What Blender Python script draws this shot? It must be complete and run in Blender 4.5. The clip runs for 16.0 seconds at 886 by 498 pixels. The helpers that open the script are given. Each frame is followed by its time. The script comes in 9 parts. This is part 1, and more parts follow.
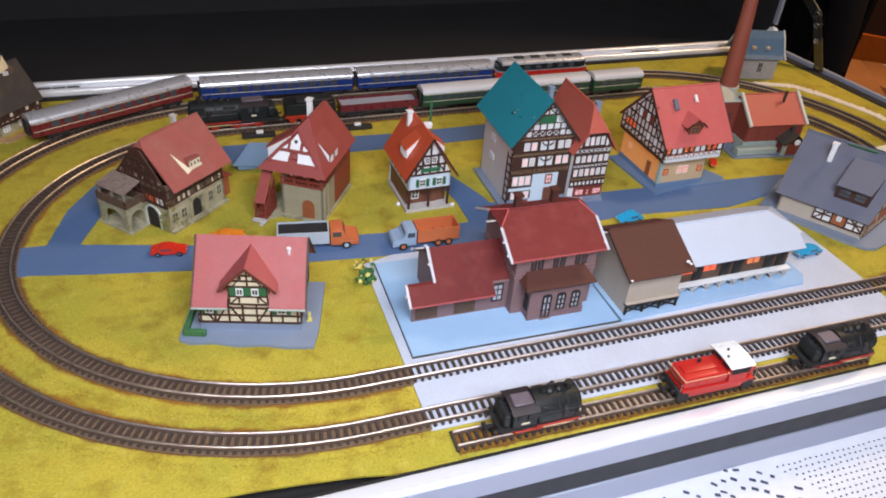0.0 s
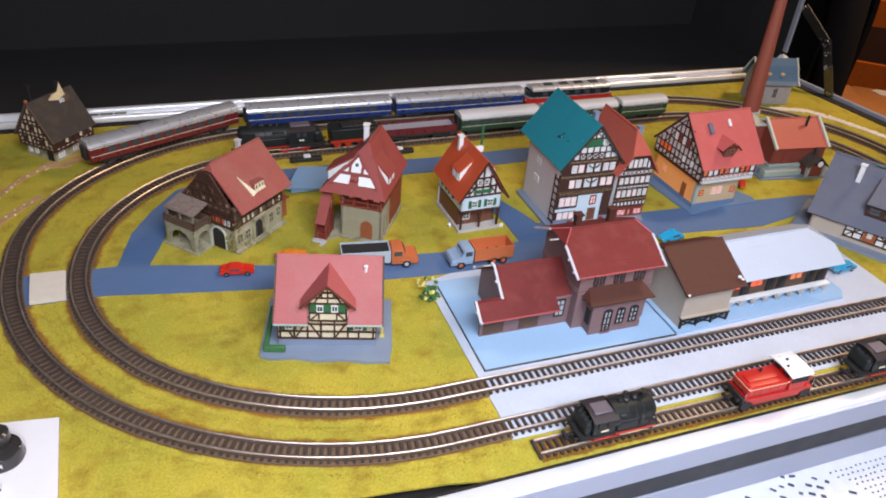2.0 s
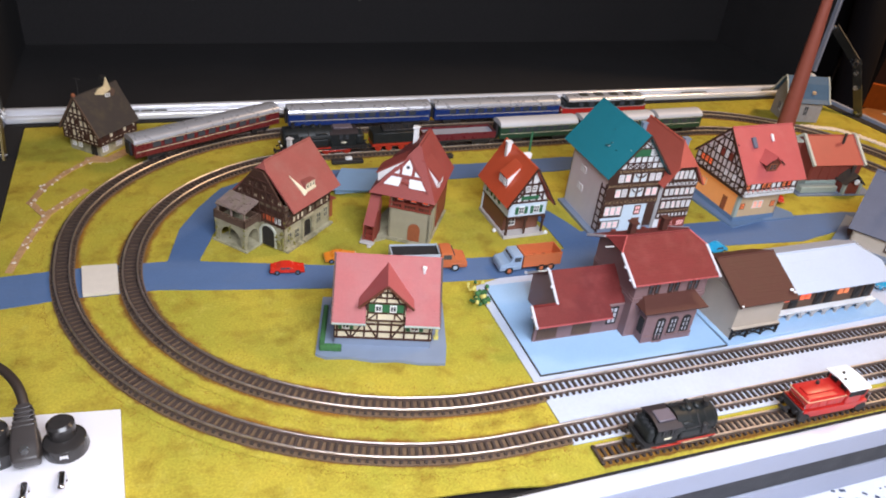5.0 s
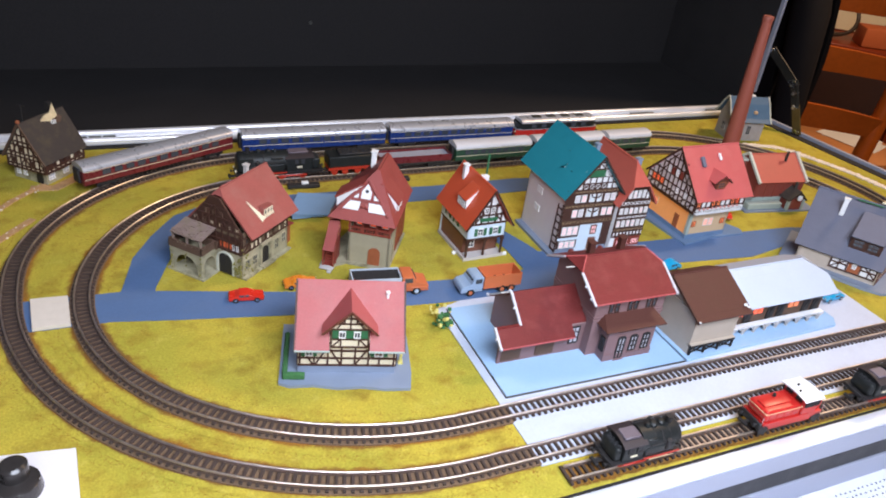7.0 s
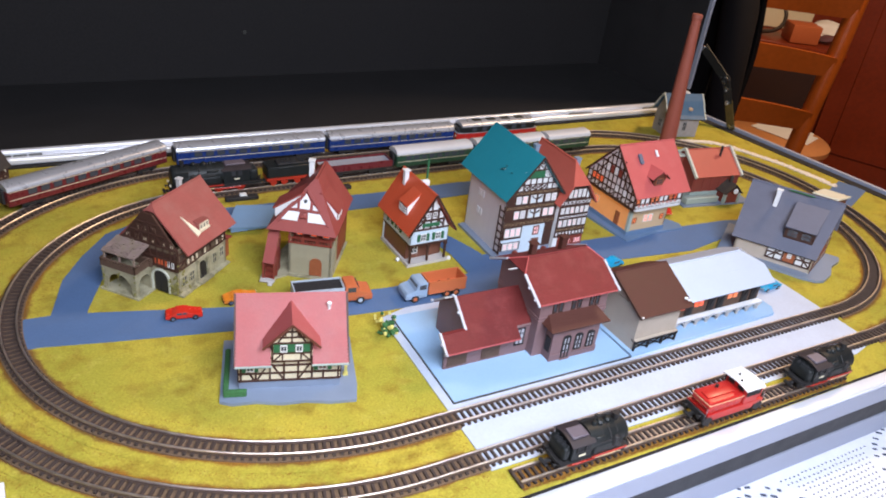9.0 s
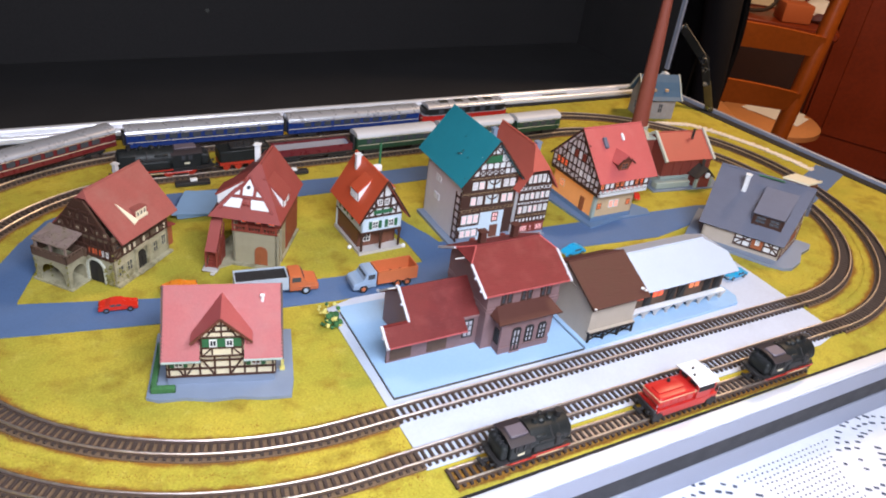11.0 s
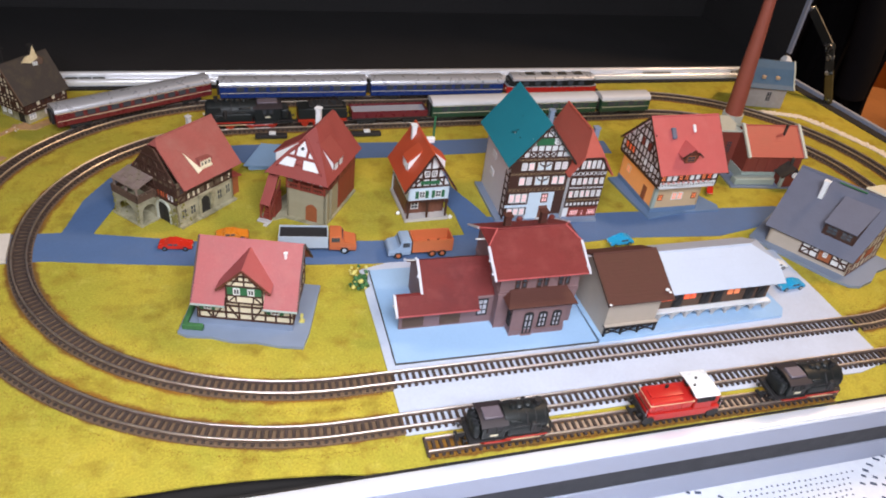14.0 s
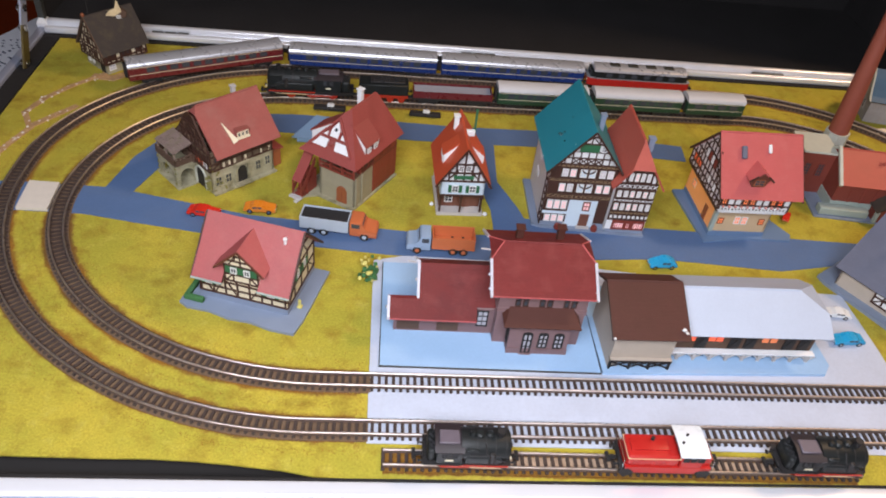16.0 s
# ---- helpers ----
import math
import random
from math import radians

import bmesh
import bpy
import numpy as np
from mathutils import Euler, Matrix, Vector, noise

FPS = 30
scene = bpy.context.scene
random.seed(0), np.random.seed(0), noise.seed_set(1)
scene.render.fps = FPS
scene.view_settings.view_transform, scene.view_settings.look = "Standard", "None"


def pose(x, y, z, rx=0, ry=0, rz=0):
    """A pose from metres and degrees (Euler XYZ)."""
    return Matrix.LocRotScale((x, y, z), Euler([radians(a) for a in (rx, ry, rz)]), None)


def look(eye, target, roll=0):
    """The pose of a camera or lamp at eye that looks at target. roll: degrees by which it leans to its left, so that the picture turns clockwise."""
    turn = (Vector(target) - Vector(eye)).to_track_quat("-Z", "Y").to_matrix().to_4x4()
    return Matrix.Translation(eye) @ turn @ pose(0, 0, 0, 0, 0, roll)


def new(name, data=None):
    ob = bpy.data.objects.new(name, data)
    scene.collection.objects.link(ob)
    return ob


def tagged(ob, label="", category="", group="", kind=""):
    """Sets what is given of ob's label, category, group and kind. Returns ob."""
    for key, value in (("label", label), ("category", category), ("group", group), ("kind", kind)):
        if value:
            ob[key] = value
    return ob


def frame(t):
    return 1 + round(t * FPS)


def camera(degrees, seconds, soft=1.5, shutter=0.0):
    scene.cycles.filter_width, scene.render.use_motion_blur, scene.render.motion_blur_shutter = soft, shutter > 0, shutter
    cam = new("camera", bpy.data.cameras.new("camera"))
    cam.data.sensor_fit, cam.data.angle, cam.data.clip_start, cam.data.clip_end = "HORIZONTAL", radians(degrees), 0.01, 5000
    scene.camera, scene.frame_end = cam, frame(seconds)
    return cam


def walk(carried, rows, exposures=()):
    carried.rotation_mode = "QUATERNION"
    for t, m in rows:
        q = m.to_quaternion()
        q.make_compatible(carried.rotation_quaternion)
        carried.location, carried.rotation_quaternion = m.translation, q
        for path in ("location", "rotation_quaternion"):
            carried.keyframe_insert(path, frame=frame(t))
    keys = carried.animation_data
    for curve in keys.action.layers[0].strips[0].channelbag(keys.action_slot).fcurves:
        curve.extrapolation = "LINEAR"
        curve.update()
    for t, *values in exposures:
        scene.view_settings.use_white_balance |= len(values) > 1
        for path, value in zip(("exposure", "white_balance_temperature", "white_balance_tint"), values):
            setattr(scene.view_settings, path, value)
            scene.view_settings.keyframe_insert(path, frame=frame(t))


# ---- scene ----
cam = camera(61.5, 16.0, soft=1.9)
PATH = [
    (0, (0.192, 0.077, 0.303), (0.785, 1.596, -0.855), 4.7),
    (0.5, (0.166, 0.071, 0.303), (0.789, 1.59, -0.839), 5.1),
    (1, (0.151, 0.071, 0.309), (0.756, 1.612, -0.813), 4.3),
    (1.5, (0.143, 0.073, 0.308), (0.746, 1.621, -0.806), 4.4),
    (2, (0.136, 0.077, 0.307), (0.781, 1.617, -0.793), 5.1),
    (2.5, (0.124, 0.08, 0.307), (0.76, 1.626, -0.793), 5.4),
    (3, (0.115, 0.084, 0.305), (0.758, 1.636, -0.78), 5.9),
    (3.5, (0.105, 0.086, 0.303), (0.733, 1.649, -0.775), 5.9),
    (3.7, (0.102, 0.089, 0.302), (0.738, 1.645, -0.781), 6.3),
    (5.8, (0.097, 0.086, 0.299), (0.787, 1.641, -0.754), 7.3),
    (6, (0.095, 0.089, 0.3), (0.835, 1.635, -0.732), 7.9),
    (6.5, (0.092, 0.092, 0.298), (0.847, 1.634, -0.727), 8.0),
    (7, (0.093, 0.091, 0.3), (0.882, 1.624, -0.713), 7.9),
    (7.5, (0.092, 0.091, 0.3), (0.92, 1.613, -0.699), 7.9),
    (8, (0.093, 0.091, 0.3), (0.943, 1.604, -0.694), 7.9),
    (8.5, (0.098, 0.09, 0.299), (0.968, 1.592, -0.695), 7.4),
    (9, (0.1011, 0.0916, 0.2988), (1.0022, 1.57, -0.6814), 7.47),
    (9.2, (0.1029, 0.0917, 0.2995), (1.031, 1.57, -0.6848), 7.78),
    (11.3, (0.149, 0.093, 0.296), (1.041, 1.555, -0.738), 7.3),
    (11.5, (0.155, 0.089, 0.293), (1.032, 1.567, -0.731), 6.7),
    (12, (0.166, 0.082, 0.295), (0.971, 1.579, -0.759), 6.2),
    (12.5, (0.178, 0.075, 0.304), (0.922, 1.58, -0.783), 5.9),
    (13, (0.184, 0.067, 0.317), (0.884, 1.593, -0.77), 6.8),
    (13.5, (0.196, 0.065, 0.321), (0.852, 1.585, -0.802), 8.0),
    (14, (0.204, 0.062, 0.328), (0.748, 1.586, -0.848), 7.5),
    (14.5, (0.22, 0.064, 0.333), (0.676, 1.586, -0.881), 7.0),
    (15, (0.243, 0.067, 0.337), (0.606, 1.578, -0.922), 8.8),
    (15.5, (0.262, 0.076, 0.346), (0.505, 1.587, -0.94), 8.7),
    (16, (0.287, 0.082, 0.347), (0.479, 1.591, -0.952), 7.2),
]
LEVELS = [(0, -0.24, 6500, 10), (2, -0.16, 6470, 10), (3.5, -0.05, 6470, 10), (6, 0.05, 6320, 10), (7, 0.08, 6150, 10), (9, 0.06, 6150, 10), (11.5, 0.09, 6380, 10), (12, 0.05, 6440, 10), (12.5, -0.10, 6500, 10), (14, -0.09, 6540, 10), (15, -0.14, 6600, 11), (16, -0.25, 6600, 11)]
walk(cam, [(t, look(eye, target, roll)) for t, eye, target, roll in PATH], LEVELS)

# ---- light ----
world = bpy.data.worlds.new("room_light")
world.use_nodes = True
world.node_tree.nodes["Background"].inputs[0].default_value = (0.95, 0.95, 1.0, 1)
world.node_tree.nodes["Background"].inputs[1].default_value = 0.10
scene.world = world


def area_lamp(name, eye, target, w, h, power, color):
    data = bpy.data.lights.new(name, "AREA")
    data.shape, data.size, data.size_y, data.energy, data.color = "RECTANGLE", w, h, power, color
    ob = new(name, data)
    ob.matrix_world = look(eye, target)
    return ob


area_lamp("ceiling_lamp", (0.24, -0.02, 0.50), (0.29, 0.33, 0.0), 0.55, 0.3, 9.3, (0.855, 0.89, 1.0))
area_lamp("room_lamp", (1.58, 0.72, 1.30), (1.68, 1.25, -0.3), 0.3, 0.3, 25.0, (1.0, 0.68, 0.42))

# ---- materials ----


def mat(name, col, rough=0.6, metal=0.0, var=0.18, scale=220.0, bump=0.15, fine=1800.0, spec=0.5, dirt=0.0, dirtcol=(0.08, 0.06, 0.04), emit=0.0, emitcol=None):
    """A procedural surface with blotches at one scale and grain at another, and optional dirt."""
    m = bpy.data.materials.new(name)
    m.use_nodes = True
    nt = m.node_tree
    b = nt.nodes["Principled BSDF"]
    tc = nt.nodes.new("ShaderNodeTexCoord")
    n1 = nt.nodes.new("ShaderNodeTexNoise")
    n1.inputs["Scale"].default_value, n1.inputs["Detail"].default_value = scale, 4
    n2 = nt.nodes.new("ShaderNodeTexNoise")
    n2.inputs["Scale"].default_value, n2.inputs["Detail"].default_value = fine, 3
    info = nt.nodes.new("ShaderNodeObjectInfo")
    nt.links.new(tc.outputs["Object"], n1.inputs["Vector"])
    nt.links.new(tc.outputs["Object"], n2.inputs["Vector"])
    add = nt.nodes.new("ShaderNodeMath")
    add.operation = "ADD"
    nt.links.new(n1.outputs["Fac"], add.inputs[0])
    nt.links.new(n2.outputs["Fac"], add.inputs[1])
    add2 = nt.nodes.new("ShaderNodeMath")
    add2.operation = "MULTIPLY_ADD"
    nt.links.new(info.outputs["Random"], add2.inputs[0])
    add2.inputs[1].default_value = 0.35
    nt.links.new(add.outputs[0], add2.inputs[2])
    ramp = nt.nodes.new("ShaderNodeMapRange")
    ramp.inputs["From Min"].default_value, ramp.inputs["From Max"].default_value = 0.6, 1.7
    ramp.inputs["To Min"].default_value, ramp.inputs["To Max"].default_value = 1 - var, 1 + var
    nt.links.new(add2.outputs[0], ramp.inputs["Value"])
    mul = nt.nodes.new("ShaderNodeVectorMath")
    mul.operation = "SCALE"
    mul.inputs[0].default_value = col
    nt.links.new(ramp.outputs[0], mul.inputs["Scale"])
    out = mul.outputs[0]
    if dirt > 0:
        n3 = nt.nodes.new("ShaderNodeTexNoise")
        n3.inputs["Scale"].default_value, n3.inputs["Detail"].default_value, n3.inputs["Roughness"].default_value = scale * 0.6, 6, 0.65
        nt.links.new(tc.outputs["Object"], n3.inputs["Vector"])
        r3 = nt.nodes.new("ShaderNodeMapRange")
        r3.inputs["From Min"].default_value, r3.inputs["From Max"].default_value, r3.inputs["To Max"].default_value = 0.48, 0.7, dirt
        nt.links.new(n3.outputs["Fac"], r3.inputs["Value"])
        mx = nt.nodes.new("ShaderNodeMix")
        mx.data_type = "RGBA"
        nt.links.new(r3.outputs[0], mx.inputs["Factor"])
        nt.links.new(out, mx.inputs["A"])
        mx.inputs["B"].default_value = (*dirtcol, 1)
        out = mx.outputs["Result"]
    nt.links.new(out, b.inputs["Base Color"])
    rr = nt.nodes.new("ShaderNodeMapRange")
    rr.inputs["To Min"].default_value, rr.inputs["To Max"].default_value = max(0.03, rough - 0.12), min(1, rough + 0.12)
    nt.links.new(n1.outputs["Fac"], rr.inputs["Value"])
    nt.links.new(rr.outputs[0], b.inputs["Roughness"])
    b.inputs["Metallic"].default_value = metal
    b.inputs["Specular IOR Level"].default_value = spec
    if bump > 0:
        bp = nt.nodes.new("ShaderNodeBump")
        bp.inputs["Strength"].default_value, bp.inputs["Distance"].default_value = bump, 0.0004
        nt.links.new(add.outputs[0], bp.inputs["Height"])
        nt.links.new(bp.outputs[0], b.inputs["Normal"])
    if emit > 0:
        b.inputs["Emission Color"].default_value = (*(emitcol or col), 1)
        b.inputs["Emission Strength"].default_value = emit
    return m




def grass_material(stained=False):
    """Flocked grass: green and golden patches, brown blotches, fine fibres. stained: brown glue stains where the mesh says so."""
    m = bpy.data.materials.new("stained_flock" if stained else "grass_flock")
    m.use_nodes = True
    nt = m.node_tree
    p = nt.nodes["Principled BSDF"]
    tc = nt.nodes.new("ShaderNodeTexCoord")

    def noise_mask(scale, lo, hi, detail=5, rough=0.6):
        n = nt.nodes.new("ShaderNodeTexNoise")
        n.inputs["Scale"].default_value, n.inputs["Detail"].default_value, n.inputs["Roughness"].default_value = scale, detail, rough
        nt.links.new(tc.outputs["Object"], n.inputs["Vector"])
        r = nt.nodes.new("ShaderNodeMapRange")
        r.inputs["From Min"].default_value, r.inputs["From Max"].default_value = lo, hi
        nt.links.new(n.outputs["Fac"], r.inputs["Value"])
        return r.outputs[0], n.outputs["Fac"]

    def blend(fac, first, second):
        mx = nt.nodes.new("ShaderNodeMix")
        mx.data_type = "RGBA"
        nt.links.new(fac, mx.inputs["Factor"])
        for key, val in (("A", first), ("B", second)):
            if isinstance(val, tuple):
                mx.inputs[key].default_value = (*val, 1)
            else:
                nt.links.new(val, mx.inputs[key])
        return mx.outputs["Result"]

    patch, _ = noise_mask(16, 0.38, 0.62)
    blot, _ = noise_mask(48, 0.50, 0.72, 6, 0.65)
    pale, _ = noise_mask(90, 0.56, 0.74)
    grain, fine = noise_mask(750, 0.3, 0.7, 3)
    col = blend(patch, (0.39, 0.348, 0.046), (0.50, 0.395, 0.052))
    col = blend(pale, col, (0.50, 0.42, 0.076))
    col = blend(blot, col, (0.29, 0.20, 0.026))
    if stained:
        at = nt.nodes.new("ShaderNodeAttribute")
        at.attribute_name = "stain"
        _, rag = noise_mask(70, 0.0, 1.0, 6, 0.7)
        mad = nt.nodes.new("ShaderNodeMath")
        mad.operation = "MULTIPLY_ADD"
        nt.links.new(rag, mad.inputs[0])
        mad.inputs[1].default_value = 1.5
        nt.links.new(at.outputs["Fac"], mad.inputs[2])
        edge = nt.nodes.new("ShaderNodeMapRange")
        edge.interpolation_type = "SMOOTHSTEP"
        edge.inputs["From Min"].default_value, edge.inputs["From Max"].default_value = 1.15, 1.62
        nt.links.new(mad.outputs[0], edge.inputs["Value"])
        ring, _ = noise_mask(30, 0.35, 0.65)
        brown = blend(ring, (0.30, 0.135, 0.022), (0.17, 0.095, 0.03))
        col = blend(edge.outputs[0], col, brown)
    dark = nt.nodes.new("ShaderNodeVectorMath")
    dark.operation = "SCALE"
    g = nt.nodes.new("ShaderNodeMapRange")
    g.inputs["To Min"].default_value, g.inputs["To Max"].default_value = 0.80, 1.15
    nt.links.new(grain, g.inputs["Value"])
    nt.links.new(col, dark.inputs[0])
    nt.links.new(g.outputs[0], dark.inputs["Scale"])
    nt.links.new(dark.outputs[0], p.inputs["Base Color"])
    p.inputs["Roughness"].default_value, p.inputs["Specular IOR Level"].default_value = 0.95, 0.1
    bp = nt.nodes.new("ShaderNodeBump")
    bp.inputs["Strength"].default_value, bp.inputs["Distance"].default_value = 1.0, 0.0006
    nt.links.new(fine, bp.inputs["Height"])
    nt.links.new(bp.outputs[0], p.inputs["Normal"])
    return m


GRASS = grass_material()
STAINED = grass_material(True)
TUFT_BROWN = mat("brown_fibre", (0.25, 0.125, 0.02), 0.95, var=0.35, scale=80, bump=0.0, spec=0.1)
ROAD = mat("road_card", (0.085, 0.148, 0.29), 0.75, var=0.12, scale=60, bump=0.15, fine=700, dirt=0.15, dirtcol=(0.16, 0.19, 0.26))
CARD = mat("light_blue_card", (0.20, 0.33, 0.52), 0.6, var=0.1, scale=80, bump=0.1)
CONCRETE = mat("grey_white_card", (0.49, 0.54, 0.65), 0.45, var=0.1, scale=45, bump=0.2, fine=600, dirt=0.2, dirtcol=(0.42, 0.42, 0.46))
PLATE = mat("pale_blue_plastic", (0.34, 0.51, 0.73), 0.22, var=0.06, scale=50, bump=0.06, fine=500)
PLATE_GREY = mat("grey_blue_plastic", (0.215, 0.26, 0.345), 0.4, var=0.1, scale=80, bump=0.1)
PLATE_BLUE = mat("slate_blue_plastic", (0.13, 0.205, 0.33), 0.45, var=0.1, scale=80, bump=0.1)
BED = mat("brown_ballast", (0.15, 0.094, 0.055), 0.95, var=0.4, scale=120, bump=0.9, fine=1500, dirt=0.5, dirtcol=(0.135, 0.082, 0.035))
BED_PALE = mat("pale_sanded_ballast", (0.40, 0.28, 0.19), 0.95, var=0.3, scale=200, bump=0.9, fine=1500, dirt=0.5, dirtcol=(0.22, 0.13, 0.06))
SLEEPER = mat("dark_brown_sleeper", (0.048, 0.031, 0.025), 0.7, var=0.3, scale=300, bump=0.2)
RAILSIDE = mat("rusty_rail_web", (0.13, 0.088, 0.068), 0.5, metal=0.3, var=0.25, scale=200, bump=0.1)
SEATWOOD = mat("light_brown_seat", (0.52, 0.22, 0.08), 0.5, var=0.15, scale=14, bump=0.1, fine=120)
RAIL = mat("nickel_rail", (0.74, 0.64, 0.57), 0.38, metal=0.9, var=0.2, scale=200, bump=0.15, dirt=0.35, dirtcol=(0.25, 0.17, 0.12))
CHROME = mat("polished_aluminium", (0.86, 0.87, 0.9), 0.13, metal=1.0, var=0.06, scale=40, bump=0.05, fine=300)
BRIGHT = mat("bright_aluminium", (0.90, 0.91, 0.95), 0.22, metal=0.35, var=0.04, scale=30, bump=0.0)
ALU = mat("brushed_aluminium", (0.385, 0.415, 0.52), 0.5, metal=0.4, var=0.06, scale=60, bump=0.05, dirt=0.2, dirtcol=(0.4, 0.4, 0.45))
BLACKBAND = mat("black_case_panel", (0.013, 0.014, 0.019), 0.5, var=0.2, scale=100)
LINING = mat("black_lid_lining", (0.0175, 0.0158, 0.0162), 0.88, var=0.3, scale=25, bump=0.3, fine=400, spec=0.35)
GAP = mat("black_foam", (0.012, 0.010, 0.009), 0.9, var=0.3, scale=120, bump=0.4)
CLOTH = mat("white_lace", (0.68, 0.69, 0.74), 0.9, var=0.08, scale=200, bump=0.5, fine=1500, spec=0.1)
TABLETOP = mat("dark_blue_undercloth", (0.06, 0.075, 0.12), 0.8, var=0.25, scale=60)
STAYBRASS = mat("dull_brass", (0.16, 0.12, 0.045), 0.45, metal=0.6, var=0.3, scale=120, bump=0.1)
CHAIRWOOD = mat("brown_chair_wood", (0.36, 0.078, 0.007), 0.35, var=0.25, scale=12, bump=0.1, fine=120)
DARKWOOD = mat("dark_red_wood", (0.21, 0.028, 0.004), 0.4, var=0.35, scale=6, bump=0.1, fine=90)
ROOMWALL = mat("dim_room_wall", (0.25, 0.16, 0.10), 0.8, var=0.1, scale=3, bump=0.1, fine=60)
TIMBER = mat("dark_brown_timber", (0.055, 0.022, 0.014), 0.6, var=0.25, scale=300, bump=0.2)
TIMBER_RED = mat("red_brown_timber", (0.12, 0.035, 0.02), 0.6, var=0.25, scale=300, bump=0.2)
CREAM = mat("cream_plaster", (0.72, 0.64, 0.46), 0.7, var=0.1, scale=200, bump=0.2)
WHITE = mat("white_plaster", (0.78, 0.78, 0.78), 0.6, var=0.07, scale=200, bump=0.15)
BLUEWHITE = mat("pale_blue_plaster", (0.60, 0.70, 0.78), 0.6, var=0.07, scale=200, bump=0.15)
BEIGE = mat("beige_plaster", (0.45, 0.38, 0.31), 0.7, var=0.1, scale=150, bump=0.2)
GREIGE = mat("grey_beige_plaster", (0.50, 0.47, 0.45), 0.7, var=0.08, scale=150, bump=0.15)
ROOF_ROSE = mat("rose_red_tiles", (0.52, 0.105, 0.10), 0.5, var=0.1, scale=120, bump=0.25, fine=900, dirt=0.12, dirtcol=(0.6, 0.25, 0.22))
ROOF_DUSTY = mat("dusty_rose_tiles", (0.37, 0.085, 0.082), 0.55, var=0.14, scale=110, bump=0.25, fine=900, dirt=0.25, dirtcol=(0.40, 0.16, 0.14))
ROOF_OLD = mat("weathered_red_tiles", (0.30, 0.075, 0.06), 0.7, var=0.2, scale=90, bump=0.3, fine=900, dirt=0.35, dirtcol=(0.32, 0.15, 0.12))
ROOF_BRICK = mat("dull_red_tiles", (0.27, 0.05, 0.04), 0.6, var=0.16, scale=90, bump=0.3, fine=900, dirt=0.15, dirtcol=(0.35, 0.1, 0.08))
ROOF_SCARLET = mat("scarlet_tiles", (0.52, 0.080, 0.03), 0.5, var=0.12, scale=120, bump=0.25, fine=900)
ROOF_CORAL = mat("coral_tiles", (0.43, 0.085, 0.058), 0.5, var=0.12, scale=120, bump=0.25, fine=900)
ROOF_TEAL = mat("teal_green_tiles", (0.022, 0.225, 0.275), 0.5, var=0.12, scale=120, bump=0.25, fine=900)
ROOF_MAROON = mat("maroon_tiles", (0.155, 0.023, 0.021), 0.62, var=0.2, scale=120, bump=0.45, fine=900, spec=0.25, dirt=0.3, dirtcol=(0.28, 0.07, 0.062))
ROOF_BROWN = mat("brown_roof", (0.082, 0.029, 0.021), 0.6, var=0.14, scale=120, bump=0.3, fine=900, spec=0.3)
ROOF_WHITE = mat("white_roof", (0.46, 0.52, 0.63), 0.5, var=0.05, scale=60, bump=0.15, fine=600)
ROOF_SLATE = mat("grey_slate", (0.125, 0.132, 0.18), 0.55, var=0.12, scale=120, bump=0.3, fine=900)
ROOF_BLUE = mat("blue_slate", (0.055, 0.12, 0.20), 0.6, var=0.2, scale=120, bump=0.3, fine=900)
MAUVE = mat("mauve_brick", (0.21, 0.125, 0.125), 0.65, var=0.14, scale=300, bump=0.3)
BRICK = mat("dark_red_brick", (0.20, 0.040, 0.026), 0.65, var=0.2, scale=400, bump=0.4)
STACKBRICK = mat("red_brown_brick", (0.29, 0.074, 0.045), 0.6, var=0.16, scale=300, bump=0.35)
STONE = mat("weathered_stone", (0.36, 0.33, 0.22), 0.8, var=0.28, scale=180, bump=0.7, dirt=0.85, dirtcol=(0.14, 0.125, 0.06))
OLIVESTONE = mat("olive_plaster", (0.30, 0.27, 0.18), 0.75, var=0.15, scale=150, bump=0.3, dirt=0.25, dirtcol=(0.2, 0.16, 0.1))
PALETRIM = mat("pale_stone_trim", (0.52, 0.53, 0.45), 0.6, var=0.12, scale=200)
PALEGREEN = mat("pale_green_base", (0.34, 0.40, 0.36), 0.6, var=0.12, scale=200)
DARKINFILL = mat("dark_brown_infill", (0.15, 0.105, 0.065), 0.8, var=0.35, scale=260, bump=0.4, dirt=0.6, dirtcol=(0.06, 0.04, 0.025))
OLDWOOD = mat("old_brown_boards", (0.10, 0.055, 0.035), 0.75, var=0.3, scale=250, bump=0.4, dirt=0.3, dirtcol=(0.16, 0.11, 0.07))
DARKROOF = mat("dark_mossy_shingles", (0.038, 0.029, 0.024), 0.8, var=0.3, scale=200, bump=0.5, dirt=0.3, dirtcol=(0.12, 0.09, 0.04))
GREENPAINT = mat("green_shutter", (0.03, 0.14, 0.06), 0.5, var=0.12, scale=300)
BOARD_RED = mat("dark_red_boards", (0.22, 0.04, 0.025), 0.55, var=0.2, scale=300)
DOOR = mat("brown_door", (0.16, 0.06, 0.035), 0.5, var=0.2, scale=300)
DOOR_RUST = mat("rust_brown_door", (0.30, 0.09, 0.035), 0.6, var=0.2, scale=300)
GLASS = mat("dark_pane", (0.06, 0.065, 0.075), 0.12, var=0.1, scale=300, bump=0.0)
SIDEWALL = mat("pale_grey_plaster", (0.68, 0.63, 0.63), 0.65, var=0.07, scale=130, bump=0.12)
CARVING = mat("faded_gilt_carving", (0.34, 0.24, 0.13), 0.6, var=0.25, scale=500)
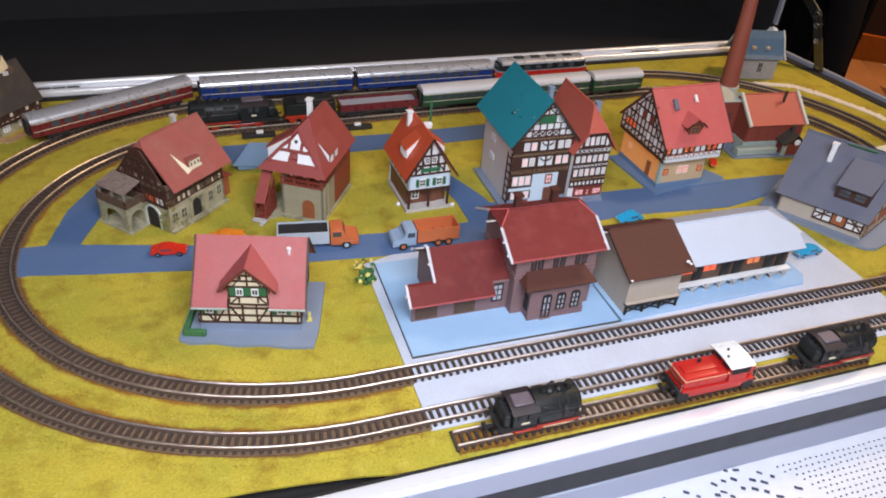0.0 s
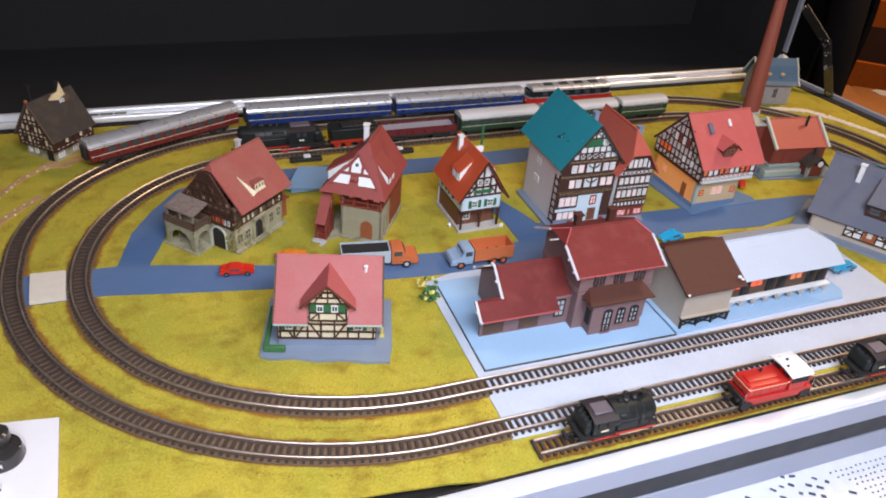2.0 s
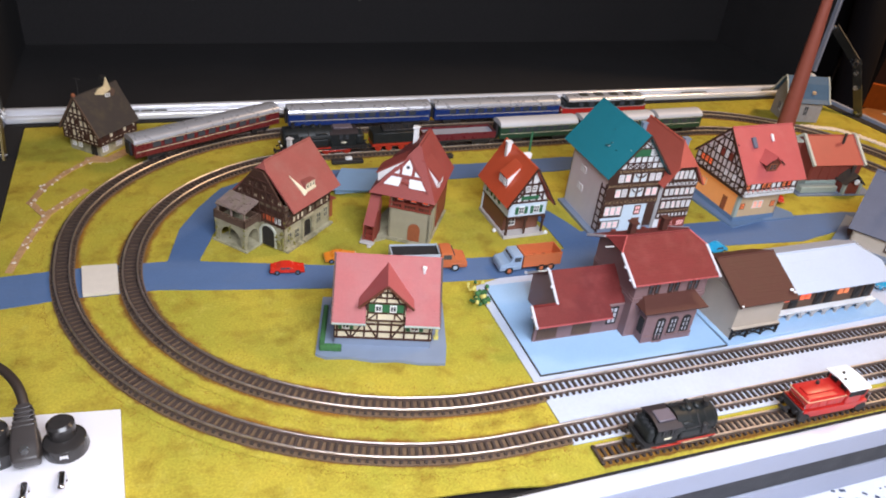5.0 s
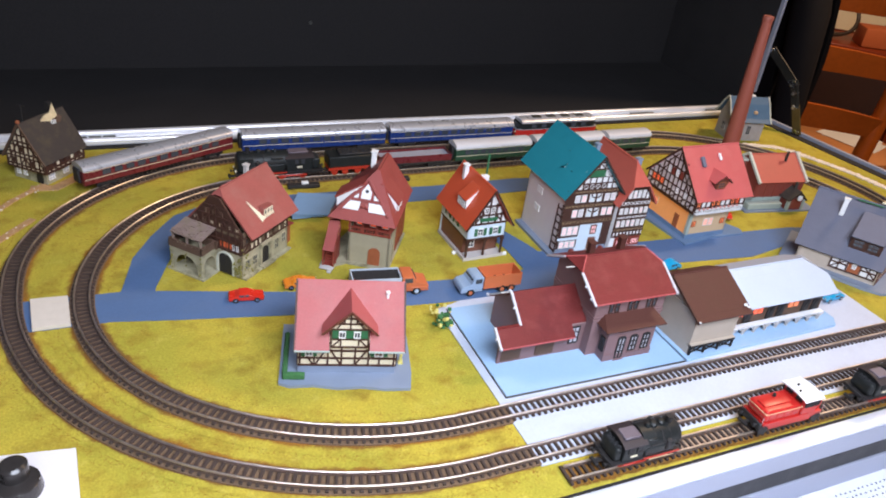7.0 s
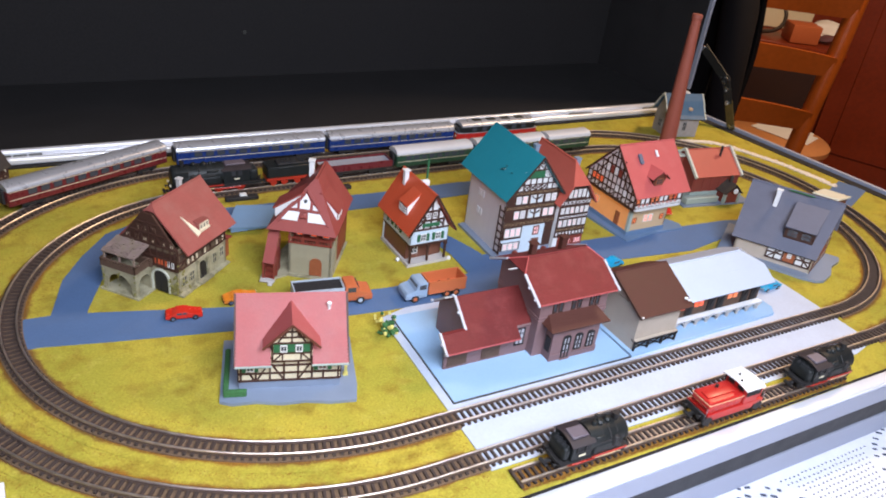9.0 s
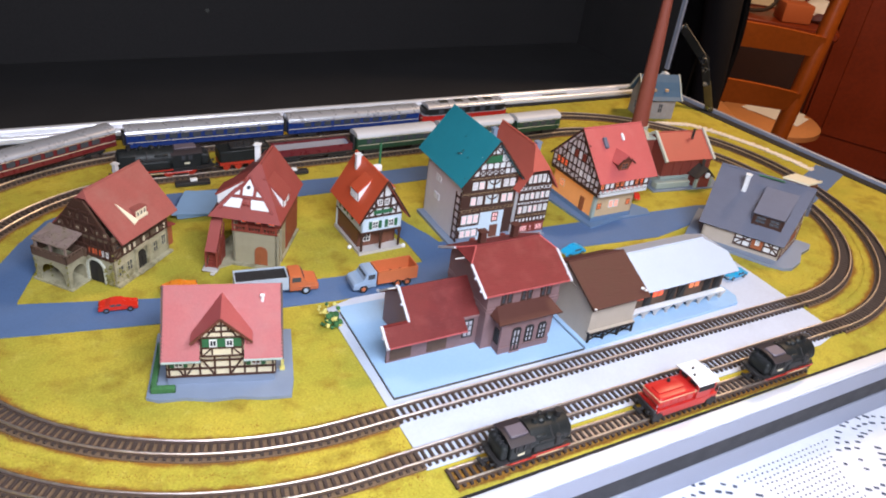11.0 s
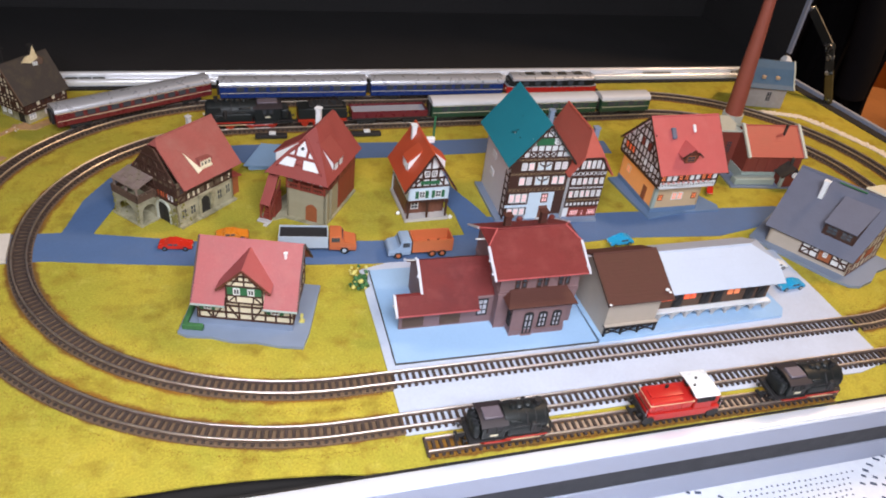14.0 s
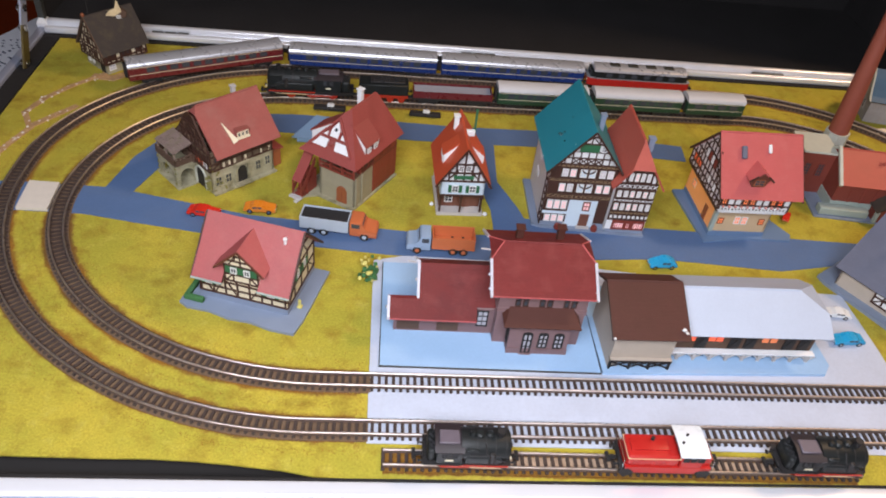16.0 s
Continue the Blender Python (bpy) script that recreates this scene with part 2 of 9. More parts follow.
GLASS_WHITE = mat("curtained_pane", (0.66, 0.60, 0.64), 0.25, var=0.12, scale=300, bump=0.0)
GLASS_PALE = mat("pale_pane", (0.46, 0.45, 0.48), 0.2, var=0.08, scale=300, bump=0.0)
LIT = mat("lit_pane", (0.8, 0.25, 0.1), 0.3, var=0.1, bump=0.0, emit=0.55, emitcol=(1.0, 0.22, 0.07))
LIT_PINK = mat("pink_lit_pane", (0.85, 0.55, 0.55), 0.3, var=0.1, bump=0.0, emit=0.45, emitcol=(1.0, 0.42, 0.42))
LIT_RED = mat("red_lit_pane", (0.6, 0.1, 0.05), 0.3, var=0.1, bump=0.0, emit=0.9, emitcol=(1.0, 0.13, 0.04))
# The wall itself emits, for lamplight seeping through; no lamp stands inside.
GLOWWALL = mat("glowing_ochre_plaster", (0.62, 0.30, 0.12), 0.6, var=0.12, scale=120, bump=0.15, emit=0.26, emitcol=(1.0, 0.30, 0.05))
OCHRE = mat("ochre_plaster", (0.62, 0.44, 0.26), 0.6, var=0.1, scale=150, bump=0.15)
FRAME_W = mat("white_window_frame", (0.75, 0.74, 0.72), 0.5, var=0.05, bump=0.0)
BLACK = mat("black_engine_paint", (0.014, 0.016, 0.016), 0.45, var=0.3, scale=300, bump=0.15, spec=0.3)
SOOT = mat("matt_black", (0.018, 0.016, 0.016), 0.65, var=0.3, scale=300, bump=0.2)
HATCH = mat("purple_grey_hatch", (0.13, 0.105, 0.125), 0.5, var=0.15, scale=200)
CABROOF = mat("dark_purple_grey", (0.028, 0.021, 0.024), 0.55, var=0.15, scale=200)
WHEELRED = mat("red_wheel_paint", (0.42, 0.03, 0.015), 0.4, var=0.15, scale=300)
LOCORED = mat("bright_red_paint", (0.45, 0.020, 0.016), 0.33, var=0.1, scale=200, bump=0.05)
COACHRED = mat("burgundy_paint", (0.13, 0.016, 0.02), 0.3, var=0.1, scale=200, bump=0.05)
COACHBLUE = mat("deep_blue_paint", (0.012, 0.035, 0.16), 0.3, var=0.1, scale=200, bump=0.05)
COACHGREEN = mat("bottle_green_paint", (0.018, 0.055, 0.03), 0.4, var=0.12, scale=200, bump=0.05)
SILVER = mat("silver_roof_paint", (0.62, 0.63, 0.67), 0.3, metal=0.55, var=0.06, scale=120, bump=0.05)
GREYROOF = mat("light_grey_roof_paint", (0.55, 0.55, 0.57), 0.5, var=0.08, scale=120, bump=0.1)
STEEL = mat("bright_steel", (0.6, 0.6, 0.6), 0.25, metal=1.0, var=0.1)
GUNMETAL = mat("dull_zinc", (0.10, 0.10, 0.09), 0.5, metal=0.7, var=0.25, scale=100)
CARRED = mat("red_car_paint", (0.62, 0.03, 0.015), 0.25, var=0.05, bump=0.0)
CARORANGE = mat("orange_car_paint", (0.70, 0.22, 0.02), 0.3, var=0.05, bump=0.0)
CARBLUE = mat("sky_blue_car_paint", (0.02, 0.33, 0.60), 0.3, var=0.05, bump=0.0)
CARWHITE = mat("white_car_paint", (0.75, 0.77, 0.78), 0.3, var=0.05, bump=0.0)
TRUCKBLUE = mat("dusty_blue_plastic", (0.28, 0.37, 0.50), 0.45, var=0.08)
TRUCKORANGE = mat("orange_plastic", (0.52, 0.14, 0.05), 0.45, var=0.08)
TRUCKGREY = mat("blue_grey_plastic", (0.42, 0.48, 0.55), 0.45, var=0.08)
COAL = mat("coal_load", (0.012, 0.012, 0.014), 0.8, var=0.4, scale=600, bump=1.0, fine=2500)
TYRE = mat("black_tyre", (0.015, 0.015, 0.015), 0.8, var=0.2)
GRAVELLOAD = mat("grey_gravel", (0.30, 0.31, 0.36), 0.9, var=0.2, scale=500, bump=0.8, fine=2500)
PINKPATH = mat("pink_gravel", (0.42, 0.25, 0.115), 0.95, var=0.4, scale=200, bump=1.0, fine=900)
PEBBLE = mat("cream_pebble", (0.68, 0.58, 0.47), 0.85, var=0.25)
WHITEPANEL = mat("white_control_panel", (0.74, 0.72, 0.75), 0.45, var=0.05, scale=40, bump=0.05)
BAKELITE = mat("black_bakelite", (0.03, 0.027, 0.026), 0.2, var=0.2, scale=200, bump=0.05)
CABLE = mat("dark_brown_cable", (0.035, 0.024, 0.018), 0.5, var=0.2)
HEDGE = mat("green_hedge", (0.05, 0.16, 0.05), 0.9, var=0.4, scale=400, bump=1.0, fine=1800)
FLOWER = mat("yellow_flower", (0.62, 0.55, 0.16), 0.9, var=0.3, scale=400, bump=0.8)
COWWHITE = mat("white_figure_paint", (0.70, 0.66, 0.58), 0.6, var=0.2)
PAPER = mat("white_paper", (0.75, 0.72, 0.70), 0.8, var=0.05, scale=20)
GOLDPLASTER = mat("yellowed_plaster", (0.72, 0.57, 0.33), 0.75, var=0.25, scale=300, bump=0.3, dirt=0.3, dirtcol=(0.25, 0.14, 0.05))
PORCHROOF = mat("grey_brown_shingles", (0.22, 0.155, 0.13), 0.8, var=0.3, scale=220, bump=0.5, dirt=0.5, dirtcol=(0.20, 0.17, 0.07))
LIT_DIM = mat("dim_red_pane", (0.35, 0.07, 0.03), 0.3, var=0.15, bump=0.0, emit=0.18, emitcol=(1.0, 0.16, 0.04))
COATBLACK = mat("black_coat_cloth", (0.010, 0.009, 0.010), 0.85, var=0.3, scale=60, bump=0.4, fine=400, spec=0.2)
VERGE = mat("pale_verge_paint", (0.52, 0.52, 0.57), 0.5, var=0.1, scale=300)
DARKSTEEL = mat("dark_steel_stay", (0.035, 0.034, 0.03), 0.35, metal=0.5, var=0.3, scale=60, bump=0.1)
LACEDARK = mat("dark_blue_lace_gap", (0.055, 0.07, 0.115), 0.85, var=0.3, scale=300, bump=0.3)
AMBER = mat("amber_roof_window", (0.55, 0.36, 0.20), 0.5, var=0.2, scale=300)
PALELILAC = mat("pale_lilac_plaster", (0.36, 0.33, 0.31), 0.7, var=0.22, scale=200, bump=0.3, dirt=0.5, dirtcol=(0.33, 0.27, 0.22))


# ---- building tools ----


def part(name, bm, material, parent, label=""):
    """Links a bmesh as one mesh object under a thing or a part."""
    bmesh.ops.recalc_face_normals(bm, faces=bm.faces)
    me = bpy.data.meshes.new(name)
    bm.to_mesh(me)
    bm.free()
    me.shade_smooth()
    me.set_sharp_from_angle(angle=radians(38))
    me.materials.append(material)
    ob = new(name, me)
    ob.parent = parent
    if label:
        ob["label"] = label
    return ob


def thing(name, label, category, m=None, group="", kind=""):
    ob = new(name)
    ob.empty_display_size = 0.01
    if m is not None:
        ob.matrix_world = m
    return tagged(ob, label, category, group, kind)


def solid(name, bm, material, label, category, m=None, group="", kind=""):
    ob = part(name, bm, material, None)
    if m is not None:
        ob.matrix_world = m
    return tagged(ob, label, category, group, kind)


def BM():
    return bmesh.new()


ID = Matrix.Identity(4)


def face(x, y, z=0.0, ang=0.0):
    """Wall coordinates: u along the wall, v up, w out of it; the wall at angle 0 looks towards -y."""
    a = radians(ang)
    return Matrix(((math.cos(a), 0, math.sin(a), x), (math.sin(a), 0, -math.cos(a), y), (0, 1, 0, z), (0, 0, 0, 1)))


def box(bm, u0, u1, v0, v1, w0, w1, m=ID, bevel=0.0, seg=1):
    r = bmesh.ops.create_cube(bm, size=1.0)
    vs = r["verts"]
    bmesh.ops.transform(bm, matrix=m @ Matrix.Translation(((u0 + u1) / 2, (v0 + v1) / 2, (w0 + w1) / 2)) @ Matrix.Diagonal((u1 - u0, v1 - v0, w1 - w0, 1)), verts=vs)
    if bevel > 0:
        es = list({e for v in vs for e in v.link_edges})
        bmesh.ops.bevel(bm, geom=es, offset=bevel, segments=seg, affect="EDGES", profile=0.6)
    return vs


def beam(bm, m, u0, v0, u1, v1, wid, w0, w1):
    """A straight timber from (u0, v0) to (u1, v1) on a wall."""
    d = Vector((u1 - u0, v1 - v0))
    n = Vector((-d.y, d.x)).normalized() * wid / 2
    pts = [(u0 + n.x, v0 + n.y), (u0 - n.x, v0 - n.y), (u1 - n.x, v1 - n.y), (u1 + n.x, v1 + n.y)]
    prism(bm, pts, w0, w1, m)


def prism(bm, pts, w0, w1, m=ID):
    lo = [bm.verts.new(m @ Vector((p[0], p[1], w0))) for p in pts]
    hi = [bm.verts.new(m @ Vector((p[0], p[1], w1))) for p in pts]
    bm.faces.new(lo[::-1])
    bm.faces.new(hi)
    for i in range(len(pts)):
        j = (i + 1) % len(pts)
        bm.faces.new((lo[i], lo[j], hi[j], hi[i]))
    return lo + hi


def slab(bm, pts, th):
    """A plate under a flat polygon in space."""
    ps = [Vector(p) for p in pts]
    n = sum(((ps[i] - ps[0]).cross(ps[i + 1] - ps[0]) for i in range(1, len(ps) - 1)), Vector()).normalized()
    if n.z < 0:
        n = -n
    lo = [bm.verts.new(p - n * th) for p in ps]
    hi = [bm.verts.new(p) for p in ps]
    bm.faces.new(lo[::-1])
    bm.faces.new(hi)
    for i in range(len(ps)):
        j = (i + 1) % len(ps)
        bm.faces.new((lo[i], lo[j], hi[j], hi[i]))


def courses(bm, a, b, c, d, n=14, th=0.0012, lip=0.00008):
    """A roof slope a, b (eave) to c, d (ridge) in lapped courses."""
    a, b, c, d = Vector(a), Vector(b), Vector(c), Vector(d)
    nn = (b - a).cross(d - a).normalized()
    if nn.z < 0:
        nn = -nn
    sides = []
    for lo_end, hi_end in ((a, d), (b, c)):
        prof = []
        for i in range(n):
            prof += [lo_end.lerp(hi_end, i / n) + nn * lip, lo_end.lerp(hi_end, (i + 1) / n)]
        prof += [hi_end - nn * th, lo_end - nn * th]
        sides.append([bm.verts.new(p) for p in prof])
    left, right = sides
    k = len(left)
    for i in range(k):
        j = (i + 1) % k
        bm.faces.new((left[i], left[j], right[j], right[i]))
    bm.faces.new(left[::-1])
    bm.faces.new(right)


def tube(bm, pts, r, sides=8, caps=True):
    """A round bar along a line; r may be a list."""
    ps = [Vector(p) for p in pts]
    rings = []
    for i, p in enumerate(ps):
        t = (ps[min(i + 1, len(ps) - 1)] - ps[max(i - 1, 0)]).normalized()
        u = t.orthogonal().normalized() if i == 0 else (u - t * u.dot(t)).normalized()
        v = t.cross(u)
        rad = r[i] if isinstance(r, (list, tuple)) else r
        rings.append([bm.verts.new(p + (u * math.cos(2 * math.pi * k / sides) + v * math.sin(2 * math.pi * k / sides)) * rad) for k in range(sides)])
    for a, b in zip(rings, rings[1:]):
        for k in range(sides):
            bm.faces.new((a[k], a[(k + 1) % sides], b[(k + 1) % sides], b[k]))
    if caps:
        bm.faces.new(rings[0][::-1])
        bm.faces.new(rings[-1])


def disc(bm, m, cu, cv, r, w0, w1, sides=14):
    prism(bm, [(cu + r * math.cos(2 * math.pi * k / sides), cv + r * math.sin(2 * math.pi * k / sides)) for k in range(sides)], w0, w1, m)


def blob(bm, c, r, seed, sub=2, rough=0.35, flat=1.0):
    """An uneven lump."""
    vs = bmesh.ops.create_icosphere(bm, subdivisions=sub, radius=1.0)["verts"]
    for v in vs:
        k = 1 + rough * noise.noise(v.co * 1.7 + Vector((seed * 3.1, seed, 0)))
        v.co = Vector(c) + Vector((v.co.x, v.co.y, v.co.z * flat)) * r * k


def lattice(b, xs, ys, is_bar, w0, w1, m):
    """Joined bars on a grid of cuts: one connected frame."""
    verts = {}

    def v(i, j, k):
        if (i, j, k) not in verts:
            verts[(i, j, k)] = b.verts.new(m @ Vector((xs[i], ys[j], w1 if k else w0)))
        return verts[(i, j, k)]

    nx, ny = len(xs) - 1, len(ys) - 1
    bar = lambda i, j: 0 <= i < nx and 0 <= j < ny and is_bar(i, j)
    for i in range(nx):
        for j in range(ny):
            if not bar(i, j):
                continue
            b.faces.new((v(i, j, 1), v(i + 1, j, 1), v(i + 1, j + 1, 1), v(i, j + 1, 1)))
            b.faces.new((v(i, j + 1, 0), v(i + 1, j + 1, 0), v(i + 1, j, 0), v(i, j, 0)))
            for di, dj, p, q in ((-1, 0, (i, j), (i, j + 1)), (1, 0, (i + 1, j), (i + 1, j + 1)), (0, -1, (i, j), (i + 1, j)), (0, 1, (i, j + 1), (i + 1, j + 1))):
                if not bar(i + di, j + dj):
                    b.faces.new((v(*p, 0), v(*q, 0), v(*q, 1), v(*p, 1)))


def window(parent, m, u, v, w, h, pane=None, frame_m=None, cols=2, rows=2, shutters=None, bar=0.00035, proud=0.0007):
    """A framed window with glazing bars on a wall; shutters: their material."""
    pane, frame_m = pane or GLASS, frame_m or FRAME_W
    b = BM()
    t = bar * 1.7
    xs, ys = [u, u + t], [v, v + t]
    for i in range(1, cols):
        xs += [u + w * i / cols - bar / 2, u + w * i / cols + bar / 2]
    for i in range(1, rows):
        ys += [v + h * i / rows - bar / 2, v + h * i / rows + bar / 2]
    xs += [u + w - t, u + w]
    ys += [v + h - t, v + h]
    lattice(b, xs, ys, lambda i, j: i % 2 == 0 or j % 2 == 0, 0, proud, m)
    win = part("window", b, frame_m, parent)
    b = BM()
    box(b, u + t * 0.5, u + w - t * 0.5, v + t * 0.5, v + h - t * 0.5, 0.00004, proud * 0.4, m)
    part("pane", b, pane, win)
    if shutters:
        for s0 in (u - w * 0.52, u + w + w * 0.04):
            b = BM()
            box(b, s0, s0 + w * 0.48, v, v + h, 0, 0.0009, m)
            for k in range(4):
                box(b, s0 + w * 0.06, s0 + w * 0.42, v + h * (0.12 + 0.22 * k), v + h * (0.22 + 0.22 * k), 0.0009, 0.0011, m)
            part("shutter", b, shutters, parent, "louvred shutter")
    return win


def door(parent, m, u, v, w, h, material=None, arch=False):
    b = BM()
    pts = [(u, v), (u + w, v), (u + w, v + h * (0.7 if arch else 1))]
    if arch:
        pts += [(u + w / 2 + w / 2 * math.cos(a), v + h * 0.7 + h * 0.3 * math.sin(a)) for a in [math.pi * k / 8 for k in range(1, 8)]]
    pts += [(u, v + h * (0.7 if arch else 1))]
    prism(b, pts, 0, 0.0006, m)
    box(b, u + w * 0.47, u + w * 0.53, v + h * 0.05, v + h * 0.68, 0.0006, 0.0009, m)
    d = part("door", b, material or DOOR, parent)
    return d


def timbers(parent, m, posts=(), rails=(), braces=(), wid=0.0011, proud=0.0006, material=None, name="timber"):
    """The timber frame of one wall, beam by beam. posts: u, v0, v1; rails: v, u0, u1; braces: u0, v0, u1, v1."""
    for u, v0, v1 in posts:
        b = BM()
        box(b, u - wid / 2, u + wid / 2, v0, v1, 0, proud, m)
        part(name, b, material or TIMBER, parent)
    for v, u0, u1 in rails:
        b = BM()
        box(b, u0, u1, v - wid / 2, v + wid / 2, 0, proud * 1.15, m)
        part(name, b, material or TIMBER, parent)
    for u0, v0, u1, v1 in braces:
        b = BM()
        beam(b, m, u0, v0, u1, v1, wid * 0.9, 0, proud * 0.85)
        part(name, b, material or TIMBER, parent)


def wall(parent, m, pts, th, material, name="wall", label=""):
    b = BM()
    prism(b, pts, -th, 0, m)
    return part(name, b, material, parent, label)


def rect(u0, u1, v0, v1):
    return [(u0, v0), (u1, v0), (u1, v1), (u0, v1)]


def gable_roof(parent, x0, x1, yf, yr, yb, zf, zr, zb, material, n=14, hip0=0.0, hip1=0.0, hipdrop=0.35, th=0.0013, ridge=True):
    """A roof with its ridge along x. hip0, hip1: how far the ridge is cut back at its ends by half hips."""
    zh = lambda y0, z0: zr - (zr - z0) * hipdrop
    yh = lambda y0: yr + (y0 - yr) * hipdrop
    for y0, z0 in ((yf, zf), (yb, zb)):
        b = BM()
        if hip0 == 0 and hip1 == 0:
            courses(b, (x0, y0, z0), (x1, y0, z0), (x1, yr, zr), (x0, yr, zr), n, th)
        else:
            m = max(2, round(n * (1 - hipdrop)))
            courses(b, (x0, y0, z0), (x1, y0, z0), (x1, yh(y0), zh(y0, z0)), (x0, yh(y0), zh(y0, z0)), m, th)
            courses(b, (x0, yh(y0), zh(y0, z0)), (x1, yh(y0), zh(y0, z0)), (x1 - hip1, yr, zr), (x0 + hip0, yr, zr), max(2, n - m), th)
        part("roof_slope", b, material, parent)
    for hp, xe, s in ((hip0, x0, 1), (hip1, x1, -1)):
        if hp > 0:
            b = BM()
            slab(b, [(xe, yh(yf), zh(yf, zf)), (xe, yh(yb), zh(yb, zb)), (xe + s * hp, yr, zr)], th)
            part("roof_hip", b, material, parent)
    if ridge:
        b = BM()
        tube(b, [(x0 + hip0, yr, zr - 0.0002), (x1 - hip1, yr, zr - 0.0002)], 0.0008, 6)
        part("ridge_tiles", b, material, parent)


def chimney(parent, x, y, z0, z1, w, material=None, pots=1):
    b = BM()
    box(b, x - w / 2, x + w / 2, y - w / 2, y + w / 2, z0, z1 - 0.001, bevel=0.0002)
    box(b, x - w * 0.68, x + w * 0.68, y - w * 0.68, y + w * 0.68, z1 - 0.001, z1)
    return part("chimney", b, material or WHITE, parent)


def plate(parent, pts, z0, z1, material, name="base_plate", label=""):
    b = BM()
    prism(b, pts, z0, z1)
    return part(name, b, material, parent, label)


def arched_roof(x0, x1, w, z0, rise, th, n=12):
    """A shallow barrel roof along x as one closed shell."""
    ys = [-w + 2 * w * k / n for k in range(n + 1)]
    z = lambda y: z0 + rise * (1 - (y / w) ** 2)
    b = BM()
    prism(b, [(y, z(y)) for y in ys] + [(y, z(y) - th) for y in ys[::-1]], x0, x1, Matrix(((0, 0, 1, 0), (1, 0, 0, 0), (0, 1, 0, 0), (0, 0, 0, 1))))
    return b


# ---- the case, the board and what is laid on it ----
X0, X1, Y0, Y1 = -0.019, 0.925, 0.297, 0.772
X1B = 0.8635  # the board is narrower at the back
TABLE_Z = -0.052

board = BM()
# the mat is cut unevenly along the front and leaves a dark gap to the rim
MAT_EDGE = [(X0, 0.3098), (0.05, 0.3092), (0.10, 0.3096), (0.151, 0.3088), (0.177, 0.3089), (0.199, 0.3078), (0.2177, 0.3062), (0.2457, 0.3030), (0.262, 0.2998), (0.278, 0.2984), (0.32, 0.2979), (0.40, Y0), (X1, Y0), (X1B, Y1), (X0, Y1)]
prism(board, MAT_EDGE, -0.0012, 0.0)
solid("ground", board, GRASS, "yellow-green flocked grass mat on the layout board", "grass ground", kind="structure")


COVERED = []


def sheet(name, pts, z, material, label, category="road", th=0.0006):
    COVERED.append(pts)
    b = BM()
    prism(b, pts, z - th, z)
    return solid(name, b, material, label, category, kind="structure")


def ribbon(name, line, widths, z, material, label, category="road", th=0.0005, kind="structure"):
    """A flat strip along a line."""
    b = BM()
    n = len(line)
    left, right = [], []
    for i in range(n):
        a, c = Vector(line[max(i - 1, 0)]), Vector(line[min(i + 1, n - 1)])
        t = (c - a).normalized()
        w = widths[i] if isinstance(widths, (list, tuple)) else widths
        nrm = Vector((-t.y, t.x)) * w / 2
        left.append(Vector(line[i]) + nrm)
        right.append(Vector(line[i]) - nrm)
    for i in range(n - 1):
        q = [left[i], right[i], right[i + 1], left[i + 1]]
        COVERED.append([(v.x, v.y) for v in q])
        lo = [bm_v(b, p, z - th) for p in q]
        hi = [bm_v(b, p, z) for p in q]
        b.faces.new(hi)
        b.faces.new((lo[1], lo[2], hi[2], hi[1]))
        b.faces.new((lo[3], lo[0], hi[0], hi[3]))
    return solid(name, b, material, label, category, kind=kind)


def bm_v(b, p, z):
    return b.verts.new((p[0], p[1], z))


sheet("road_main", [(X0, 0.503), (0.03, 0.507), (0.085, 0.506), (0.121, 0.499), (0.191, 0.487), (0.30, 0.476), (0.375, 0.474), (0.50, 0.484), (0.59, 0.476), (0.648, 0.487), (0.70, 0.47), (0.70, 0.505), (0.668, 0.512), (0.505, 0.519), (0.402, 0.524), (0.376, 0.502), (0.315, 0.502), (0.25, 0.508), (0.197, 0.513), (0.112, 0.534), (0.092, 0.538), (0.03, 0.540), (X0, 0.538)], 0.0007, ROAD, "blue-grey card road across the grass")
ribbon("road_lane", [(0.0985, 0.528), (0.1015, 0.541), (0.1115, 0.5745), (0.124, 0.602), (0.141, 0.628), (0.166, 0.641), (0.22, 0.641), (0.30, 0.640), (0.36, 0.638), (0.45, 0.640), (0.56, 0.628)], [0.022, 0.021, 0.025, 0.022, 0.022, 0.024, 0.030, 0.028, 0.026, 0.026, 0.024], 0.00074, ROAD, "blue-grey card lane behind the houses")
ribbon("road_side", [(0.392, 0.505), (0.388, 0.535), (0.378, 0.57), (0.380, 0.635)], [0.03, 0.022, 0.016, 0.018], 0.00078, ROAD, "blue-grey card side road between two houses")
ribbon("road_east", [(0.69, 0.488), (0.76, 0.482), (0.82, 0.505), (0.894, 0.535)], 0.03, 0.0005, ROAD, "blue-grey card road at the board's edge")
sheet("pavement", [(0.289, 0.320), (0.6, 0.318), (0.626, 0.324), (0.6265, 0.40), (0.625, 0.452), (0.57, 0.455), (0.43, 0.472), (0.31, 0.475), (0.289, 0.469)], 0.0009, CONCRETE, "grey-white card station yard under the tracks", "station yard")

# lifted light card between two houses
b = BM()
prism(b, [(0.218, 0.612), (0.250, 0.606), (0.268, 0.640), (0.235, 0.648)], 0.0052, 0.0062)
box(b, 0.222, 0.252, 0.612, 0.616, 0.0013, 0.0052)
solid("loading_ramp", b, CARD, "light blue card ramp lifted over the lane", "ramp")


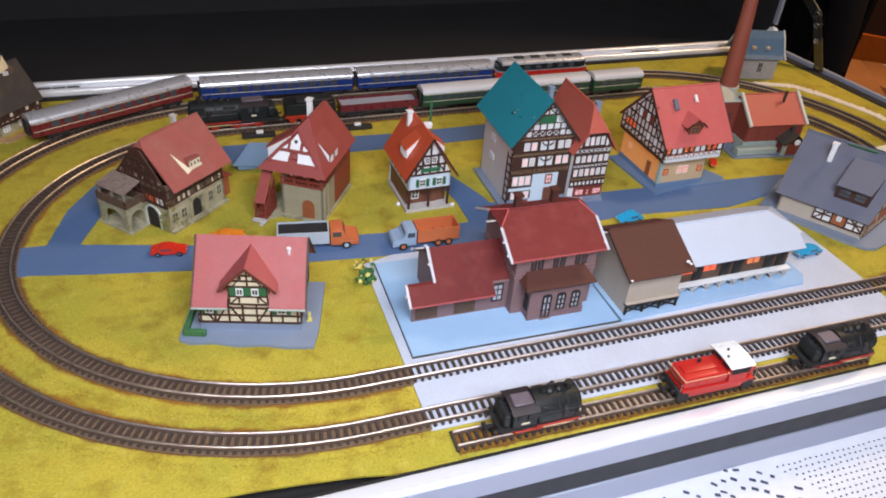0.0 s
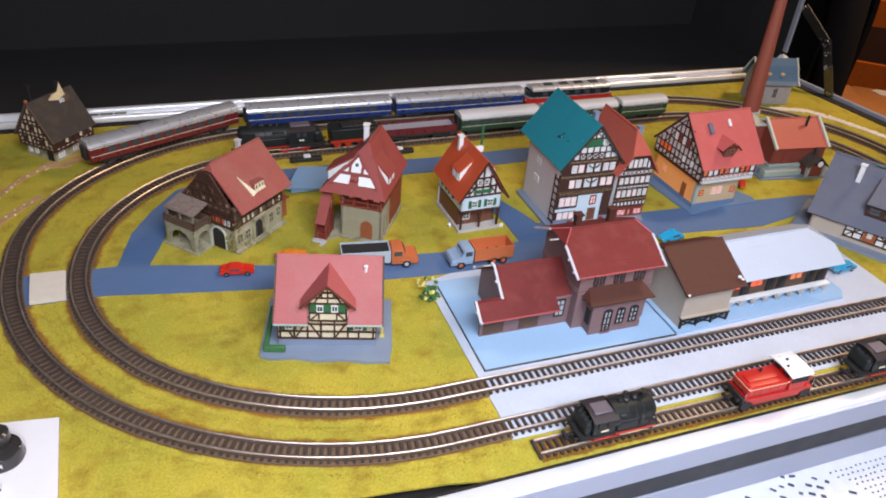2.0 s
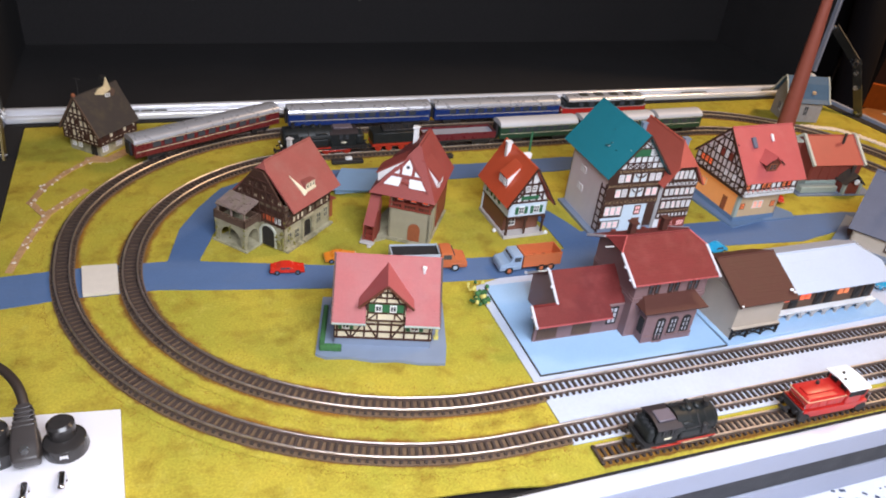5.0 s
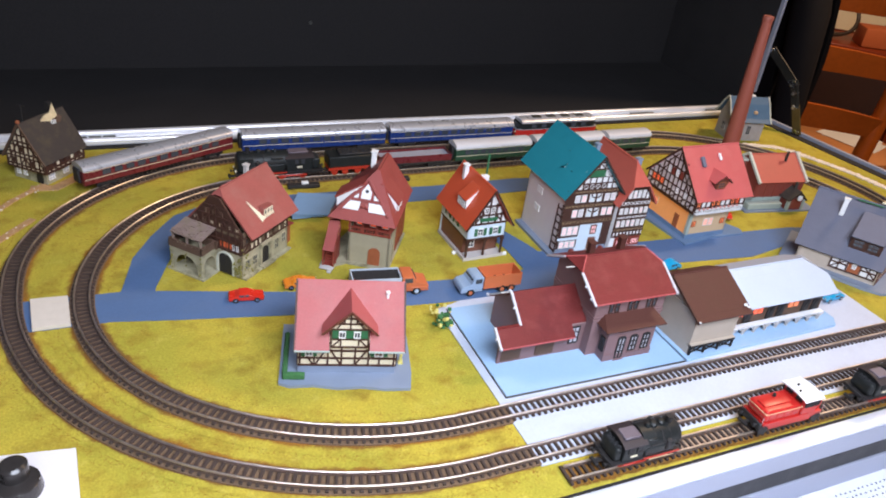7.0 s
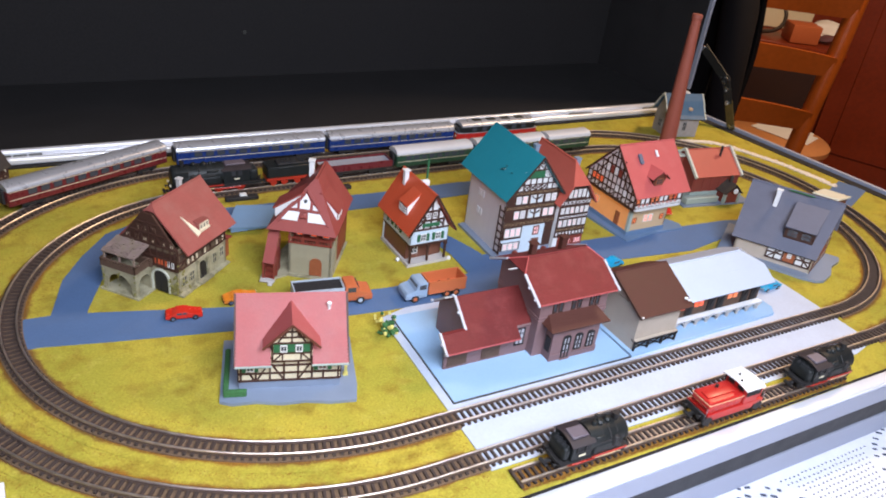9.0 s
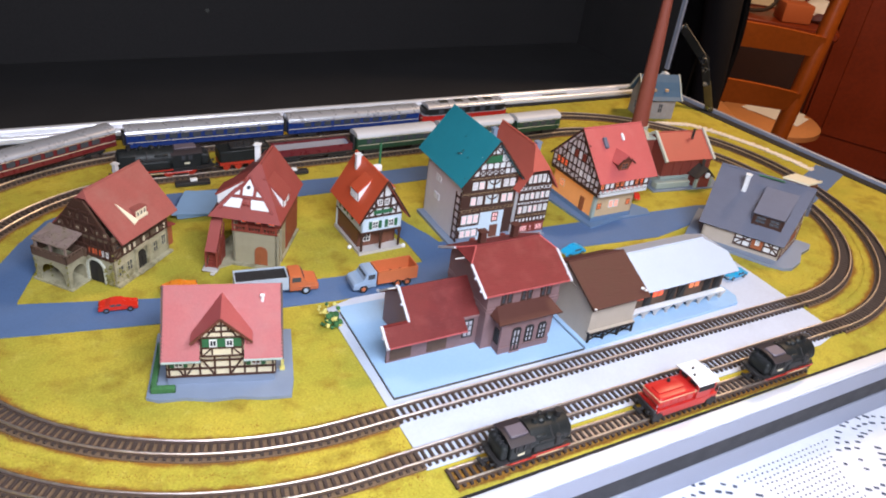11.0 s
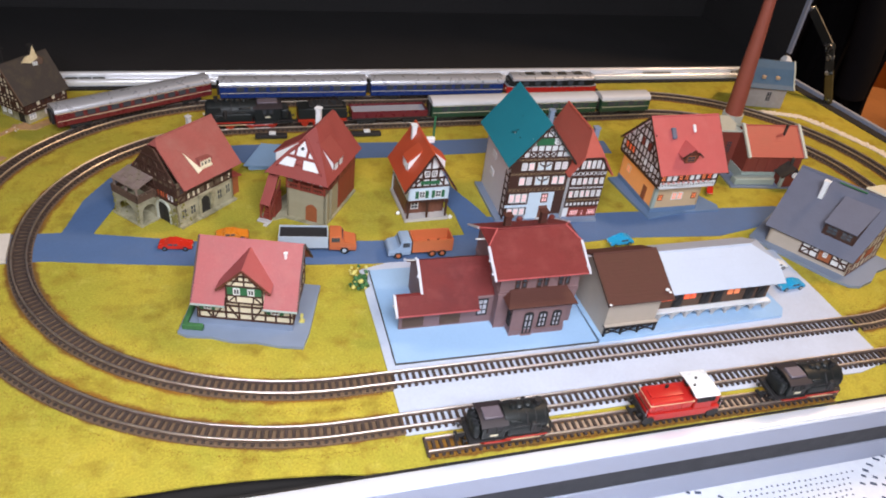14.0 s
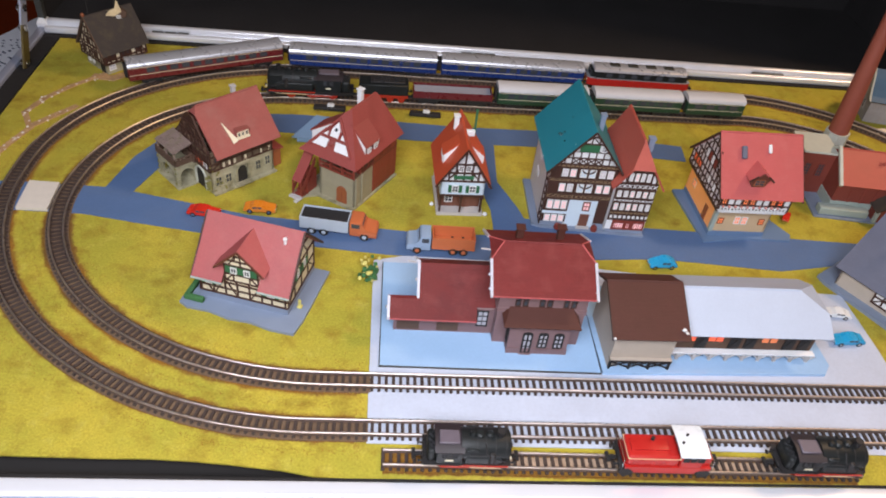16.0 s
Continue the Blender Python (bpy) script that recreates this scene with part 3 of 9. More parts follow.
def case():
    c = thing("suitcase", "open aluminium-edged case with black panels holding the layout", "suitcase")
    # front rim and face
    b = BM()
    box(b, X0 - 0.02, X1 + 0.016, 0.2875, 0.2966, -0.004, 0.0012, bevel=0.0016, seg=3)
    part("rim", b, BRIGHT, c, "bright aluminium front rim")
    # Added strip: its black stands for the dark gap by the rim.
    b = BM()
    box(b, 0.10, X1 + 0.001, 0.2967, 0.2984, -0.004, 0.0008, bevel=0.0003)
    part("gasket", b, GAP, c, "added black strip for the dark gap behind the rim")
    for z0, z1, mm, nm, y in ((-0.0175, -0.002, ALU, "metal_strip", 0.287), (-0.0325, -0.0175, BLACKBAND, "black_panel", 0.2878), (TABLE_Z + 0.0005, -0.0325, ALU, "metal_strip", 0.287)):
        b = BM()
        box(b, X0 - 0.019, X1 + 0.015, y, y + 0.006, z0, z1 - 0.0002, bevel=0.0004)
        part(nm, b, mm, c)
    # black floor added: no light leaks under the board, and the gap stays dark
    b = BM()
    box(b, X0 - 0.018, X1B + 0.012, 0.294, 0.795, -0.016, -0.009)
    # The board's core is black, for the shade at the mat's front edge.
    box(b, X0 - 0.001, X1B + 0.001, 0.314, Y1, -0.0088, -0.0014)
    part("tray", b, GAP, c, "added black floor under the board")
    # back rim, two bright bars and the joint between
    for y0, y1, z0, z1 in ((0.7765, 0.7825, 0.0012, 0.0078), (0.7862, 0.7925, 0.0030, 0.0112)):
        b = BM()
        box(b, X0 - 0.016, X1B + 0.012, y0, y1, z0, z1, bevel=0.0027, seg=6)
        part("rim", b, BRIGHT, c, "bright aluminium back rail")
    b = BM()
    box(b, X0 - 0.016, X1B + 0.012, 0.7725, 0.7766, -0.01, 0.0012)
    part("gasket", b, GAP, c, "black foam strip")
    b = BM()
    box(b, X0 - 0.016, X1B + 0.012, 0.7815, 0.7866, -0.01, 0.0052)
    part("hinge_joint", b, CHROME, c, "polished hinge strip between the rails")
    for x in (0.065, 0.37, 0.68, 0.80):
        for k in range(3):
            b = BM()
            tube(b, [(x + 0.012 * k, 0.7842, 0.0062), (x + 0.012 * k + 0.0105, 0.7842, 0.0062)], 0.0019, 10)
            part("hinge_knuckle", b, GUNMETAL, c)
    # sides
    b = BM()
    box(b, X0 - 0.016, X0 - 0.001, 0.297, 0.7725, -0.006, 0.0008)
    part("gasket", b, GAP, c, "black foam strip")
    b = BM()
    box(b, X0 - 0.024, X0 - 0.0162, 0.2965, 0.790, -0.05, 0.0042, bevel=0.0016, seg=3)
    part("rim", b, ALU, c, "aluminium side rim")
    b = BM()
    prism(b, [(X1 + 0.001, 0.297), (X1 + 0.013, 0.297), (X1B + 0.013, 0.7725), (X1B + 0.001, 0.7725)], -0.006, 0.0006)
    part("gasket", b, GAP, c, "black foam strip")
    b = BM()
    prism(b, [(X1 + 0.0132, 0.2965), (X1 + 0.0182, 0.2965), (X1B + 0.0182, 0.790), (X1B + 0.0132, 0.790)], -0.05, 0.0042)
    bmesh.ops.bevel(b, geom=list(b.edges), offset=0.0010, segments=3, affect="EDGES", profile=0.6)
    part("rim", b, ALU, c, "aluminium side rim")
    # lid: a black-lined box that stands open behind
    lid = BM()
    ly0, ly1, lx0, lx1, top = 0.793, 0.978, X0 - 0.018, X1B + 0.012, 0.47
    box(lid, lx0, lx1, ly1, ly1 + 0.006, 0.004, top)
    lidp = part("lid", lid, LINING, c, "open lid with a black lining")
    for q in ((lx0, lx1, ly0, ly1, 0.0025, 0.0065), (lx0 - 0.003, lx0, ly0, ly1, 0.003, top), (lx1, lx1 + 0.003, ly0, ly1, 0.003, top), (lx0, lx1, ly0, ly1, top, top + 0.004)):
        b = BM()
        box(b, *q)
        part("lid_side", b, LINING, lidp)
    for xa, xb in ((lx1 + 0.0005, lx1 + 0.0045), (lx0 - 0.0055, lx0 + 0.001)):
        b = BM()
        box(b, xa, xb, ly0 - 0.006, ly0 + 0.001, 0.028 if xa > 0 else 0.006, top, bevel=0.001)
        part("lid_rim", b, ALU if xa > 0 else GUNMETAL, lidp, "metal edge of the lid")
    # One small grey disc on the back of the lid.
    b = BM()
    disc(b, face(0.33, ly1 - 0.0002, 0.06), 0, 0, 0.0022, 0, 0.001)
    part("rivet", b, GUNMETAL, lidp)
    # white plastic corner caps at the feet of the lid's edges
    for xc, sg, dz in ((lx1, 1, 0.0), (lx0, -1, -0.012)):
        b = BM()
        lo = [b.verts.new((xc + sg * x, ly0 + y, 0.0020 + dz)) for x, y in ((0.001, -0.006), (0.004, -0.007), (0.005, 0.001), (0.000, 0.001))]
        mid = [b.verts.new((xc + sg * x, ly0 + y, 0.0195 + dz)) for x, y in ((-0.0025, -0.0085), (0.0065, -0.0095), (0.0075, 0.002), (-0.0025, 0.002))]
        hi = [b.verts.new((xc + sg * x, ly0 + y, 0.0240 + dz)) for x, y in ((0.000, -0.006), (0.0045, -0.006), (0.0055, 0.001), (0.000, 0.001))]
        b.faces.new(lo[::-1]), b.faces.new(hi)
        for p, q in ((lo, mid), (mid, hi)):
            for i in range(4):
                b.faces.new((p[i], p[(i + 1) % 4], q[(i + 1) % 4], q[i]))
        bmesh.ops.recalc_face_normals(b, faces=list(b.faces))
        part("corner_cap", b, WHITE, lidp, "white plastic corner cap")
    # lid stays
    for xs, arm_m in ((0.884, DARKSTEEL), (X0 - 0.0085, ALU)):
        for p, q, nm, stuff, text in (((xs, 0.788, 0.084), (xs, 0.738, 0.056), "upper_arm", arm_m, "upper arm of the lid stay"), ((xs, 0.740, 0.060), (xs, 0.7235, 0.029), "lower_arm", arm_m, "lower arm of the lid stay"), ((xs + 0.0005, 0.7255, 0.033), (xs + 0.0005, 0.708, 0.000), "stay_foot", STAYBRASS, "dull brassy foot of the lid stay")):
            b = BM()
            a, d = Vector(p), Vector(q)
            t = (d - a).normalized()
            nn = Vector((0, -t.z, t.y)) * 0.0058
            vs = [a + nn, a - nn, d - nn, d + nn]
            lo = [b.verts.new(v + Vector((-0.0008, 0, 0))) for v in vs]
            hi = [b.verts.new(v + Vector((0.0008, 0, 0))) for v in vs]
            b.faces.new(lo[::-1]), b.faces.new(hi)
            for i in range(4):
                b.faces.new((lo[i], lo[(i + 1) % 4], hi[(i + 1) % 4], hi[i]))
            part(nm, b, stuff, c, text)
        for y, z, r in ((0.738, 0.056, 0.0050), (0.788, 0.084, 0.003), (0.710, 0.004, 0.003), (0.7315, 0.0465, 0.0035), (0.7245, 0.031, 0.0030), (0.744, 0.0575, 0.0028)):
            b = BM()
            tube(b, [(xs - 0.0035, y, z), (xs + 0.0025, y, z)], r, 14)
            part("pivot", b, STEEL, c, "steel pivot of the stay")
    return c


case()


# ---- tracks ----


def quarter(cx, cy, rx, ry, a0, a1, n=40):
    return [Vector((cx + rx * math.cos(radians(a0 + (a1 - a0) * k / n)), cy + ry * math.sin(radians(a0 + (a1 - a0) * k / n)))) for k in range(n + 1)]


def resample(pts, step):
    """Points at even steps along a line."""
    out, acc = [pts[0].copy()], 0.0
    for a, b in zip(pts, pts[1:]):
        d = (b - a).length
        while d > 1e-9 and acc + d >= step:
            a = a + (b - a) * ((step - acc) / d)
            d = (b - a).length
            out.append(a.copy())
            acc = 0.0
        acc += d
    return out


# closed loops, from the left end of the front straight anticlockwise as seen from above
INNER = quarter(0.632, 0.5215, 0.158, 0.160, -90, 0) + quarter(0.632, 0.532, 0.158, 0.160, 0, 90) + quarter(0.222, 0.529, 0.1555, 0.155, 90, 180) + quarter(0.262, 0.528, 0.1955, 0.1665, 180, 270)
OUTER = quarter(0.632, 0.545, 0.197, 0.2166, -90, 0) + quarter(0.632, 0.545, 0.197, 0.192, 0, 90) + quarter(0.229, 0.560, 0.204, 0.177, 90, 180) + quarter(0.258, 0.547, 0.233, 0.2186, 180, 270)
INNER = resample(INNER + [INNER[0]], 0.0025)
OUTER = resample(OUTER + [OUTER[0]], 0.0025)
STUB = resample([Vector((0.298, 0.3095)), Vector((0.566, 0.3067))], 0.0025)
RAIL_TOP = 0.0046


def heading(line, i, closed=True):
    n = len(line)
    a, b = (line[(i - 1) % n], line[(i + 1) % n]) if closed else (line[max(i - 1, 0)], line[min(i + 1, n - 1)])
    return (b - a).normalized()


def strip(b, line, off, wid, z0, z1, closed, chamfer=0.0):
    """A bar of rectangular section beside a line, its upper edges chamfered if wanted."""
    rings = []
    for i, p in enumerate(line):
        t = heading(line, i, closed)
        nrm = Vector((-t.y, t.x))
        q0, q1 = p + nrm * (off - wid / 2), p + nrm * (off + wid / 2)
        ring = [(q0, z0), (q1, z0), (q1, z1), (q0, z1)]
        if chamfer:
            ring = [(q0, z0), (q1, z0), (q1, z1 - chamfer), (q1 - nrm * chamfer, z1), (q0 + nrm * chamfer, z1), (q0, z1 - chamfer)]
        rings.append([b.verts.new((*q, z)) for q, z in ring])
    for i in range(len(rings) - (0 if closed else 1)):
        r, s = rings[i], rings[(i + 1) % len(rings)]
        m = len(r)
        for k in range(m):
            b.faces.new((r[k], r[(k + 1) % m], s[(k + 1) % m], s[k]))
    if not closed:
        b.faces.new(rings[0][::-1]), b.faces.new(rings[-1])


sleeper_bm = BM()
box(sleeper_bm, -0.0009, 0.0009, -0.0068, 0.0068, 0, 0.0016, bevel=0.00025)
sleeper_mesh = bpy.data.meshes.new("sleeper")
sleeper_bm.to_mesh(sleeper_mesh)
sleeper_bm.free()
sleeper_mesh.materials.append(SLEEPER)


def track(name, line, closed, label, near):
    t = thing(name, label, "railway track", kind="structure")
    for off in (0.0045, -0.0045):
        b = BM()
        strip(b, line, off, 0.0011, 0.0036, RAIL_TOP, closed, 0.00030)
        r = part("rail", b, RAIL, t)
        b = BM()
        strip(b, line, off, 0.0017, 0.0022, 0.0027, closed)
        strip(b, line, off, 0.0007, 0.0027, 0.0037, closed)
        part("rail_foot", b, RAILSIDE, r, "rusty rail foot and web")
    b = BM()
    spots = resample(line, 0.0042)
    count = 0
    for i, p in enumerate(spots):
        h = heading(spots, i, False)
        m = Matrix.Translation((p.x, p.y, 0.0008)) @ Matrix.Rotation(math.atan2(h.y, h.x), 4, "Z")
        if near(p) and count < 150:
            s = new("sleeper", sleeper_mesh)
            s.parent = t
            s.matrix_world = m
            count += 1
        else:
            box(b, -0.0009, 0.0009, -0.0068, 0.0068, 0, 0.0016, m)
            for off in (0.0045, -0.0045):
                box(b, -0.0009, 0.0009, off - 0.0013, off + 0.0013, 0.0016, 0.0022, m)
    rest = part("sleepers", b, SLEEPER, t)
    rest["kind"] = "stuff"
    # ballast stain under the rails, off the yard
    segs, cur = [], []
    for p in line:
        if 0.29 < p.x < 0.625 and p.y < 0.40 and name != "siding":
            if len(cur) > 2:
                segs.append(cur)
            cur = []
        else:
            cur.append(p)
    if len(cur) > 2:
        segs.append(cur)
    if len(segs) == 2 and closed:
        segs = [segs[1] + segs[0]]
    b = BM()
    for s in segs if closed else [line[20:]]:
        strip(b, s, 0, 0.0150 if closed else 0.0078, 0.0001, 0.0012 if closed else 0.0010, False)
    part("ballast", b, BED if closed else BED_PALE, t, "brown ballast glued under the track")
    return t


track("inner_track", INNER, True, "inner loop of model railway track with nickel rails", lambda p: p.y < 0.45 and p.x < 0.70)
track("outer_track", OUTER, True, "outer loop of model railway track with nickel rails", lambda p: p.y < 0.42 and p.x < 0.70)
track("siding", STUB, False, "short siding along the front rim", lambda p: True)

def stain(name, label, line, near_side, far_side, z, closed, skip=lambda p: False, mid=0.62):
    """Glue-stained flock along a track, darkest by the ballast and fading into the grass."""
    offs = [-near_side, -near_side * 0.66, -0.0075, 0.0, 0.0075, far_side * 0.66, far_side]
    dark = [0.0, mid, 1.0, 1.0, 1.0, mid, 0.0]
    verts, vals, faces, last = [], [], [], None
    steps = list(range(0, len(line), 2)) + ([0] if closed else [])
    for i in steps:
        if skip(line[i]):
            last = None
            continue
        h = heading(line, i, closed)
        nrm = Vector((-h.y, h.x))
        base = len(verts)
        for o, d in zip(offs, dark):
            q = line[i] + nrm * o
            verts.append((q.x, q.y, z))
            vals.append(d)
        if last is not None:
            faces += [(last + k, base + k, base + k + 1, last + k + 1) for k in range(len(offs) - 1)]
        last = base
    me = bpy.data.meshes.new(name)
    me.from_pydata(verts, [], faces)
    me.attributes.new("stain", "FLOAT", "POINT").data.foreach_set("value", vals)
    me.materials.append(STAINED)
    tagged(new(name, me), label, "grass", kind="structure")


on_yard = lambda p: 0.286 < p.x < 0.629 and p.y < 0.40
stain("track_stain", "brown glue stains in the grass beside the inner loop", INNER, 0.0145, 0.0150, 0.00032, True, on_yard)
stain("track_stain", "brown glue stains in the grass beside the outer loop", OUTER, 0.0125, 0.0150, 0.00036, True, on_yard)
stain("siding_stain", "brown glue-stained grass under the siding", STUB, 0.0108, 0.0085, 0.00040, False, mid=1.0)

# ramp card between the two tracks at the crossing
b = BM()
prism(b, [(0.039, 0.506), (0.060, 0.506), (0.0585, 0.537), (0.037, 0.538)], 0.0012, 0.0036)
solid("crossing_ramp", b, mat("cream_card", (0.66, 0.60, 0.52), 0.7, var=0.08), "cream card ramp between the two tracks", "level crossing")


# ---- houses ----
H = "houses of the village"


def farmhouse():
    h = thing("farmhouse", "cream half-timbered farmhouse with rose-red roof and green shutters", "house", pose(0.181, 0.428, 0, 0, 0, -16), H)
    L, D, E, R = 0.058, 0.046, 0.0285, 0.053
    plate(h, [(-0.0105, -0.0095), (-0.004, -0.0122), (0.010, -0.0112), (0.024, -0.0135), (0.038, -0.0122), (0.052, -0.0142), (0.067, -0.0135), (0.0685, 0.0), (0.0685, 0.047), (-0.0105, 0.047)], 0.0002, 0.0022, PLATE_GREY)
    plate(h, rect(0.0, L, 0.0, D), 0.0022, 0.0075, PLATE_GREY, "plinth")
    f = face(0, 0)
    wall(h, f, rect(0.0006, L - 0.0006, 0.0075, E), 0.0012, CREAM)
    wall(h, face(L, 0, 0, 90), [(0.0006, 0.0075), (D - 0.0006, 0.0075), (D - 0.0006, E), (D / 2, R - 0.002), (0.0006, E)], 0.0012, CREAM)
    wall(h, face(0, D, 0, -90), [(0.0006, 0.0075), (D - 0.0006, 0.0075), (D - 0.0006, E), (D / 2, R - 0.002), (0.0006, E)], 0.0012, CREAM)
    wall(h, face(L, D, 0, 180), rect(0.0006, L - 0.0006, 0.0075, E), 0.0012, CREAM)
    timbers(h, f, [(u, 0.0075, 0.025) for u in (0.0012, 0.0095, 0.0175, 0.0255, 0.0335, 0.0415, 0.048, 0.0568)], [(0.0082, 0, L), (0.0135, 0, L), (0.0245, 0, L), (0.019, 0.0175, 0.0415)],
            [(0.002, 0.021, 0.0085, 0.009), (0.017, 0.021, 0.0105, 0.009), (0.0185, 0.020, 0.025, 0.009), (0.0405, 0.020, 0.034, 0.009), (0.0028, 0.0135, 0.008, 0.0235)])
    for x, ang, u0 in ((L, 90, 0), (0, -90, D)):
        m = face(x, u0 if ang == -90 else 0, 0, ang)
        timbers(h, m, [(u, 0.0075, 0.030) for u in (0.001, 0.012, D / 2, D - 0.012, D - 0.001)], [(0.0082, 0, D), (0.018, 0, D), (0.0285, 0, D), (0.039, 0.011, D - 0.011)], [(0.002, 0.0085, 0.011, 0.0175), (D - 0.002, 0.0085, D - 0.011, 0.0175), (0.012, 0.0285, D / 2, 0.047), (D - 0.012, 0.0285, D / 2, 0.047)])
        for u in (0.015, 0.026):
            window(h, m, u, 0.0200, 0.0045, 0.0055, shutters=GREENPAINT)
    zr, k = R + 0.0008, (R + 0.0008 - 0.0232) / (D / 2 + 0.0058)
    ys = 0.0088
    zs = 0.0232 + k * (ys + 0.0058)
    b = BM()
    courses(b, (-0.0018, ys, zs), (L + 0.0040, ys, zs), (L + 0.0040, D / 2, zr), (-0.0018, D / 2, zr), 6)
    part("roof_slope", b, ROOF_DUSTY, h)
    for xa, xb in ((-0.0018, 0.0180), (0.0415, L + 0.0040)):
        b = BM()
        courses(b, (xa, -0.0058, 0.0232), (xb, -0.0058, 0.0232), (xb, ys, zs), (xa, ys, zs), 10)
        part("roof_slope", b, ROOF_DUSTY, h)
    b = BM()
    courses(b, (-0.0018, D + 0.0058, 0.0232), (L + 0.0040, D + 0.0058, 0.0232), (L + 0.0040, D / 2, zr), (-0.0018, D / 2, zr), 16)
    part("roof_slope", b, ROOF_DUSTY, h)
    for x in (-0.0018, L + 0.0040):
        for y, s in ((-0.0058, 1), (D + 0.0058, -1)):
            b = BM()
            beam(b, face(x, 0, 0, 90), y, 0.0222, D / 2, R, 0.0014, -0.0006, 0.0006)
            part("verge_board", b, TIMBER, h)
    # gabled dormer
    d = part("dormer", _dormer_block(0.0185, 0.0410, 0.0225, 0.0358, 0.0485), CREAM, h, "cream gable with brown timbers")
    m = face(0, -0.0012)
    timbers(d, m, [(u, 0.0225, 0.0358) for u in (0.0190, 0.0405)] + [(u, 0.024, 0.0295) for u in (0.0245, 0.035)] + [(0.02975, 0.036, 0.0475), (0.0262, 0.0395, 0.0432), (0.0332, 0.0395, 0.0432)], [(0.0228, 0.0185, 0.041), (0.0285, 0.0185, 0.041), (0.0356, 0.0185, 0.041), (0.0396, 0.0215, 0.038), (0.0434, 0.0245, 0.035)],
            [(0.0195, 0.023, 0.024, 0.028), (0.040, 0.023, 0.0355, 0.028), (0.022, 0.036, 0.026, 0.0425), (0.0375, 0.036, 0.0335, 0.0425)], wid=0.0009)
    b = BM()
    box(b, 0.0195, 0.0400, 0.0292, 0.0349, 0.0001, 0.0005, m)
    part("green_panel", b, GREENPAINT, d, "green shutter band")
    for u in (0.0232, 0.0318):
        window(d, face(0, -0.0017), u, 0.0297, 0.0040, 0.0048, pane=GLASS, cols=2, rows=1)
    ap, ea, xm, yb = 0.0505, 0.0345, 0.02975, 0.0205
    for s in (-1, 1):
        b = BM()
        xe = xm + s * 0.0162
        courses(b, (xe, -0.0044, ea), (xe, 0.0055, ea), (xm, yb, ap), (xm, -0.0044, ap), 10)
        part("dormer_roof", b, ROOF_DUSTY, d)
        b = BM()
        beam(b, face(0, -0.0044), xe, ea - 0.0006, xm, ap - 0.0006, 0.0013, 0, 0.0006)
        part("verge_board", b, TIMBER_RED, d)
    # ground floor windows and shutters
    window(h, f, 0.0450, 0.0150, 0.0052, 0.0062, pane=DOOR, shutters=GREENPAINT)
    window(h, f, 0.0042, 0.0150, 0.0045, 0.0062, shutters=GREENPAINT)
    for xa, xb in ((-0.0018, 0.0185), (0.0410, L + 0.0040)):
        b = BM()
        tube(b, [(xa, -0.0062, 0.0228), (xb, -0.0062, 0.0228)], 0.0007, 8)
        part("gutter", b, PALEGREEN, h, "pale green gutter")
    # roof stub pipe
    b = BM()
    tube(b, [(0.0515, 0.0165, 0.044), (0.0515, 0.0165, 0.0495)], 0.0009, 8)
    tube(b, [(0.0515, 0.0165, 0.0495), (0.0515, 0.0165, 0.0505)], 0.0014, 8)
    part("vent_pipe", b, WHITE, h, "white vent pipe")
    # clipped hedge and a lean-to roof at the side
    b = BM()
    box(b, -0.0085, 0.0045, -0.0075, -0.0042, 0.0022, 0.0066, bevel=0.0007)
    part("hedge", b, HEDGE, h)
    b = BM()
    box(b, -0.0088, -0.0058, -0.0040, 0.034, 0.0022, 0.0062, bevel=0.0007)
    part("hedge", b, HEDGE, h)
    b = BM()
    box(b, L + 0.0028, L + 0.0058, 0.008, 0.0105, 0.0022, 0.0035)
    box(b, L + 0.0035, L + 0.0052, 0.0085, 0.0095, 0.0035, 0.0090)
    part("bench", b, FLOWER, h, "yellow garden bench")


def _dormer_block(u0, u1, v0, v1, apex):
    b = BM()
    prism(b, [(u0, v0), (u1, v0), (u1, v1), ((u0 + u1) / 2, apex), (u0, v1)], -0.016, 0.0, face(0, -0.0012))
    return b


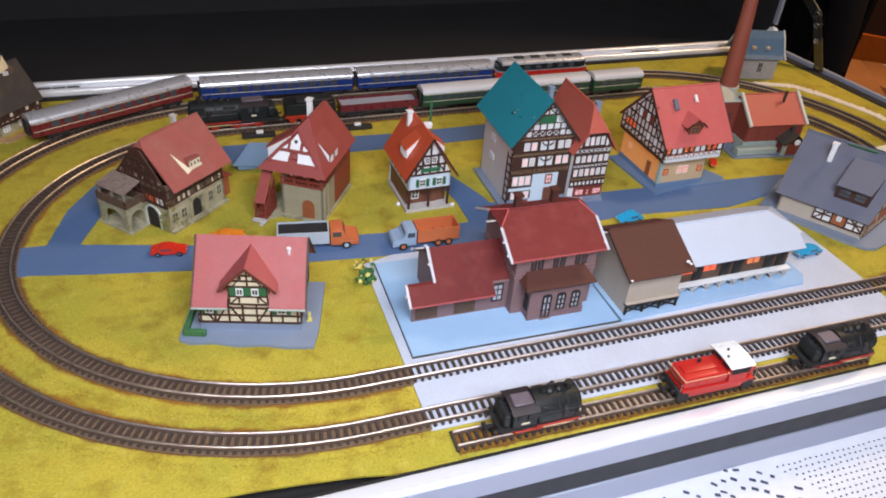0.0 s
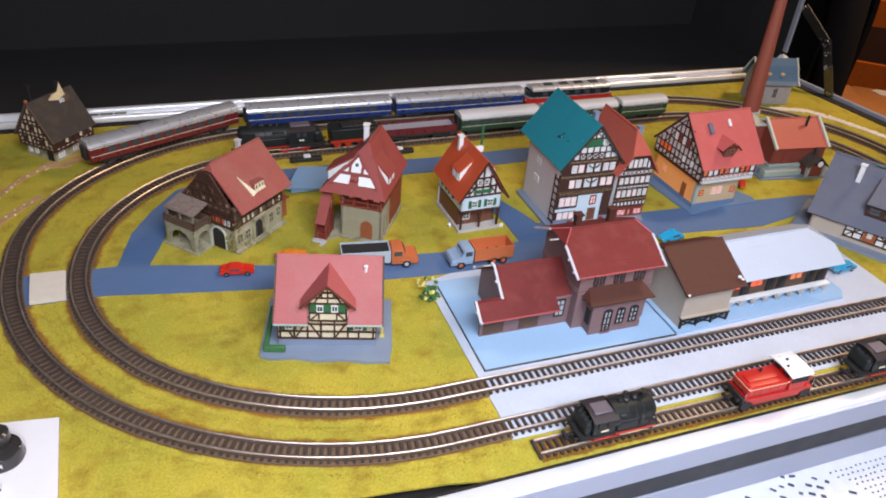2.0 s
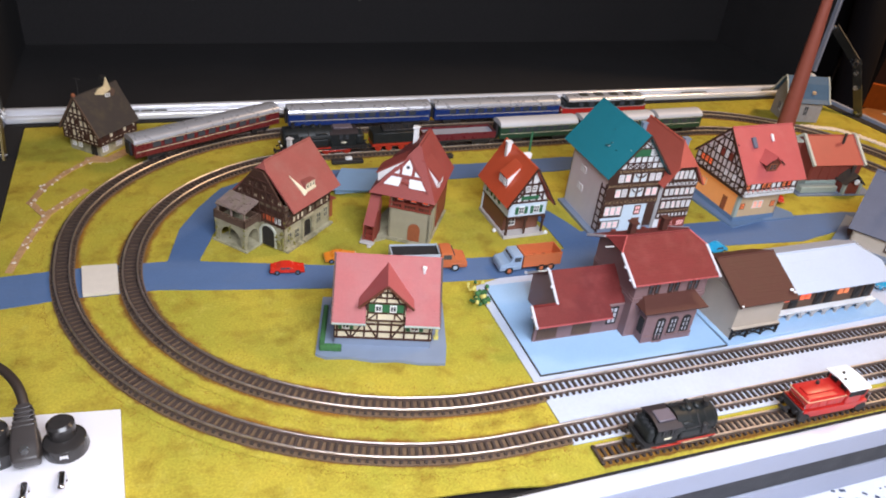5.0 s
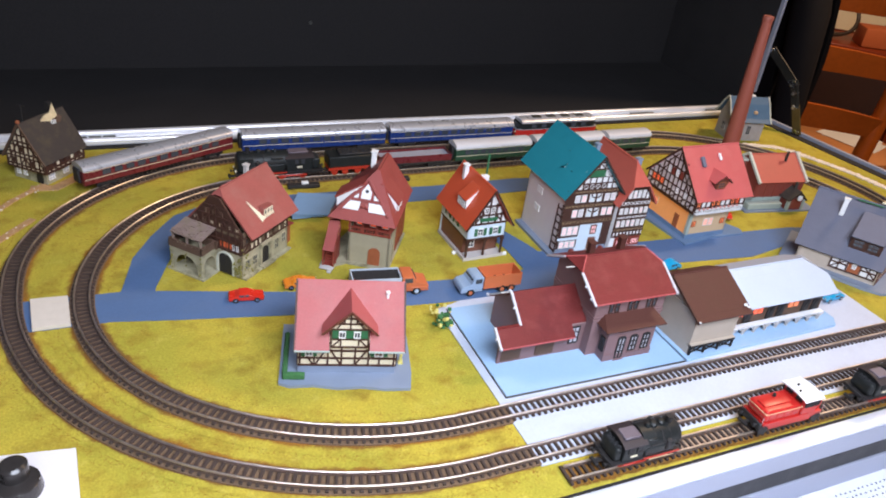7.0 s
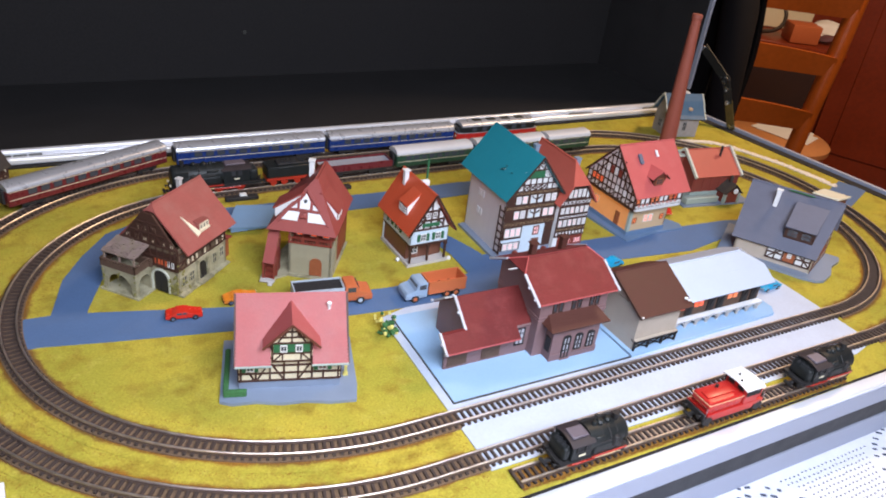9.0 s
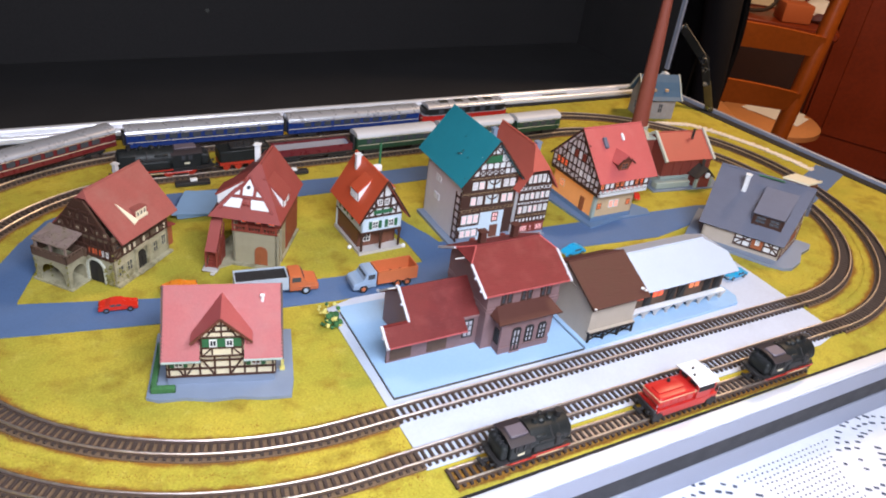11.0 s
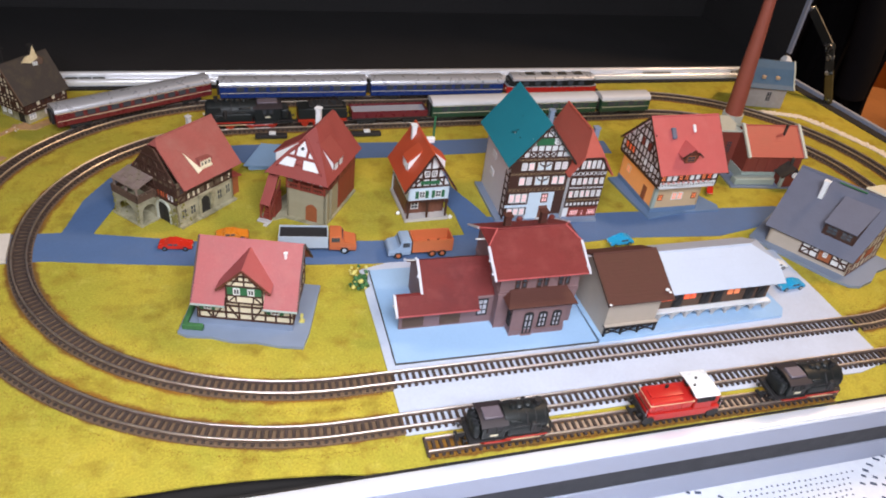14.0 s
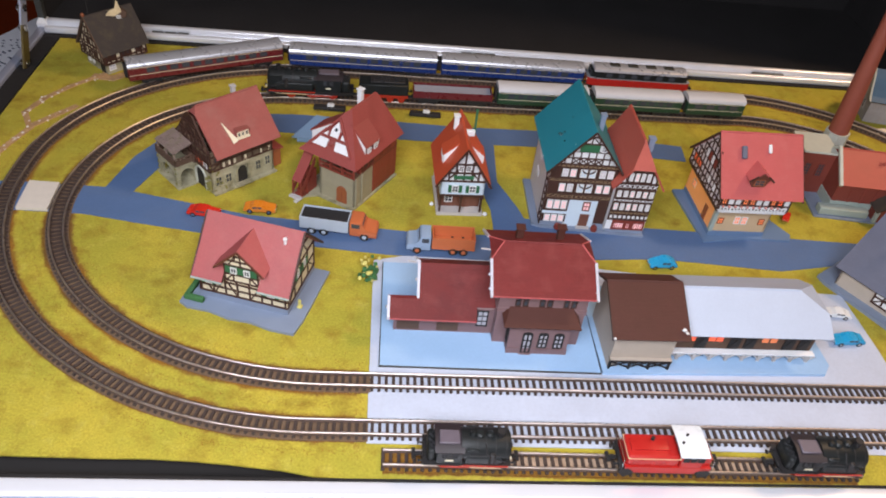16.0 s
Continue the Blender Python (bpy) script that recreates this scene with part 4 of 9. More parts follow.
def stone_villa():
    h = thing("village_inn", "weathered stone house with dull red roof and arched corner porch", "house", pose(0.168, 0.535, 0, 0, 0, 42), H)
    L, D, E, R = 0.054, 0.043, 0.0365, 0.0630
    plate(h, [(-0.0165, 0.0195), (0.001, 0.0195), (0.001, -0.003), (L + 0.001, -0.003), (L + 0.001, D), (0.0, D + 0.005), (-0.0165, D + 0.008)], 0.0002, 0.0016, STONE)
    f, g = face(0, 0), face(0, D, 0, -90)
    wall(h, f, rect(0, L, 0.0016, 0.020), 0.0015, STONE, label="rough stone ground floor")
    # Dark timber brown, with the shadow of the eave taken into it.
    wall(h, f, rect(0, L, 0.020, E), 0.0015, DARKINFILL, label="dark brown timbered upper wall, eave shade in its colour")
    wall(h, g, rect(0, D, 0.0016, 0.020), 0.0015, STONE)
    wall(h, g, [(0, 0.020), (D, 0.020), (D, E), (D / 2 + 0.004, R - 0.004), (D / 2 - 0.004, R - 0.004), (0, E)], 0.0015, TIMBER)
    wall(h, face(L, 0, 0, 90), [(0, 0.0016), (D, 0.0016), (D, E), (D / 2, R - 0.003), (0, E)], 0.0015, STONE)
    wall(h, face(L, D, 0, 180), rect(0, L, 0.0016, E), 0.0015, STONE)
    # cream infill bands between the timbers of the gable
    timbers(h, g, [(u, 0.031, 0.0325) for u in (0.004,)], [(0.0345, 0.001, D - 0.001)], [], wid=0.0022, proud=0.0004, material=DARKINFILL, name="plaster_band")
    timbers(h, g, [(u, 0.020, 0.034 + 0.02 * (1 - abs(u - D / 2) / (D / 2))) for u in (0.001, 0.006, 0.011, 0.0165, 0.022, 0.0275, 0.033, 0.0385, D - 0.001)], [(0.0212, 0, D), (0.028, 0, D), (0.0368, 0, D), (0.0445, 0.008, D - 0.008), (0.052, 0.013, D - 0.013)], [(0.012, 0.038, 0.019, 0.051), (D - 0.012, 0.038, D - 0.019, 0.051)], proud=0.0009)
    for u, v in ((0.0135, 0.0455), (0.0195, 0.0455), (0.0255, 0.0455)):
        window(h, g, u, v, 0.0026, 0.0036, pane=CREAM, frame_m=OLDWOOD)
    for u in (0.0035, 0.0105, 0.0175, 0.0245, 0.0315, 0.0385):
        window(h, g, u, 0.0376, 0.0034, 0.0032, pane=CREAM, frame_m=OLDWOOD, cols=2, rows=1)
    window(h, g, 0.0250, 0.0222, 0.0110, 0.0055, pane=LIT_DIM, frame_m=TIMBER_RED, cols=4, rows=1)
    window(h, g, 0.0355, 0.0225, 0.0055, 0.005, pane=GLASS, cols=3, rows=1)
    timbers(h, f, [(u, 0.020, E) for u in (0.001, 0.009, 0.018, 0.027, 0.036, 0.045, L - 0.001)], [(0.0206, 0, L), (0.0262, 0, L), (0.0325, 0, L)], [(0.002, 0.0212, 0.008, 0.0258), (0.046, 0.0258, 0.053, 0.0212)], material=TIMBER)
    for u in (0.0035, 0.012, 0.038, 0.0465):
        window(h, f, u, 0.0270, 0.0045, 0.0052, frame_m=OLDWOOD)
    for u in (0.0108, 0.0155, 0.0200, 0.0292, 0.0430, 0.0500):
        b = BM()
        box(b, u, u + 0.0016, 0.0212, 0.0248, 0, 0.0003, f)
        part("infill", b, CREAM, h, "cream infill between the timbers")
    b = BM()
    box(b, 0.0005, 0.0235, 0.0192, 0.0252, 0.0002, 0.0018, g)
    for k in range(12):
        box(b, 0.001 + 0.0019 * k, 0.0022 + 0.0019 * k, 0.0196, 0.0246, 0.0018, 0.0021, g)
    part("gallery_rail", b, OLDWOOD, h, "brown boarded gallery along the gable")
    for u in (0.0032, 0.0115):
        window(h, f, u, 0.0065, 0.0055, 0.008, frame_m=STONE)
    window(h, f, 0.0375, 0.0075, 0.005, 0.0085, frame_m=STONE)
    window(h, f, 0.046, 0.0085, 0.005, 0.0085, frame_m=STONE)
    door(h, f, 0.0225, 0.0016, 0.0075, 0.0145, SOOT, arch=True)
    b = BM()
    for u in (0.0205, 0.0315):
        box(b, u - 0.001, u + 0.001, 0.0016, 0.019, 0, 0.0016, f)
    box(b, 0.019, 0.033, 0.0016, 0.0030, 0, 0.005, f)
    box(b, 0.0195, 0.0325, 0.0185, 0.0205, 0, 0.0025, f)
    part("door_surround", b, STONE, h, "weathered stone door surround")
    # Black leaf put in for the shade inside this arched opening.
    door(h, g, 0.0245, 0.0016, 0.010, 0.0165, SOOT, arch=True)
    arch_ring(h, g, 0.0295, 0.0016, 0.0118, 0.0062, PALETRIM)
    # roof
    gable_roof(h, 0.0030, L + 0.0035, -0.0074, D / 2, D + 0.006, 0.0338, R + 0.0008, 0.0330, ROOF_OLD, 16, hip0=0.003, hipdrop=0.16)
    # broken shed dormer
    b = BM()
    prism(b, [(-0.0006, 0.0405), (0.0100, 0.0402), (0.0115, 0.0462), (0.001, 0.0468)], -0.008, 0.0, face(0.024, -0.0006))
    dm = part("dormer", b, ROOF_OLD, h, "small dormer with a broken pale side")
    b = BM()
    slab(b, [(0.0200, -0.0032, 0.0394), (0.0245, -0.0024, 0.0404), (0.0180, 0.0090, 0.0520)], 0.0008)
    box(b, 0.0240, 0.0345, 0.0400, 0.0416, 0.0001, 0.0014, face(0, -0.0006))
    part("dormer_cheek", b, CREAM, dm)
    for u in (0.0244, 0.0276, 0.0308):
        window(dm, face(0, -0.0007), u, 0.0416, 0.0030, 0.0042, cols=1, rows=1, frame_m=CREAM, bar=0.0004)
    # corner porch
    p = part("porch", _porch_block(), STONE, h, "arched stone porch")
    b = BM()
    for (xa, ya, xb, yb) in ((-0.0155, 0.0215, -0.0155, 0.0485), (-0.0155, 0.0215, 0.0, 0.0215), (-0.0155, 0.0485, 0.0, 0.0485)):
        tube(b, [(xa, ya, 0.0255), (xb, yb, 0.0255)], 0.0006, 6)
        n = 9 if xa == xb else 5
        for k in range(n + 1):
            x, y = xa + (xb - xa) * k / n, ya + (yb - ya) * k / n
            box(b, x - 0.0005, x + 0.0005, y - 0.0005, y + 0.0005, 0.0198, 0.0255)
        box(b, min(xa, xb) - 0.0004, max(xa, xb) + 0.0004, min(ya, yb) - 0.0004, max(ya, yb) + 0.0004, 0.0196, 0.0240)
    part("balcony_rail", b, OLDWOOD, p, "brown boarded balcony rail")
    b = BM()
    slab(b, [(-0.0165, 0.0205, 0.0322), (-0.0165, 0.0465, 0.0322), (-0.0005, 0.0465, 0.0362), (-0.0005, 0.0205, 0.0362)], 0.001)
    rs = random.Random(12)
    for k in range(34):
        u, w = rs.uniform(0.02, 0.92), rs.uniform(0.021, 0.0445)
        px, pz = -0.0165 + 0.016 * u, 0.0322 + 0.0040 * u
        box(b, px, px + 0.0022, w, w + rs.uniform(0.0012, 0.0024), pz, pz + 0.0007)
    for y in (0.022, 0.0335, 0.0455):
        box(b, -0.0155, -0.0143, y - 0.0006, y + 0.0006, 0.0250, 0.0325)
    part("porch_roof", b, PORCHROOF, p, "weathered grey-brown porch roof")
    b = BM()
    rnd = random.Random(5)
    for k in range(34):
        blob(b, (-0.0006, rnd.uniform(0.0, 0.0065), abs(rnd.gauss(0.006, 0.006)) + 0.002), rnd.uniform(0.0005, 0.0011), k + 1, 1)
    for k in range(26):
        blob(b, (-0.0157 + rnd.gauss(0, 0.0003), rnd.choice((0.0225, 0.035, 0.0475)) + rnd.gauss(0, 0.0005), rnd.uniform(0.002, 0.018)), rnd.uniform(0.0004, 0.0009), k + 60, 1)
    for k in range(22):
        blob(b, (rnd.uniform(0.0, 0.012), -0.0004, abs(rnd.gauss(0.008, 0.007)) + 0.002), rnd.uniform(0.0005, 0.0010), k + 30, 1)
    part("creeper", b, mat("olive_creeper", (0.20, 0.18, 0.05), 0.9, var=0.4, scale=500, bump=1.0), h)
    # brick annex
    b = BM()
    box(b, L, L + 0.010, 0.004, 0.024, 0.0002, 0.017, bevel=0.0004)
    a = part("annex", b, DOOR_RUST, h, "small rust-red annex")
    b = BM()
    slab(b, [(L - 0.001, 0.002, 0.0195), (L + 0.0115, 0.002, 0.0165), (L + 0.0115, 0.026, 0.0165), (L - 0.001, 0.026, 0.0195)], 0.001)
    part("annex_roof", b, ROOF_BRICK, a)
    chimney(h, 0.040, 0.026, 0.056, 0.0675, 0.0030, GREIGE)


def arch_ring(parent, m, cu, v0, vs, r, material, wid=0.0012, proud=0.0012):
    b = BM()
    n = 12
    for k in range(n):
        a0, a1 = math.pi * k / n, math.pi * (k + 1) / n
        prism(b, [(cu + rr * math.cos(a), vs + rr * math.sin(a)) for rr, a in ((r, a0), (r + wid, a0), (r + wid, a1), (r, a1))], 0, proud, m)
    for s in (-1, 1):
        box(b, *sorted((cu + s * r, cu + s * (r + wid))), v0, vs, 0, proud, m)
    return part("arch", b, material, parent)


def _arched(b, m, u0, u1, v0, v1, cu, r, spring, th):
    """A wall piece with one arched opening through it."""
    n = 10
    arc = [(cu + r * math.cos(math.pi * k / n), spring + r * math.sin(math.pi * k / n)) for k in range(n + 1)]
    box(b, u0, cu - r, v0, v1, -th, 0, m)
    box(b, cu + r, u1, v0, v1, -th, 0, m)
    for (ua, va), (ub, vb) in zip(arc, arc[1:]):
        prism(b, [(ub, vb), (ua, va), (ua, v1), (ub, v1)], -th, 0, m)


def _porch_block():
    b = BM()
    g = face(-0.0155, 0.0485, 0, -90)
    _arched(b, g, 0.0, 0.027, 0.0016, 0.0188, 0.0135, 0.0098, 0.0060, 0.0016)
    _arched(b, face(-0.0155, 0.0215), 0.0016, 0.0155, 0.0016, 0.0188, 0.0085, 0.0056, 0.0095, 0.0016)
    _arched(b, face(0, 0.0485, 0, 180), 0.0, 0.0139, 0.0016, 0.0188, 0.0068, 0.0050, 0.0085, 0.0016)
    box(b, -0.0158, 0.0, 0.0212, 0.0488, 0.0188, 0.0197)
    return b


def loggia_house():
    h = thing("loggia_house", "olive-walled house with steep dull red roof, loggia and covered stairs", "house", pose(0.2465, 0.5425, 0, 0, 0, -32), H)
    L, D = 0.031, 0.057
    plate(h, [(-0.018, -0.011), (-0.008, -0.011), (0.0, -0.003), (L + 0.001, -0.003), (L + 0.002, D), (-0.008, D), (-0.018, 0.01)], 0.0002, 0.0014, STONE)
    f, s = face(0, 0), face(L, 0, 0, 90)
    wall(h, f, rect(0, L, 0.0014, 0.0275), 0.0015, OLIVESTONE)
    wall(h, s, rect(0, D, 0.0014, 0.0275), 0.0015, OLIVESTONE)
    wall(h, s, rect(0.010, D, 0.0275, 0.041), 0.0015, BOARD_RED, label="red-brown boarded upper wall")
    for k in range(8):
        b = BM()
        box(b, 0.0240 + 0.0041 * k, 0.0279 + 0.0041 * k, 0.0030, 0.0410, 0, 0.0006, s)
        part("board", b, BOARD_RED, h)
    wall(h, face(L, D, 0, 180), rect(0, L, 0.0014, 0.041), 0.0015, OLIVESTONE)
    wall(h, face(0, D, 0, -90), rect(0, D, 0.0014, 0.041), 0.0015, OLIVESTONE)
    wall(h, face(0, 0.0075), rect(0, L, 0.0275, 0.040), 0.0012, BOARD_RED, label="red boarded loggia wall")
    b = BM()
    box(b, 0, L, 0, 0.0080, 0.0268, 0.0278)
    part("loggia_floor", b, OLDWOOD, h)
    b = BM()
    box(b, -0.0005, L + 0.0005, -0.0008, 0.0, 0.0312, 0.0322), box(b, -0.0005, L + 0.0005, -0.0008, 0.0, 0.0272, 0.0284)
    for k in range(15):
        u = 0.0005 + k * (L - 0.001) / 14
        box(b, u - 0.0003, u + 0.0003, -0.0006, -0.0001, 0.0284, 0.0312)
    for u in (0.0006, L / 3, 2 * L / 3, L - 0.0006):
        box(b, u - 0.0006, u + 0.0006, -0.0009, 0.0003, 0.0272, 0.040)
    part("loggia_rail", b, BOARD_RED, h, "red-brown balcony rail and posts")
    for u in (0.004, 0.014, 0.023):
        window(h, face(0, 0.0075), u, 0.030, 0.005, 0.0065, pane=LIT_RED)
    door(h, f, 0.0155, 0.0020, 0.0090, 0.0145, DOOR_RUST, arch=True)
    for u in (0.012, 0.022, 0.032, 0.042):
        window(h, s, u, 0.0300, 0.0045, 0.007, frame_m=TIMBER_RED)
    timbers(h, s, [(u, 0.0275, 0.041) for u in (0.010, 0.020, 0.030, 0.040, D - 0.001)], [(0.0285, 0.010, D), (0.0385, 0.010, D)], material=TIMBER_RED)
    timbers(h, s, [(0.002, 0.0014, 0.027), (0.010, 0.0014, 0.027)], [], wid=0.002, material=OLIVESTONE, name="buttress", proud=0.0012)
    # roof: high tent with a short ridge, front half hip holding a glazed gable
    zr, ze, xm = 0.0715, 0.0385, 0.0150
    x0, x1, y0, y1 = -0.0150, L + 0.0040, -0.0050, D + 0.0035
    ya, yb2 = 0.0175, 0.0500
    for q in ([(x1, y0, ze), (x1, y1, ze), (xm + 0.001, yb2, zr), (xm + 0.001, ya, zr)], [(x0, y0, ze), (x0, y1, ze), (xm - 0.001, yb2, zr), (xm - 0.001, ya, zr)], [(x0, y0, ze), (x1, y0, ze), (xm + 0.001, ya, zr), (xm - 0.001, ya, zr)], [(x0, y1, ze), (x1, y1, ze), (xm + 0.001, yb2, zr), (xm - 0.001, yb2, zr)]):
        b = BM()
        courses(b, *q, 18)
        part("roof_slope", b, ROOF_BRICK, h)
    # white gable panels lying in the front slope
    tilt = math.atan2(zr - ze, ya - y0)
    mf = Matrix.Translation((0, y0, ze)) @ Matrix(((1, 0, 0, 0), (0, math.cos(tilt), -math.sin(tilt), 0), (0, math.sin(tilt), math.cos(tilt), 0), (0, 0, 0, 1)))
    for pts2 in ([(-0.0062, 0.0082), (0.0060, 0.0082), (0.0068, 0.0148), (-0.0012, 0.0148)], [(0.0136, 0.0082), (0.0275, 0.0082), (0.0218, 0.0148), (0.0128, 0.0148)], [(0.0064, 0.0172), (0.0136, 0.0172), (0.0136, 0.0225), (0.0100, 0.0285), (0.0064, 0.0225)], [(0.0008, 0.0172), (0.0046, 0.0172), (0.0046, 0.0208)], [(0.0158, 0.0172), (0.0202, 0.0172), (0.0158, 0.0208)]):
        b = BM()
        prism(b, pts2, 0.0002, 0.0011, mf)
        pn = part("gable_panel", b, WHITE, h, "white gable panel")
    b = BM()
    disc(b, mf, 0.0100, 0.0228, 0.0013, 0.0011, 0.0014)
    part("round_window", b, GLASS, pn)
    for q in ((-0.0072, 0.0070, 0.0100, 0.0315), (0.0285, 0.0070, 0.0100, 0.0315), (0.000, 0.0160, 0.0215, 0.0160), (0.0055, 0.0160, 0.0055, 0.0225), (0.0146, 0.0160, 0.0146, 0.0225)):
        b = BM()
        beam(b, mf, *q, 0.0015, 0.0003, 0.0018)
        part("gable_timber", b, ROOF_BRICK, h)
    blobs = [(0.0090, 0.0115), (0.0105, 0.0128), (0.0120, 0.0112)]
    b = BM()
    for k, (u, v) in enumerate(blobs):
        blob(b, mf @ Vector((u, v, 0.0014)), 0.0015, k, 1)
    part("flower_box", b, ROOF_BRICK, h, "red window box")
    # shed dormers on both slopes
    for sg, name_of in ((1, "shed_dormer"), (-1, "shed_dormer")):
        xw = (L + 0.0010) if sg > 0 else -0.0120
        xi = 0.0195 if sg > 0 else 0.0075
        da, db = (0.0120, 0.0290) if sg > 0 else (0.0080, 0.0250)
        b = BM()
        slab(b, [(xw + sg * 0.0018, da - 0.0006, 0.0494), (xw + sg * 0.0018, db + 0.0006, 0.0494), (xi, db + 0.0006, 0.0640), (xi, da - 0.0006, 0.0640)], 0.0012)
        d = part(name_of, b, ROOF_BRICK, h)
        for y in (da, db):
            b = BM()
            prism(b, [(xi, 0.0628), (xw, 0.0412), (xw, 0.0490)], -0.0006, 0.0006, face(0, y))
            part("dormer_cheek", b, WHITE, d)
        b = BM()
        box(b, da, db, 0.0412, 0.0486, -0.001, 0.0, face(xw, 0, 0, 90) if sg > 0 else face(xw, da + db, 0, -90))
        part("dormer_front", b, TIMBER_RED, d)
        for u in (0.0020, 0.0105):
            window(d, face(xw + 0.0001, da, 0, 90) if sg > 0 else face(xw - 0.0001, db, 0, -90), u, 0.0428, 0.0045, 0.0042)
    chimney(h, 0.006, 0.043, 0.052, 0.0745, 0.0036, WHITE)
    # covered outside stairs
    b = BM()
    slab(b, [(-0.0150, -0.0145, 0.0160), (-0.0070, -0.0145, 0.0160), (-0.0070, 0.006, 0.0385), (-0.0150, 0.006, 0.0385)], 0.0012)
    part("stair_roof", b, ROOF_BRICK, h)
    for k in range(7):
        b = BM()
        box(b, -0.0145, -0.0075, -0.0125 + 0.0026 * k, -0.0099 + 0.0026 * k, 0.0014, 0.0030 + 0.0026 * k)
        part("step", b, BOARD_RED, h)
    for x in (-0.0148, -0.0072):
        for y, z in ((-0.0135, 0.0165), (-0.006, 0.024)):
            b = BM()
            box(b, x - 0.0005, x + 0.0005, y - 0.0005, y + 0.0005, 0.0014, z)
            part("stair_post", b, BOARD_RED, h)
        b = BM()
        prism(b, [(-0.0135, 0.0050), (0.004, 0.0240), (0.004, 0.0300), (-0.0135, 0.0095)], -0.0003, 0.0003, face(x, 0, 0, 90))
        part("stair_cheek", b, BOARD_RED, h)
    b = BM()
    box(b, -0.0165, -0.0060, -0.0175, -0.0128, 0.0014, 0.0028, bevel=0.0004)
    box(b, -0.0100, -0.0070, -0.0200, -0.0165, 0.0004, 0.0022, bevel=0.0004)
    part("landing", b, GREIGE, h, "pale stair landing")


def chalet():
    h = thing("chalet", "small chalet with scarlet roof, pale blue upper floor and porch posts", "house", pose(0.3358, 0.5255, 0, 0, 0, 2.0), H)
    L, D = 0.0328, 0.046
    plate(h, rect(-0.0012, L + 0.0012, -0.0016, D), 0.0002, 0.0028, GREIGE)
    f, s = face(0, 0), face(0, D, 0, -90)
    wall(h, face(0, 0.007), rect(0.001, L - 0.001, 0.0028, 0.0176), 0.0012, DOOR)
    for x, a in ((0.0008, -90), (L - 0.0008, 90)):
        m = face(x, D if a < 0 else 0, 0, a)
        wall(h, m, rect(0.0 if a < 0 else 0.007, D - 0.007 if a < 0 else D, 0.0028, 0.0176), 0.0012, DOOR)
    b = BM()
    box(b, 0.0, L, -0.0006, D, 0.0174, 0.0190)
    part("floor_beam", b, TIMBER, h)
    for u in (0.001, L / 2, L - 0.001):
        b = BM()
        box(b, u - 0.0007, u + 0.0007, -0.0006, 0.0008, 0.0028, 0.0176)
        box(b, u - 0.0014, u + 0.0014, -0.0006, 0.0006, 0.0152, 0.0176)
        part("porch_post", b, TIMBER, h)
    window(h, face(0, 0.007), 0.005, 0.007, 0.006, 0.007)
    door(h, face(0, 0.007), 0.0185, 0.0028, 0.006, 0.0125)
    wall(h, f, rect(0, L, 0.0190, 0.0306), 0.0012, BLUEWHITE, label="pale blue plastered upper floor")
    wall(h, s, rect(0, D, 0.0190, 0.0300), 0.0012, BLUEWHITE)
    wall(h, face(L, 0, 0, 90), rect(0, D, 0.0190, 0.0300), 0.0012, BLUEWHITE)
    wall(h, face(L, D, 0, 180), rect(0, L, 0.0028, 0.0306), 0.0012, BLUEWHITE)
    for u in (0.0085, 0.0215):
        window(h, f, u, 0.0212, 0.0050, 0.0060, shutters=GREENPAINT, pane=GLASS)
    for u in (0.010, 0.024):
        window(h, s, u, 0.0222, 0.0048, 0.0055, shutters=GREENPAINT)
    ap, xm = 0.0612, L / 2
    wall(h, f, [(0.0, 0.0306), (L, 0.0306), (xm, ap - 0.001)], 0.0012, WHITE)
    wall(h, face(L, D, 0, 180), [(0.0, 0.0306), (L, 0.0306), (xm, ap - 0.001)], 0.0012, WHITE)
    timbers(h, f, [(xm, 0.032, 0.058), (xm - 0.006, 0.032, 0.048), (xm + 0.006, 0.032, 0.048), (xm - 0.011, 0.032, 0.040), (xm + 0.011, 0.032, 0.040)], [(0.0312, 0, L), (0.0385, 0.004, L - 0.004), (0.0460, 0.008, L - 0.008)], [(xm - 0.011, 0.033, xm - 0.006, 0.0385), (xm + 0.011, 0.033, xm + 0.006, 0.0385), (xm - 0.006, 0.039, xm, 0.046), (xm + 0.006, 0.039, xm, 0.046)], wid=0.0014, material=TIMBER)
    window(h, f, xm - 0.0045, 0.0400, 0.0038, 0.0048), window(h, f, xm + 0.0008, 0.0400, 0.0038, 0.0048)
    b = BM()
    box(b, xm - 0.0075, xm + 0.0075, 0.0335, 0.0365, 0.0006, 0.0012, f)
    part("flower_box", b, GREENPAINT, h)
    for sgn in (-1, 1):
        b = BM()
        xe = xm + sgn * (L / 2 + 0.0042)
        courses(b, (xe, -0.0050, 0.0296), (xe, D + 0.004, 0.0296), (xm, D + 0.004, ap + 0.0008), (xm, -0.0050, ap + 0.0008), 16)
        part("roof_slope", b, ROOF_SCARLET, h)
        b = BM()
        beam(b, face(0, -0.0050), xe, 0.0291, xm, ap + 0.0002, 0.0014, 0, 0.0006)
        part("verge_board", b, TIMBER, h)
        # shed dormer
        b = BM()
        xo, xi = xm + sgn * 0.0158, xm + sgn * 0.0030
        slab(b, [(xo, 0.012, 0.0462), (xo, 0.025, 0.0462), (xi, 0.025, 0.0568), (xi, 0.012, 0.0568)], 0.001)
        d = part("shed_dormer", b, ROOF_SCARLET, h)
        for y in (0.0120, 0.0250):
            b = BM()
